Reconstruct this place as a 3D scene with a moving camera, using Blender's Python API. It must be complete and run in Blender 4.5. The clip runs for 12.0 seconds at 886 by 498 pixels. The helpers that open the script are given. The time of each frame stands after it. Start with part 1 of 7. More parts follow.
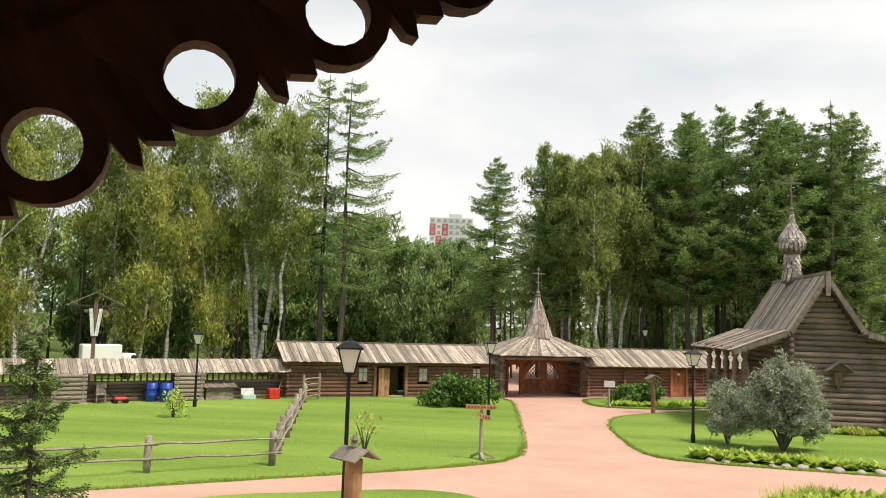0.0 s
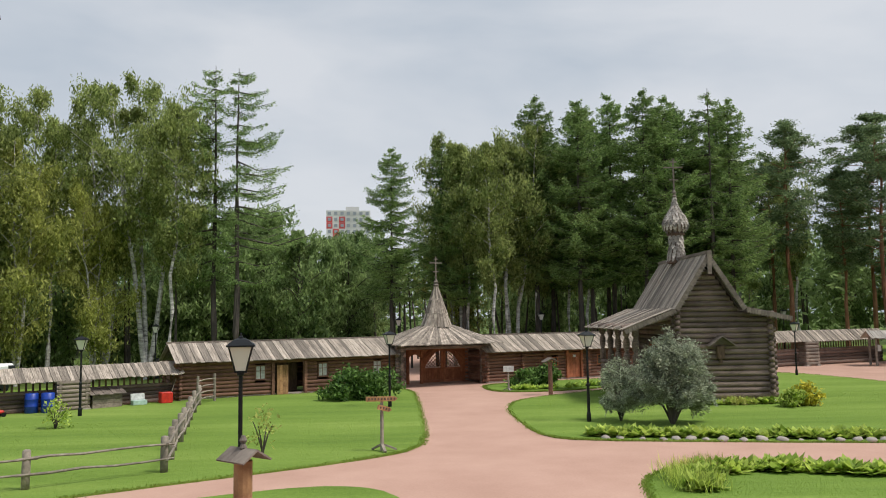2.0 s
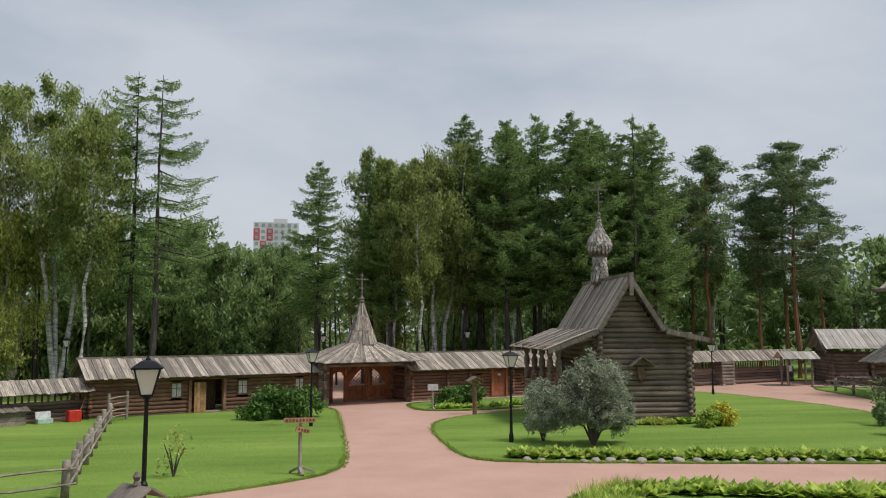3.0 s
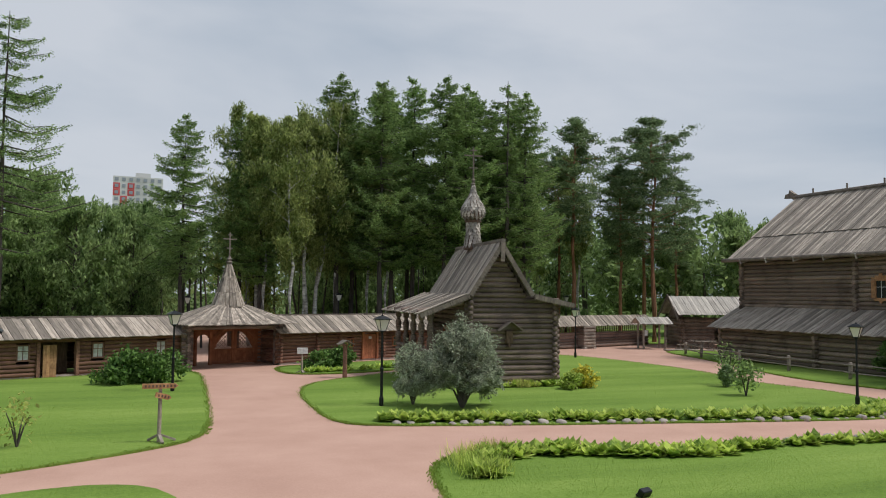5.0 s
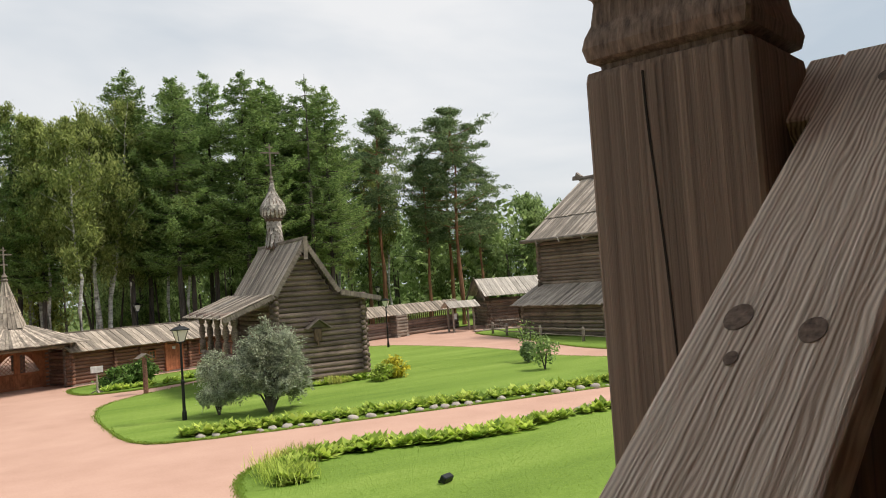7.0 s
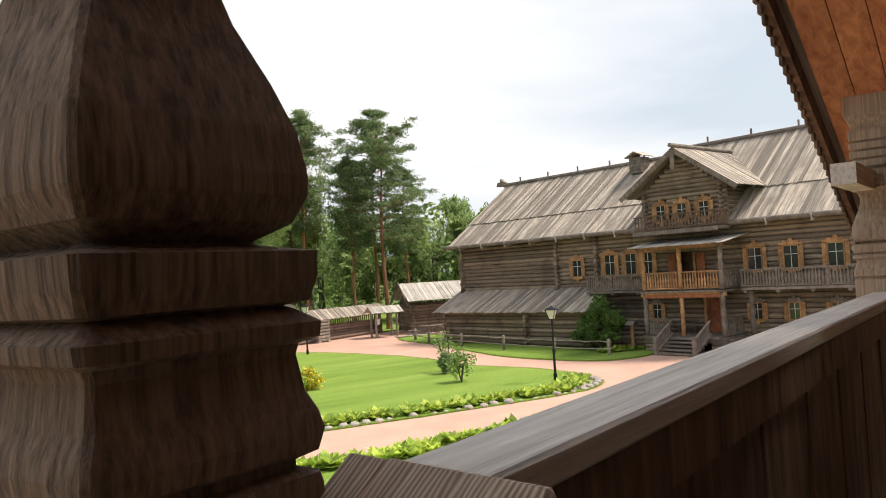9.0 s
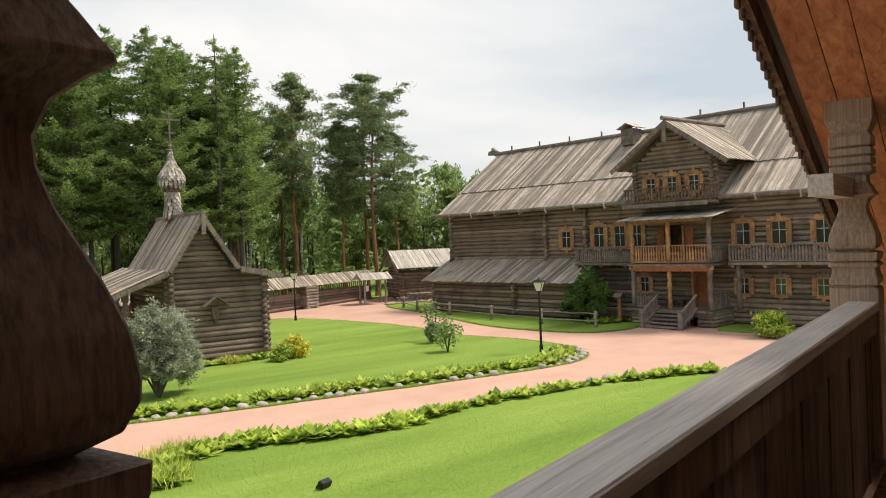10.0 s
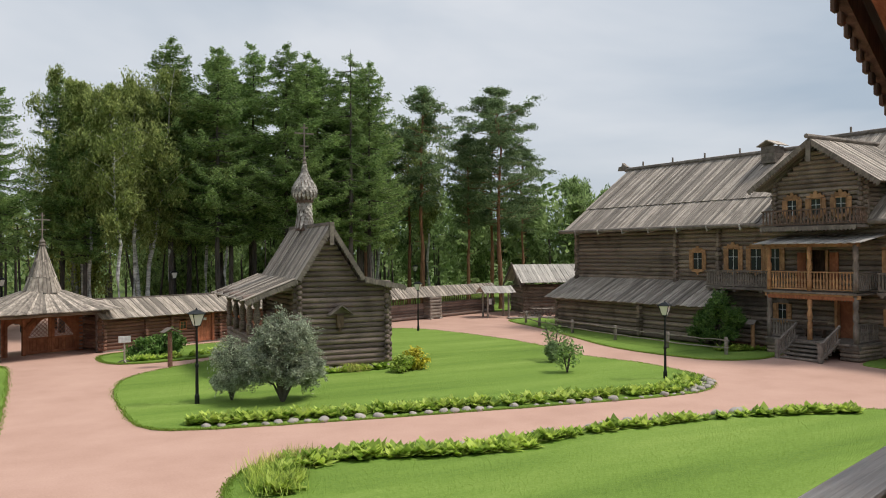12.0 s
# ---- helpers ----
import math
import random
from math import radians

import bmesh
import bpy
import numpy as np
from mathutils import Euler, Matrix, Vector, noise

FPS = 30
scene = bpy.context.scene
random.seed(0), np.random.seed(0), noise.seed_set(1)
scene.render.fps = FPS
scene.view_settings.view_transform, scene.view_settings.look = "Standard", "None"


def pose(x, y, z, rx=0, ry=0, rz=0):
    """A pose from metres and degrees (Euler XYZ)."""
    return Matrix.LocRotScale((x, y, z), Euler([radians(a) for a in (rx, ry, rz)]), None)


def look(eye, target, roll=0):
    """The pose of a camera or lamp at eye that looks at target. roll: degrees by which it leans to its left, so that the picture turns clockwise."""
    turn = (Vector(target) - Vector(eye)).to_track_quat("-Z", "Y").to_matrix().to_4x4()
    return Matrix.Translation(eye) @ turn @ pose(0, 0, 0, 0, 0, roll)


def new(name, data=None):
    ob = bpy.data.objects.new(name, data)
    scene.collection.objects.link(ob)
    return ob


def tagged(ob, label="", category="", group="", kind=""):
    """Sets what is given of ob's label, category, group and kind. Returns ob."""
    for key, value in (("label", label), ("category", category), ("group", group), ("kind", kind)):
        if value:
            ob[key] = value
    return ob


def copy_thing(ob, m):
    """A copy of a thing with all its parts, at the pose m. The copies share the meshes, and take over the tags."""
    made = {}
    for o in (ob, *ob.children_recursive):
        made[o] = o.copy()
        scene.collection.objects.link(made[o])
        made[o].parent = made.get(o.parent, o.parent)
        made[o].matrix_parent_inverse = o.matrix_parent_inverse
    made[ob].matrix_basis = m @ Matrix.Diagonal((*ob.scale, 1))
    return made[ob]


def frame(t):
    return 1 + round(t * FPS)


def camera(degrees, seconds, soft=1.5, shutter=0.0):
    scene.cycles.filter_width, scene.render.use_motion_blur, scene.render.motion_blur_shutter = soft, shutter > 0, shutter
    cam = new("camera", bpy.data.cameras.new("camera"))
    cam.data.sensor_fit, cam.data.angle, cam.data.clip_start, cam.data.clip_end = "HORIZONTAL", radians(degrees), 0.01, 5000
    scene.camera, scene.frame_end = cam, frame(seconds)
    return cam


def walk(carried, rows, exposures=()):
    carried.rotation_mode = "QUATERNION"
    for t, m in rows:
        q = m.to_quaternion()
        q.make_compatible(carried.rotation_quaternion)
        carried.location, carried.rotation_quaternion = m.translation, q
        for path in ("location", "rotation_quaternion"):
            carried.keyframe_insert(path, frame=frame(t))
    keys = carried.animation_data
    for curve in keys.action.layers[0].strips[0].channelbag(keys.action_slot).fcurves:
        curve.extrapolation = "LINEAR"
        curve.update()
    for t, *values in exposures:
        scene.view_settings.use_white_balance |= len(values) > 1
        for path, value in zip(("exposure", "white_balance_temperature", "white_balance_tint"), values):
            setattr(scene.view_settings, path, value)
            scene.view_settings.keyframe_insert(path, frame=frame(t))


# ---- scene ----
cam = camera(58.7, 12.0, soft=1.0)
PATH = [
    (0, (2.236, 1.816, 4.234), (2.127, 3.803, 4.425), 1.79),
    (0.5, (2.237, 1.819, 4.237), (2.140, 3.806, 4.439), 1.77),
    (1, (2.243, 1.859, 4.232), (2.213, 3.848, 4.436), 1.07),
    (1.5, (2.280, 1.909, 4.210), (2.348, 3.899, 4.404), -0.76),
    (2, (2.354, 2.009, 4.209), (2.502, 3.996, 4.381), -0.79),
    (2.5, (2.473, 2.179, 4.292), (2.728, 4.152, 4.498), 0.11),
    (2.7, (2.506, 2.214, 4.328), (2.786, 4.182, 4.542), -0.07),
    (4.3, (2.579, 2.639, 4.419), (3.131, 4.558, 4.543), 1.08),
    (4.5, (2.578, 2.687, 4.415), (3.147, 4.601, 4.529), 0.88),
    (5, (2.581, 2.659, 4.404), (3.220, 4.551, 4.520), 0.59),
    (5.5, (2.632, 2.689, 4.409), (3.373, 4.542, 4.527), -1.01),
    (6, (2.696, 2.613, 4.414), (3.535, 4.426, 4.512), -2.92),
    (6.5, (2.929, 2.534, 4.500), (3.834, 4.315, 4.593), -3.01),
    (7, (3.094, 2.434, 4.595), (4.155, 4.127, 4.674), -3.92),
    (7.5, (3.365, 2.491, 4.725), (4.581, 4.076, 4.811), -4.89),
    (7.7, (3.438, 2.485, 4.820), (4.686, 4.045, 4.910), -5.29),
    (9.3, (4.055, 2.491, 5.234), (5.255, 4.090, 5.282), -2.99),
    (9.5, (4.076, 2.474, 5.315), (5.287, 4.066, 5.350), -2.69),
    (10, (4.158, 2.475, 5.372), (5.376, 4.061, 5.347), -2.35),
    (10.5, (4.306, 2.466, 5.409), (5.423, 4.123, 5.344), -1.40),
    (11, (4.444, 2.488, 5.527), (5.405, 4.241, 5.488), 0.06),
    (11.5, (4.439, 2.453, 5.609), (5.362, 4.227, 5.601), -0.41),
    (12, (4.440, 2.435, 5.645), (5.388, 4.196, 5.654), -0.41),
]
walk(cam, [(t, look(eye, target, roll)) for t, eye, target, roll in PATH],
     exposures=[(0.0, 0.47, 7100, 10), (1.0, 0.4, 6950, 10), (1.6, 0.05, 6500, 10), (2.2, -0.1, 6400, 10), (2.7, -0.25, 6300, 10), (4.3, -0.25, 6200, 10), (6.4, -0.25, 6250, 10),
                (6.9, 0.1, 6700, 10), (7.3, 0.7, 7000, 12), (7.7, 0.85, 7000, 12), (9.3, 0.6, 7000, 12), (9.6, 0.55, 7000, 12), (10.0, 0.43, 7150, 11), (10.5, 0.44, 7150, 11), (10.9, 0.15, 6600, 10), (11.3, 0.03, 6450, 10), (12.0, 0.0, 6400, 10)])

# ---- light: overcast sky, a soft veiled sun ----
SUN_UP, SUN_TURN = radians(58), radians(112)
world = bpy.data.worlds.new("overcast_sky")
scene.world = world
world.use_nodes = True
wn, wl = world.node_tree.nodes, world.node_tree.links
wn.clear()


def node(tree, kind, **values):
    n = tree.nodes.new(kind)
    for key, value in values.items():
        if key in n.inputs:
            n.inputs[key].default_value = value
    return n


sky = wn.new("ShaderNodeTexSky")
sky.sky_type = "NISHITA"
sky.sun_disc = False
sky.sun_elevation, sky.sun_rotation = SUN_UP, SUN_TURN
sky.air_density, sky.dust_density, sky.ozone_density = 1.0, 3.0, 1.0
coord = wn.new("ShaderNodeTexCoord")
stretch = wn.new("ShaderNodeMapping")
stretch.inputs["Scale"].default_value = (1.0, 1.0, 3.2)
cloud = node(world.node_tree, "ShaderNodeTexNoise", Scale=1.5, Detail=5.0, Roughness=0.5, Distortion=0.35)
ramp = wn.new("ShaderNodeValToRGB")
ramp.color_ramp.elements[0].position, ramp.color_ramp.elements[0].color = 0.36, (5.0, 5.9, 6.9, 1)
ramp.color_ramp.elements[1].position, ramp.color_ramp.elements[1].color = 0.66, (8.7, 8.95, 9.3, 1)
mix = wn.new("ShaderNodeMixRGB")
mix.inputs["Fac"].default_value = 0.86
back = node(world.node_tree, "ShaderNodeBackground", Strength=0.09)
wout = wn.new("ShaderNodeOutputWorld")
wl.new(coord.outputs["Generated"], stretch.inputs["Vector"])
wl.new(stretch.outputs["Vector"], cloud.inputs["Vector"])
wl.new(cloud.outputs["Fac"], ramp.inputs["Fac"])
wl.new(sky.outputs["Color"], mix.inputs["Color1"])
wl.new(ramp.outputs["Color"], mix.inputs["Color2"])
wl.new(mix.outputs["Color"], back.inputs["Color"])
wl.new(back.outputs["Background"], wout.inputs["Surface"])

sun_data = bpy.data.lights.new("sun", "SUN")
sun_data.energy, sun_data.angle, sun_data.color = 3.3, radians(14), (1.0, 0.94, 0.84)
sun = new("sun", sun_data)
sun.matrix_world = look((0, 0, 60), (60 * math.sin(SUN_TURN + math.pi), 60 * math.cos(SUN_TURN + math.pi), 60 - 60 * math.tan(SUN_UP)))

# ---- materials ----


def ink(name):
    m = bpy.data.materials.new(name)
    m.use_nodes = True
    return m, m.node_tree, m.node_tree.nodes["Principled BSDF"]


def wood(name, dark, light, grain=(2.0, 26.0, 26.0), rough=0.85, bump=0.35, vary=0.5, weather=None, rings=0.0, waver=0.6):
    """Weathered timber: grain along local x, blotches, and a tone of its own for each piece."""
    m, tree, bsdf = ink(name)
    link = tree.links.new
    tc = tree.nodes.new("ShaderNodeTexCoord")
    info = tree.nodes.new("ShaderNodeObjectInfo")
    geo = tree.nodes.new("ShaderNodeNewGeometry")
    mp = tree.nodes.new("ShaderNodeMapping")
    mp.inputs["Scale"].default_value = grain
    off = tree.nodes.new("ShaderNodeVectorMath")
    off.operation = "SCALE"
    off.inputs[0].default_value = (37.0, 11.0, 5.0)
    both = tree.nodes.new("ShaderNodeMath")
    both.operation = "ADD"
    link(info.outputs["Random"], both.inputs[0])
    link(geo.outputs["Random Per Island"], both.inputs[1])
    link(both.outputs[0], off.inputs["Scale"])
    link(tc.outputs["Object"], mp.inputs["Vector"])
    add = tree.nodes.new("ShaderNodeVectorMath")
    link(mp.outputs["Vector"], add.inputs[0])
    link(off.outputs["Vector"], add.inputs[1])
    fine = node(tree, "ShaderNodeTexNoise", Scale=1.0, Detail=6.0, Roughness=0.65, Distortion=waver)
    link(add.outputs["Vector"], fine.inputs["Vector"])
    blot = node(tree, "ShaderNodeTexNoise", Scale=0.9, Detail=3.0, Roughness=0.6)
    link(geo.outputs["Position"], blot.inputs["Vector"])
    r = tree.nodes.new("ShaderNodeValToRGB")
    r.color_ramp.elements[0].position, r.color_ramp.elements[0].color = 0.32, (*dark, 1)
    r.color_ramp.elements[1].position, r.color_ramp.elements[1].color = 0.7, (*light, 1)
    if rings:
        # sawn face: growth rings as long, wavering lines
        wave = node(tree, "ShaderNodeTexWave", Scale=rings, Distortion=9.0, Detail=2.0)
        wave.bands_direction = "Y"
        wave.inputs["Detail Scale"].default_value = 0.7
        wave.inputs["Detail Roughness"].default_value = 0.4
        long = tree.nodes.new("ShaderNodeMapping")
        long.inputs["Scale"].default_value = (0.22, 1, 1)
        link(tc.outputs["Object"], long.inputs["Vector"])
        link(long.outputs["Vector"], wave.inputs["Vector"])
        blend = tree.nodes.new("ShaderNodeMath")
        blend.operation = "MULTIPLY_ADD"
        blend.inputs[1].default_value = 0.3
        part_fine = tree.nodes.new("ShaderNodeMath")
        part_fine.operation = "MULTIPLY"
        part_fine.inputs[1].default_value = 0.7
        link(fine.outputs["Fac"], part_fine.inputs[0])
        link(wave.outputs["Fac"], blend.inputs[0])
        link(part_fine.outputs[0], blend.inputs[2])
        link(blend.outputs[0], r.inputs["Fac"])
    else:
        link(fine.outputs["Fac"], r.inputs["Fac"])
    tone = tree.nodes.new("ShaderNodeMapRange")
    tone.inputs["To Min"].default_value, tone.inputs["To Max"].default_value = 1 - vary * 0.5, 1 + vary * 0.5
    frac = tree.nodes.new("ShaderNodeMath")
    frac.operation = "FRACT"
    link(both.outputs[0], frac.inputs[0])
    link(frac.outputs[0], tone.inputs["Value"])
    mul = tree.nodes.new("ShaderNodeMixRGB")
    mul.blend_type, mul.inputs["Fac"].default_value = "MULTIPLY", 1.0
    link(r.outputs["Color"], mul.inputs["Color1"])
    link(tone.outputs["Result"], mul.inputs["Color2"])
    stain = tree.nodes.new("ShaderNodeMixRGB")
    stain.inputs["Color2"].default_value = (*(weather or [c * 0.55 for c in dark]), 1)
    sr = tree.nodes.new("ShaderNodeMapRange")
    sr.inputs["From Min"].default_value, sr.inputs["From Max"].default_value, sr.inputs["To Max"].default_value = 0.5, 0.75, 0.6
    link(blot.outputs["Fac"], sr.inputs["Value"])
    link(sr.outputs["Result"], stain.inputs["Fac"])
    link(mul.outputs["Color"], stain.inputs["Color1"])
    link(stain.outputs["Color"], bsdf.inputs["Base Color"])
    bsdf.inputs["Roughness"].default_value = rough
    b = node(tree, "ShaderNodeBump", Strength=bump, Distance=0.02)
    link(fine.outputs["Fac"], b.inputs["Height"])
    link(b.outputs["Normal"], bsdf.inputs["Normal"])
    return m


def earth(name, colours, scale, fine_scale, rough=0.95, bump=0.4, dist=0.03, streak=None):
    """Ground cover: a ramp of colours by two noises in world metres."""
    m, tree, bsdf = ink(name)
    link = tree.links.new
    geo = tree.nodes.new("ShaderNodeNewGeometry")
    big = node(tree, "ShaderNodeTexNoise", Scale=scale, Detail=5.0, Roughness=0.6)
    small = node(tree, "ShaderNodeTexNoise", Scale=fine_scale, Detail=6.0, Roughness=0.7)
    if streak is None:
        link(geo.outputs["Position"], big.inputs["Vector"])
    else:
        lay = tree.nodes.new("ShaderNodeMapping")
        lay.inputs["Rotation"].default_value = (0, 0, streak)
        lay.inputs["Scale"].default_value = (0.12, 0.9, 1)
        link(geo.outputs["Position"], lay.inputs["Vector"])
        link(lay.outputs["Vector"], big.inputs["Vector"])
    link(geo.outputs["Position"], small.inputs["Vector"])
    mixer = tree.nodes.new("ShaderNodeMath")
    mixer.operation = "MULTIPLY_ADD"
    mixer.inputs[1].default_value = 0.6
    half = tree.nodes.new("ShaderNodeMath")
    half.operation = "MULTIPLY"
    half.inputs[1].default_value = 0.4
    link(small.outputs["Fac"], half.inputs[0])
    link(big.outputs["Fac"], mixer.inputs[0])
    link(half.outputs[0], mixer.inputs[2])
    r = tree.nodes.new("ShaderNodeValToRGB")
    while len(r.color_ramp.elements) < len(colours):
        r.color_ramp.elements.new(0.5)
    for k, c in enumerate(colours):
        e = r.color_ramp.elements[k]
        e.position, e.color = 0.3 + 0.4 * k / (len(colours) - 1), (*c, 1)
    link(mixer.outputs[0], r.inputs["Fac"])
    link(r.outputs["Color"], bsdf.inputs["Base Color"])
    bsdf.inputs["Roughness"].default_value = rough
    bsdf.inputs["Specular IOR Level"].default_value = 0.2
    b = node(tree, "ShaderNodeBump", Strength=bump, Distance=dist)
    link(small.outputs["Fac"], b.inputs["Height"])
    link(b.outputs["Normal"], bsdf.inputs["Normal"])
    return m


def leaf(name, a, b, glow=0.35, scale=0.35, vary=(0.6, 1.5)):
    """Foliage: two greens by clump and leaf, part of the light let through."""
    m, tree, bsdf = ink(name)
    link = tree.links.new
    geo = tree.nodes.new("ShaderNodeNewGeometry")
    info = tree.nodes.new("ShaderNodeObjectInfo")
    n = node(tree, "ShaderNodeTexNoise", Scale=scale, Detail=3.0)
    link(geo.outputs["Position"], n.inputs["Vector"])
    mean = tree.nodes.new("ShaderNodeMath")
    mean.operation = "MULTIPLY_ADD"
    mean.inputs[1].default_value = 0.5
    link(geo.outputs["Random Per Island"], mean.inputs[0])
    link(n.outputs["Fac"], mean.inputs[2])
    r = tree.nodes.new("ShaderNodeValToRGB")
    r.color_ramp.elements[0].position, r.color_ramp.elements[0].color = 0.42, (*a, 1)
    r.color_ramp.elements[1].position, r.color_ramp.elements[1].color = 1.0, (*b, 1)
    link(mean.outputs[0], r.inputs["Fac"])
    tone = tree.nodes.new("ShaderNodeMapRange")
    tone.inputs["To Min"].default_value, tone.inputs["To Max"].default_value = vary
    mixed = tree.nodes.new("ShaderNodeMath")
    mixed.operation = "MULTIPLY_ADD"
    mixed.inputs[1].default_value = 0.35
    rest = tree.nodes.new("ShaderNodeMath")
    rest.operation = "MULTIPLY"
    rest.inputs[1].default_value = 0.65
    link(geo.outputs["Random Per Island"], rest.inputs[0])
    link(info.outputs["Random"], mixed.inputs[0])
    link(rest.outputs[0], mixed.inputs[2])
    link(mixed.outputs[0], tone.inputs["Value"])
    mul = tree.nodes.new("ShaderNodeMixRGB")
    mul.blend_type, mul.inputs["Fac"].default_value = "MULTIPLY", 1.0
    link(r.outputs["Color"], mul.inputs["Color1"])
    link(tone.outputs["Result"], mul.inputs["Color2"])
    link(mul.outputs["Color"], bsdf.inputs["Base Color"])
    bsdf.inputs["Roughness"].default_value = 0.6
    bsdf.inputs["Specular IOR Level"].default_value = 0.25
    tr = tree.nodes.new("ShaderNodeBsdfTranslucent")
    link(mul.outputs["Color"], tr.inputs["Color"])
    ms = tree.nodes.new("ShaderNodeMixShader")
    ms.inputs["Fac"].default_value = glow
    link(bsdf.outputs["BSDF"], ms.inputs[1])
    link(tr.outputs["BSDF"], ms.inputs[2])
    link(ms.outputs["Shader"], tree.nodes["Material Output"].inputs["Surface"])
    return m


def plain(name, colour, rough=0.6, metal=0.0, noise_scale=6.0, vary=0.25):
    m, tree, bsdf = ink(name)
    geo = tree.nodes.new("ShaderNodeNewGeometry")
    n = node(tree, "ShaderNodeTexNoise", Scale=noise_scale, Detail=4.0)
    tree.links.new(geo.outputs["Position"], n.inputs["Vector"])
    r = tree.nodes.new("ShaderNodeValToRGB")
    r.color_ramp.elements[0].position, r.color_ramp.elements[0].color = 0.3, (*[c * (1 - vary) for c in colour], 1)
    r.color_ramp.elements[1].position, r.color_ramp.elements[1].color = 0.7, (*[min(1, c * (1 + vary)) for c in colour], 1)
    tree.links.new(n.outputs["Fac"], r.inputs["Fac"])
    tree.links.new(r.outputs["Color"], bsdf.inputs["Base Color"])
    bsdf.inputs["Roughness"].default_value, bsdf.inputs["Metallic"].default_value = rough, metal
    return m


def glazing(name, colour, rough=0.05):
    m, tree, bsdf = ink(name)
    bsdf.inputs["Base Color"].default_value = (*colour, 1)
    bsdf.inputs["Roughness"].default_value = rough
    bsdf.inputs["Specular IOR Level"].default_value = 0.8
    return m


CHURCH_LOG = wood("church_log", (0.03, 0.02, 0.016), (0.38, 0.285, 0.24), grain=(2.4, 24, 24), vary=0.8, bump=0.6)
HOUSE_LOG = wood("house_log", (0.04, 0.028, 0.02), (0.40, 0.31, 0.24), grain=(2.6, 22, 22), vary=0.8, bump=0.6)
RED_LOG = wood("red_log", (0.07, 0.032, 0.022), (0.32, 0.165, 0.11), grain=(9, 13, 13), vary=0.7, bump=0.6)
GREY_LOG = wood("grey_log", (0.13, 0.105, 0.085), (0.32, 0.265, 0.22), grain=(5, 5, 5), vary=0.5)
BOARD = wood("roof_board", (0.12, 0.098, 0.08), (0.52, 0.445, 0.375), grain=(2.6, 4.0, 2.0), vary=1.0, weather=(0.16, 0.135, 0.11))
PALE_BOARD = wood("pale_board", (0.28, 0.255, 0.23), (0.58, 0.535, 0.485), grain=(2.2, 3.0, 2.0), vary=0.5)
TRIM = wood("grey_trim", (0.11, 0.09, 0.075), (0.27, 0.225, 0.19), grain=(3, 3, 3), vary=0.4)
FRESH = wood("orange_timber", (0.22, 0.105, 0.045), (0.54, 0.31, 0.15), grain=(3, 3, 3), vary=0.5, weather=(0.2, 0.11, 0.06))
RUST_TIMBER = wood("red_timber", (0.22, 0.07, 0.03), (0.44, 0.17, 0.08), grain=(3, 3, 3), vary=0.4)
POST_WOOD = wood("post_timber", (0.085, 0.058, 0.043), (0.34, 0.25, 0.19), grain=(95, 95, 0.7), bump=0.45, waver=0.12, vary=0.1, weather=(0.2, 0.15, 0.115))
# same timber as the near post, its colour lightened for the daylight on it
LIT_POST = wood("lit_post_timber", (0.26, 0.19, 0.14), (0.60, 0.48, 0.37), grain=(80, 80, 0.8), bump=0.5, waver=0.1, vary=0.1, weather=(0.34, 0.27, 0.21))
RAIL_WOOD = wood("rail_timber", (0.33, 0.23, 0.16), (0.95, 0.82, 0.68), grain=(1.0, 60, 40), bump=0.8, waver=0.2, vary=0.1, rings=44.0, weather=(0.6, 0.49, 0.40))
GREY_RAIL = wood("grey_rail_timber", (0.50, 0.46, 0.42), (0.84, 0.79, 0.73), grain=(1.4, 50, 40), bump=0.5, vary=0.2, weather=(0.45, 0.41, 0.37))
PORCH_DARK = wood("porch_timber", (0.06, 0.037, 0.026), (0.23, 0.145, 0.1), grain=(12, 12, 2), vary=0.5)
SOFFIT = wood("soffit_timber", (0.34, 0.12, 0.055), (0.70, 0.33, 0.17), grain=(2, 14, 14), vary=0.6)
FENCE_WOOD = wood("fence_timber", (0.17, 0.14, 0.115), (0.40, 0.345, 0.29), grain=(5, 5, 5), vary=0.4)
GRASS = earth("lawn_grass", [(0.085, 0.15, 0.022), (0.165, 0.26, 0.043), (0.265, 0.355, 0.08)], 0.5, 11.0, bump=0.7, dist=0.04, streak=-1.25)
MEADOW = earth("forest_floor", [(0.04, 0.06, 0.015), (0.08, 0.12, 0.025), (0.13, 0.17, 0.04)], 0.12, 2.0, bump=0.5)
GRAVEL = earth("pink_gravel", [(0.42, 0.255, 0.20), (0.50, 0.315, 0.25), (0.57, 0.37, 0.30)], 0.35, 16.0, bump=0.25)
STONE = earth("field_stone", [(0.21, 0.185, 0.165), (0.37, 0.33, 0.295), (0.54, 0.49, 0.45)], 2.0, 9.0, bump=0.4)
IRON = plain("black_iron", (0.018, 0.02, 0.022), 0.4, 0.6)
LAMP_GLASS = glazing("lamp_glass", (0.72, 0.70, 0.64), 0.25)
PANE = glazing("dark_pane", (0.03, 0.035, 0.035), 0.06)
CURTAIN = plain("window_curtain", (0.55, 0.56, 0.55), 0.7)
BARK = wood("grey_bark", (0.035, 0.03, 0.025), (0.11, 0.09, 0.075), grain=(6, 6, 1.2), bump=0.8, vary=0.4)
PINE_BARK = wood("pine_bark", (0.17, 0.075, 0.035), (0.38, 0.19, 0.10), grain=(5, 5, 1.2), bump=0.6, vary=0.3)
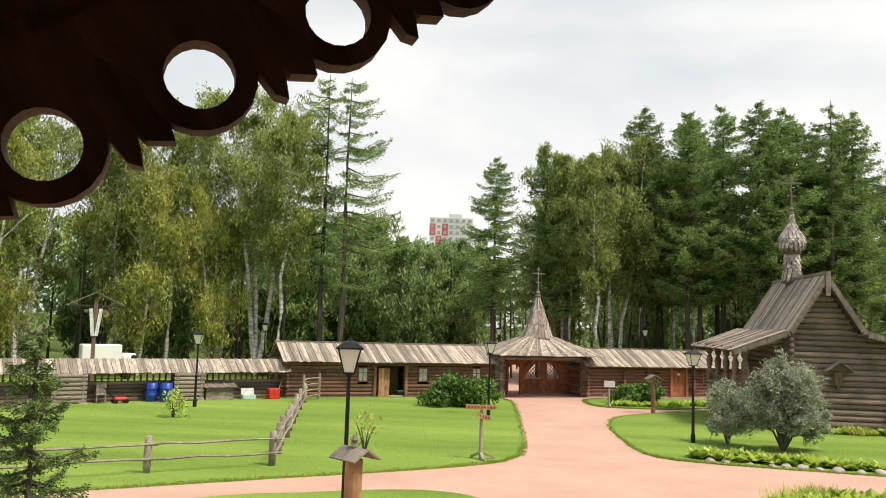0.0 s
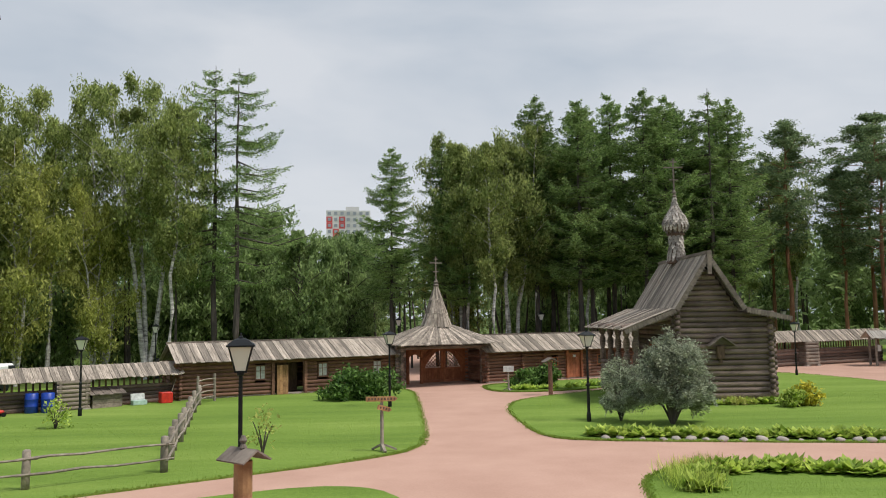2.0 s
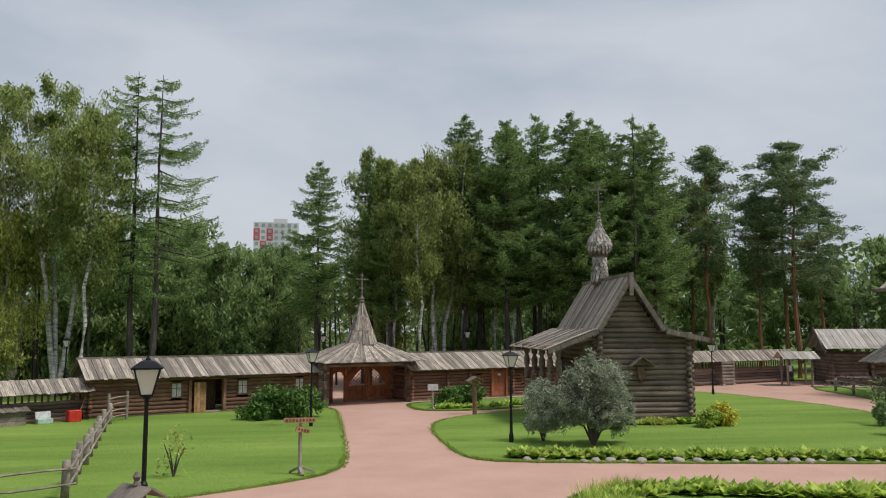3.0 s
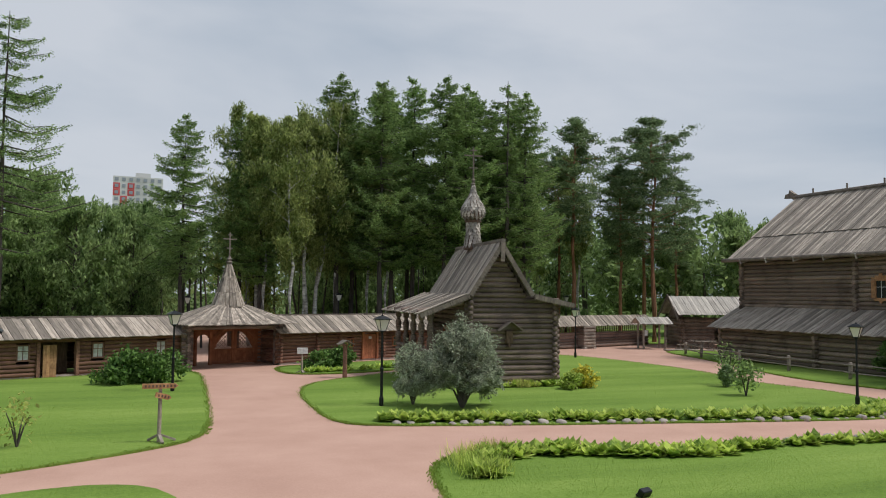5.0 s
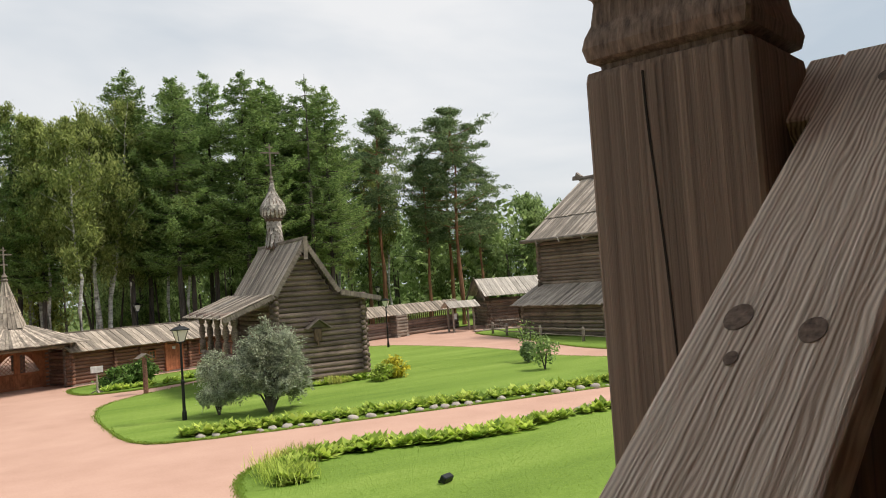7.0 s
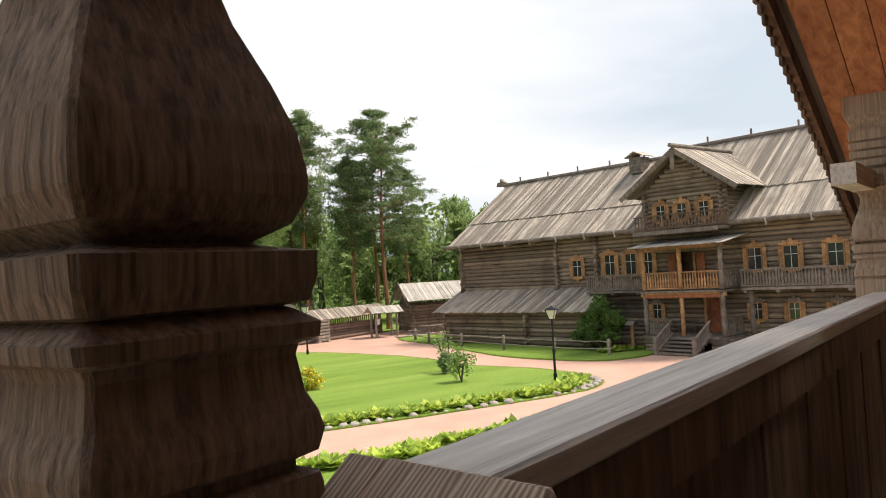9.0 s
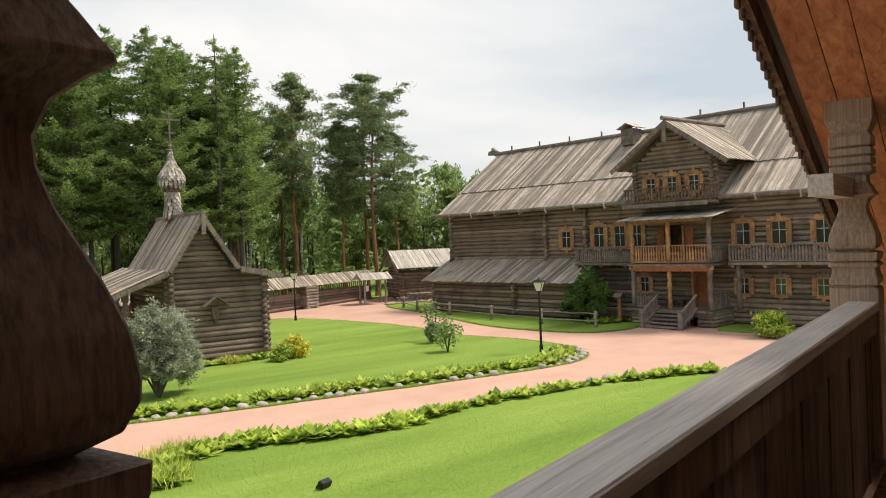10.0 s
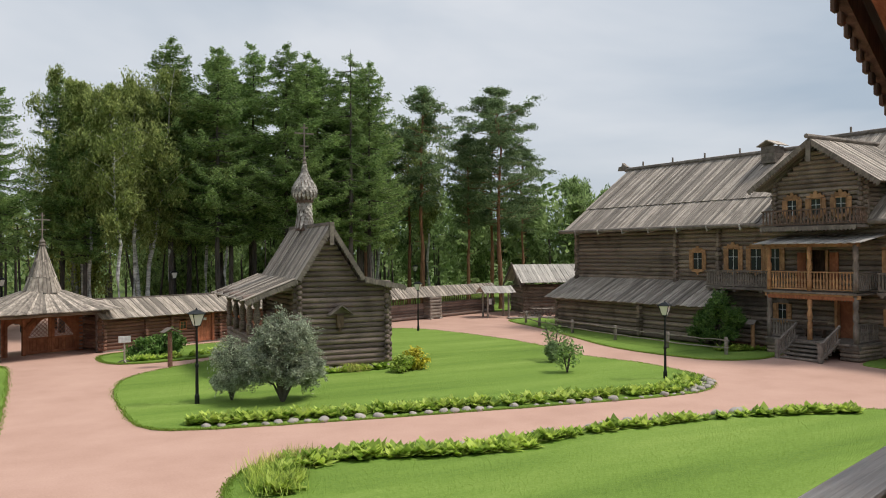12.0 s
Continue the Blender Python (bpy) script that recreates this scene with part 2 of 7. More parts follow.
BIRCH_BARK = wood("birch_bark", (0.10, 0.09, 0.085), (0.78, 0.76, 0.72), grain=(1.5, 1.5, 5.5), bump=0.2, vary=0.2, weather=(0.5, 0.48, 0.46))
BIRCH_LEAF = leaf("birch_leaf", (0.15, 0.21, 0.055), (0.38, 0.43, 0.15), 0.55)
YELLOW_LEAF = leaf("yellowing_leaf", (0.20, 0.25, 0.055), (0.50, 0.52, 0.16), 0.6)
LARCH_LEAF = leaf("larch_needles", (0.10, 0.185, 0.052), (0.29, 0.40, 0.135), 0.5)
PINE_LEAF = leaf("pine_needles", (0.085, 0.14, 0.06), (0.23, 0.31, 0.14), 0.4)
WOOD_LEAF = leaf("maple_leaf", (0.115, 0.19, 0.062), (0.33, 0.43, 0.17), 0.52)
SPRUCE_LEAF = leaf("spruce_needles", (0.05, 0.105, 0.025), (0.19, 0.27, 0.085), 0.25, 1.5)
SILVER_LEAF = leaf("silver_leaf", (0.22, 0.26, 0.17), (0.50, 0.55, 0.41), 0.42, 1.5)
BUSH_LEAF = leaf("shrub_leaf", (0.05, 0.12, 0.025), (0.15, 0.25, 0.06), 0.3, 1.5)
HOSTA_LEAF = leaf("bed_leaf", (0.19, 0.33, 0.04), (0.54, 0.63, 0.14), 0.45, 1.2)
BLOOM = leaf("yellow_bloom", (0.28, 0.30, 0.03), (0.58, 0.50, 0.06), 0.3, 2.0)
DRY_LEAF = leaf("dry_grass", (0.24, 0.27, 0.05), (0.50, 0.47, 0.14), 0.3, 2.0)

# ---- building blocks ----
X, Y, Z = Vector((1, 0, 0)), Vector((0, 1, 0)), Vector((0, 0, 1))


def box(bm, c, s, m=None, bevel=0.0):
    made = bmesh.ops.create_cube(bm, size=1.0)["verts"]
    bmesh.ops.scale(bm, vec=s, verts=made)
    bmesh.ops.translate(bm, vec=c, verts=made)
    if bevel:
        edges = list({e for v in made for e in v.link_edges})
        out = bmesh.ops.bevel(bm, geom=edges, offset=bevel, segments=1, affect="EDGES")
        made = list({v for f in out["faces"] for v in f.verts} | {v for v in made if v.is_valid})
    if m is not None:
        bmesh.ops.transform(bm, matrix=m, verts=[v for v in made if v.is_valid])
    return made


def rod(bm, p, q, r0, r1=None, sides=8):
    p, q = Vector(p), Vector(q)
    way = q - p
    made = bmesh.ops.create_cone(bm, cap_ends=True, segments=sides, radius1=r0, radius2=r0 if r1 is None else r1, depth=way.length)["verts"]
    bmesh.ops.transform(bm, matrix=Matrix.Translation((p + q) / 2) @ way.to_track_quat("Z", "Y").to_matrix().to_4x4(), verts=made)
    return made


def beam(bm, p, q, w, h, up=Z):
    """A squared timber from p to q, w wide and h high."""
    p, q = Vector(p), Vector(q)
    x = (q - p).normalized()
    y = Vector(up).cross(x).normalized()
    z = x.cross(y)
    m = Matrix((x, y, z)).transposed().to_4x4()
    m.translation = (p + q) / 2
    return box(bm, (0, 0, 0), ((q - p).length, w, h), m)


def turned(bm, profile, sides=12, at=(0, 0, 0), square=False):
    """A solid of revolution (or of four faces) from rows of radius and height."""
    rings = []
    n = 4 if square else sides
    for r, z in profile:
        k = math.sqrt(2) if square else 1.0
        rings.append([bm.verts.new((at[0] + r * k * math.cos(2 * math.pi * (i + 0.5) / n), at[1] + r * k * math.sin(2 * math.pi * (i + 0.5) / n), at[2] + z)) for i in range(n)])
    for a, b in zip(rings, rings[1:]):
        for i in range(n):
            bm.faces.new((a[i], a[(i + 1) % n], b[(i + 1) % n], b[i]))
    bm.faces.new(rings[-1])
    bm.faces.new(rings[0][::-1])


def slab(bm, outline, thick):
    """A board cut to an outline in its xz plane, thick along y."""
    low = [bm.verts.new((x, 0, z)) for x, z in outline]
    high = [bm.verts.new((x, thick, z)) for x, z in outline]
    bm.faces.new(low)
    bm.faces.new(high[::-1])
    for i in range(len(low)):
        j = (i + 1) % len(low)
        bm.faces.new((low[j], low[i], high[i], high[j]))


def link_mesh(name, bm, material, smooth=False):
    bmesh.ops.recalc_face_normals(bm, faces=bm.faces)
    me = bpy.data.meshes.new(name)
    bm.to_mesh(me)
    bm.free()
    me.materials.append(material)
    if smooth:
        me.polygons.foreach_set("use_smooth", [True] * len(me.polygons))
    return me


def part(name, bm, material, parent, label="", m=None, smooth=False):
    me = bm if isinstance(bm, bpy.types.Mesh) else link_mesh(name, bm, material, smooth)
    ob = new(name, me)
    if parent is not None:
        ob.parent = parent
    if m is not None:
        ob.matrix_basis = m
    if label:
        ob["label"] = label
    return ob


def thing(name, m, label, category, group="", kind=""):
    ob = new(name)
    ob.matrix_basis = m
    return tagged(ob, label, category, group, kind)


def turn_to(x, y, ax, ay, z=0.0):
    """The pose at (x, y) whose local x runs along (ax, ay)."""
    return pose(x, y, z, 0, 0, math.degrees(math.atan2(ay, ax)))


def quads(name, centres, ups, sides, material, parent=None, m=None):
    """One mesh of many small leaf blades: centre plus half-vectors."""
    c, u, s = (np.asarray(a, float) for a in (centres, ups, sides))
    n = len(c)
    co = np.stack([c - u, c + s * 0.9, c + u, c - s * 0.9], 1).reshape(-1, 3)
    me = bpy.data.meshes.new(name)
    me.vertices.add(4 * n)
    me.vertices.foreach_set("co", co.ravel())
    me.loops.add(4 * n)
    me.loops.foreach_set("vertex_index", np.arange(4 * n))
    me.polygons.add(n)
    me.polygons.foreach_set("loop_start", np.arange(0, 4 * n, 4))
    me.update(calc_edges=True)
    me.materials.append(material)
    return me


rng = np.random.default_rng(7)


def scatter_blades(points, size, flat=0.35, out=None):
    """Random blade vectors for the points; flat: how level they lie."""
    n = len(points)
    d = rng.normal(size=(n, 3)) * np.array([1, 1, flat])
    if out is not None:
        d = d * 0.6 + out
    d /= np.linalg.norm(d, axis=1)[:, None] + 1e-9
    e = np.cross(d, rng.normal(size=(n, 3)))
    e /= np.linalg.norm(e, axis=1)[:, None] + 1e-9
    k = size * rng.uniform(0.6, 1.3, (n, 1))
    return d * k, e * k * 0.55


# ---- log walls ----
bm = bmesh.new()
turned(bm, [(0.44, 0.0), (0.5, 0.004), (0.5, 0.5), (0.5, 0.996), (0.44, 1.0)], 10)
bmesh.ops.transform(bm, matrix=Matrix.Rotation(math.pi / 2, 4, "Y"), verts=bm.verts)
LOG_MESH = link_mesh("log", bm, HOUSE_LOG, True)
LOGS = {}


def log_mesh(material):
    if material.name not in LOGS:
        LOGS[material.name] = LOG_MESH.copy()
        LOGS[material.name].materials.clear()
        LOGS[material.name].materials.append(material)
    return LOGS[material.name]


def put_log(parent, p, q, dia, material):
    p, q = Vector(p), Vector(q)
    x = (q - p).normalized()
    y = Z.cross(x).normalized()
    m = Matrix((x, y, x.cross(y))).transposed().to_4x4()
    m = m @ Matrix.Rotation(random.uniform(0, 6.28), 4, "X")
    ob = new("log", log_mesh(material))
    ob.parent = parent
    g = dia * random.uniform(0.965, 1.035)
    ob.matrix_basis = Matrix.Translation(p) @ m @ Matrix.Diagonal(((q - p).length, g, g, 1))
    return ob


def log_wall(parent, p, q, z0, z1, dia, material, holes=(), over=0.3, top=None):
    """Logs laid from p to q (plan), with openings (from, to, low, high) along it and a gable line top(s)."""
    p, q = Vector((*p, 0)), Vector((*q, 0))
    long = (q - p).length
    way = (q - p) / long
    z, row = z0 + dia / 2, 0
    while z < z1:
        a, b = -over * random.uniform(0.8, 1.1), long + over * random.uniform(0.8, 1.1)
        if top is not None:
            span = top(z + dia / 2)
            if span is None:
                break
            a, b = max(a, span[0]), min(b, span[1])
        cuts = [(a, b)]
        for h0, h1, lo, hi in holes:
            if lo < z < hi:
                cuts = [c for s, e in cuts for c in ((s, min(e, h0)), (max(s, h1), e)) if c[1] - c[0] > 0.05]
        for s, e in cuts:
            put_log(parent, p + way * s + Z * z, p + way * e + Z * z, dia * 1.0, material)
        z += dia * 0.97
        row += 1


BOARDS = {}


def board_mesh(material):
    """One shared board of unit size, its grain along x."""
    if material.name not in BOARDS:
        bm = bmesh.new()
        box(bm, (0.5, 0.5, 0.5), (1, 1, 1))
        BOARDS[material.name] = link_mesh("roof_board", bm, material)
    return BOARDS[material.name]


def plank_roof(parent, material, start, along, up, n, thick=0.035, jag=0.06, gap=0.012):
    """Boards side by side from the eave up: start at the eave's corner, along the eave, up the slope."""
    start, along, up = Vector(start), Vector(along), Vector(up)
    step = along / n
    x, y = up.normalized(), along.normalized()
    normal = x.cross(y).normalized()
    if normal.z < 0:
        normal = -normal
    me = board_mesh(material)
    for i in range(n):
        drop = random.uniform(0, jag)
        base = start + step * i + y * gap / 2 - x * drop + normal * (random.uniform(0, 0.022) + (0.018 if i % 2 else 0))
        m = Matrix((x * (up.length + drop), y * (step.length - gap), normal * thick)).transposed().to_4x4()
        m.translation = base
        ob = new("roof_board", me)
        ob.parent = parent
        ob.matrix_parent_inverse = Matrix.Identity(4)
        ob.matrix_basis = m

# ---- ground ----


def sheet(name, outline, z, material, label, category, depth=0.06, cell=0.0, bumpy=0.0, kind="structure"):
    """A level sheet with that outline and a real edge."""
    bm = bmesh.new()
    ring = [bm.verts.new((x, y, z)) for x, y in outline]
    face = bm.faces.new(ring)
    if face.normal.z < 0:
        face.normal_flip()
    if depth:
        out = bmesh.ops.extrude_face_region(bm, geom=[face])
        low = [v for v in out["geom"] if isinstance(v, bmesh.types.BMVert)]
        bmesh.ops.translate(bm, vec=(0, 0, depth), verts=low)
        bmesh.ops.translate(bm, vec=(0, 0, -depth), verts=bm.verts)
    bmesh.ops.triangulate(bm, faces=bm.faces)
    return tagged(part(name, bm, material, None), label, category, kind=kind)


def smooth_line(points, steps=6, closed=True, wobble=0.0):
    """A rounded line through the points."""
    out, n = [], len(points)
    for i in range(n if closed else n - 1):
        p = [Vector(points[(i + k) % n]) if closed else Vector(points[min(max(i + k, 0), n - 1)]) for k in (-1, 0, 1, 2)]
        for s in range(steps):
            t = s / steps
            v = 0.5 * ((2 * p[1]) + (p[2] - p[0]) * t + (2 * p[0] - 5 * p[1] + 4 * p[2] - p[3]) * t * t + (3 * p[1] - p[0] - 3 * p[2] + p[3]) * t ** 3)
            if wobble:
                v = v + Vector((random.uniform(-wobble, wobble), random.uniform(-wobble, wobble)))
            out.append((v.x, v.y))
    if not closed:
        out.append(tuple(points[-1]))
    return out


ground = sheet("ground", [(-2500, -2500), (2500, -2500), (2500, 2500), (-2500, 2500)], -0.06, MEADOW, "mossy green forest floor beyond the yard", "ground", depth=0)
path_sheet = sheet("pavement", [(-40, 4), (60, 4), (60, 66), (30, 66), (14, 58), (9.4, 55), (19, 105), (1, 105), (2.6, 53), (-9, 46), (-40, 28)], 0.0, GRAVEL,
                   "pink crushed-gravel yard paths, trodden smooth", "path", depth=0.05)
LAWN_A = smooth_line([(3.75, 47.5), (3.95, 42), (3.9, 36), (3.75, 30.5), (3.2, 27.6), (1.2, 25.7), (-3.4, 23.0), (-7.5, 20.6), (-13, 17.8), (-22, 14), (-30, 20), (-24, 31), (-17, 38.2), (-9, 44.1), (-2, 47.4), (2.2, 49.2)], wobble=0.03)
LAWN_B = smooth_line([(8.0, 29.6), (9.4, 28.5), (12, 27.8), (17.5, 26.7), (22, 25.9), (27.5, 25.2), (30.0, 26.1), (31.4, 28.3), (31.9, 32), (31.2, 37), (32.0, 42), (31.8, 48), (30, 55), (25, 55.5), (20, 51), (14, 45.5), (9.6, 42.0), (8.0, 38.5), (7.7, 33)], wobble=0.03)
LAWN_C = smooth_line([(8.0, 16), (8.4, 20.0), (9.0, 22.0), (10.3, 23.3), (12.8, 23.3), (15.8, 22.3), (21.5, 22.2), (26.3, 21.5), (30.6, 19.8), (33.5, 16.5), (33, 11), (24, 7), (14, 7.5), (9, 10.5)], wobble=0.03)
LAWN_D = smooth_line([(36.0, 31.4), (35.2, 34), (35.0, 38), (36.2, 43), (38.2, 50), (40, 57), (44, 56), (43, 44), (42.4, 36), (41.4, 32.0), (38.5, 30.6)], wobble=0.03)
LAWN_E = smooth_line([(-4.5, 20.2), (-2.0, 21.4), (0.3, 22.2), (1.9, 21.9), (2.8, 20.2), (2.9, 17), (0, 14), (-4, 13.5), (-10, 15)], wobble=0.02)
LAWN_F = smooth_line([(8.6, 50.2), (8.2, 47.8), (9.0, 46.0), (11.5, 45.8), (14.5, 47.0), (17, 49), (19, 52.5), (16, 53.2), (11, 51.4)], wobble=0.02)
MEADOW_R = smooth_line([(24, 60.5), (33, 63.5), (41, 66.5), (52, 68), (66, 78), (62, 96), (48, 90), (36, 76), (26, 68)])
LAWN_H = smooth_line([(-34, 29.5), (-21, 38.9), (-9.5, 47.5), (-11, 56), (-20, 54), (-34, 45)])
LAWN_G = smooth_line([(41.5, 27.0), (40.3, 25.5), (41.5, 22), (46, 18), (52, 20), (46, 27)], wobble=0.02)
for line, label in ((LAWN_A, "mown bright green lawn with a shallow drainage dip"), (LAWN_B, "mown lawn round the log chapel"), (LAWN_C, "wide mown lawn below the porch"),
                    (LAWN_D, "strip of lawn before the log mansion"), (LAWN_E, "small lawn island by the spruce"), (LAWN_F, "small lawn before the gate wall"), (LAWN_G, "lawn strip at the mansion's foot"), (LAWN_H, "sunny verge behind the roofed fence"), (MEADOW_R, "rough sunny meadow beyond the fence")):
    sheet("lawn", line, 0.05, GRASS, label, "lawn", depth=0.05)


def inside(poly, pts):
    x, y = pts[:, 0], pts[:, 1]
    hit = np.zeros(len(pts), bool)
    p = np.array(poly)
    for (x0, y0), (x1, y1) in zip(p, np.roll(p, -1, 0)):
        c = (y0 > y) != (y1 > y)
        hit ^= c & (x < (x1 - x0) * (y - y0) / (y1 - y0 + 1e-12) + x0)
    return hit


def grass_tufts(poly, lo, hi, count, height):
    pts = rng.uniform(lo, hi, (count, 2))
    pts = pts[inside(poly, pts)]
    n = len(pts)
    h = height * rng.uniform(0.5, 1.2, (n, 1))
    up = np.concatenate([rng.normal(0, 0.35, (n, 2)) * h, h], 1) * 0.5
    side = np.concatenate([rng.normal(0, 1, (n, 2)), np.zeros((n, 1))], 1)
    side = side / np.linalg.norm(side, axis=1)[:, None] * h * 0.28
    return np.concatenate([pts, np.full((n, 1), 0.05)], 1) + up, up, side


TUFT = leaf("grass_blade", (0.20, 0.31, 0.045), (0.29, 0.40, 0.08), 0.7, 0.5, (0.92, 1.1))
for poly, lo, hi, count in ((LAWN_C, (8, 12), (34, 24), 60000), (LAWN_B, (7, 25), (33, 42), 30000), (LAWN_A, (-16, 18), (4.2, 36), 30000), (LAWN_E, (-6, 15), (3, 22.5), 6000)):
    tagged(new("lawn_grass", quads("lawn_grass", *grass_tufts(poly, lo, hi, count, 0.026), TUFT)), "short mown grass blades", "grass", kind="stuff")
# longer, uncut blades along the lawn edges
for poly in (LAWN_A, LAWN_B, LAWN_C, LAWN_D, LAWN_F):
    p = np.array(poly)
    q = np.roll(p, -1, 0)
    k = rng.integers(0, len(p), 9000)
    pts = p[k] + (q[k] - p[k]) * rng.uniform(0, 1, (9000, 1)) + rng.normal(0, 0.07, (9000, 2))
    h = 0.06 * rng.uniform(0.4, 1.3, (9000, 1))
    up = np.concatenate([rng.normal(0, 0.5, (9000, 2)) * h, h], 1) * 0.5
    side = np.concatenate([rng.normal(0, 1, (9000, 2)) * h * 0.2, np.zeros((9000, 1))], 1)
    tagged(new("edge_grass", quads("edge_grass", np.concatenate([pts, np.full((9000, 1), 0.03)], 1) + up, up, side, TUFT)), "uncut grass along the lawn edge", "grass", kind="stuff")

# ---- gate wall: log sheds, covered fence and gate ----
WALL_WAY = Vector((0.926, 0.377))


def window_part(parent, m, w, h, frame_mat, pane_mat, bars=1, depth=0.08, sash=None):
    bm = bmesh.new()
    t = 0.07
    box(bm, (-w / 2, 0, 0), (t, depth, h + t))
    box(bm, (w / 2, 0, 0), (t, depth, h + t))
    box(bm, (0, 0, h / 2), (w - t, depth, t))
    box(bm, (0, 0, -h / 2), (w - t, depth, t))
    win = part("window", bm, frame_mat, parent, m=m)
    bm = bmesh.new()
    box(bm, (0, 0.02, 0), (w - t, 0.01, h - t))
    part("pane", bm, pane_mat, win)
    bm = bmesh.new()
    for k in range(bars):
        box(bm, ((k + 1) * w / (bars + 1) - w / 2, 0, 0), (0.03, 0.03, h - t))
    box(bm, (0, 0.001, h * 0.12), (w - t - 0.002, 0.028, 0.03))
    part("glazing_bar", bm, sash or frame_mat, win)
    return win


def shed(name, p, way, long, depth, eave, ridge, material, label, holes=(), n=None):
    """A low log building; local x along its front, y into its depth."""
    ob = thing(name, turn_to(p[0], p[1], way[0], way[1]), label, "log shed")
    log_wall(ob, (0, 0), (long, 0), 0.12, eave, 0.215, material, holes)
    log_wall(ob, (0, depth), (long, depth), 0.12, eave, 0.215, material)
    log_wall(ob, (0, 0), (0, depth), 0.12, eave, 0.215, material)
    log_wall(ob, (long, 0), (long, depth), 0.12, eave, 0.215, material)
    n = n or int(long / 0.2)
    mid = depth / 2
    plank_roof(ob, BOARD, (-0.35, -0.6, eave - 0.02), (long + 0.7, 0, 0), (0, mid + 0.6, ridge - eave + 0.02), n)
    plank_roof(ob, BOARD, (-0.35, depth + 0.6, eave - 0.02), (long + 0.7, 0, 0), (0, -mid - 0.6, ridge - eave + 0.02), n)
    bm = bmesh.new()
    beam(bm, (-0.4, mid, ridge + 0.06), (long + 0.4, mid, ridge + 0.06), 0.16, 0.1)
    part("ridge_beam", bm, TRIM, ob)
    bm = bmesh.new()
    box(bm, (long / 2, 0.08, 0.06), (long, 0.2, 0.12))
    part("plinth", bm, STONE, ob)
    return ob


left_p, left_way = (-8.4, 44.6), Vector((0.897, 0.442))
LEN = 12.6
workshop = shed("workshop", left_p, left_way, LEN, 3.2, 2.0, 2.95, RED_LOG, "long low red-brown log workshop with an open door",
                holes=[(5.0, 6.9, 0.1, 1.75), (4.0, 4.6, 0.85, 1.7), (7.6, 8.3, 0.85, 1.7), (11.1, 11.7, 0.8, 1.7)])
for k, x in enumerate((4.3, 7.95, 11.4)):
    window_part(workshop, pose(x, -0.08, 1.3), 0.56, 0.75, RED_LOG, CURTAIN, 1)
bm = bmesh.new()
for i in range(4):
    box(bm, (0.07 + i * 0.17, 0, 0.85), (0.165, 0.05, 1.62))
box(bm, (0.34, -0.035, 0.35), (0.6, 0.03, 0.1))
box(bm, (0.34, -0.035, 1.35), (0.6, 0.03, 0.1))
part("door", bm, FRESH, workshop, "open orange plank door", m=pose(5.85, -0.14, 0, 0, 0, 188))
for x in (5.0, 6.9):
    bm = bmesh.new()
    box(bm, (x, -0.05, 0.95), (0.16, 0.3, 1.75))
    part("door_post", bm, RED_LOG, workshop)
bm = bmesh.new()
box(bm, (5.95, 1.3, 1.0), (1.9, 0.05, 1.8))
part("inner_wall", bm, PORCH_DARK, workshop)

right_p = (8.7, 51.9)
lodge = shed("gate_lodge", right_p, WALL_WAY, 12.4, 3.0, 1.95, 2.95, RED_LOG, "low log lodge with a red plank door and small windows",
             holes=[(6.2, 7.2, 0.1, 1.75), (4.9, 5.4, 0.9, 1.5), (8.6, 9.3, 0.85, 1.6)])
bm = bmesh.new()
for i in range(5):
    box(bm, (6.3 + i * 0.2, -0.06, 0.93), (0.19, 0.06, 1.62))
part("door", bm, RUST_TIMBER, lodge, "closed red-brown plank door")
for x in (6.12, 7.28):
    bm = bmesh.new()
    box(bm, (x, -0.08, 0.98), (0.15, 0.24, 1.78))
    part("door_post", bm, RUST_TIMBER, lodge)
bm = bmesh.new()
box(bm, (6.7, -0.12, 1.5), (0.22, 0.02, 0.16))
part("notice", bm, CURTAIN, lodge, "small white paper notice")
window_part(lodge, pose(5.15, -0.08, 1.2), 0.45, 0.5, RUST_TIMBER, PANE)
window_part(lodge, pose(8.95, -0.08, 1.22), 0.65, 0.65, RUST_TIMBER, PANE)
for x in (2.6, 4.3, 7.8):
    for k in range(8):
        put_log(lodge, (x, -0.3, 0.24 + k * 0.21), (x, 0.0, 0.24 + k * 0.21), 0.2, RED_LOG)


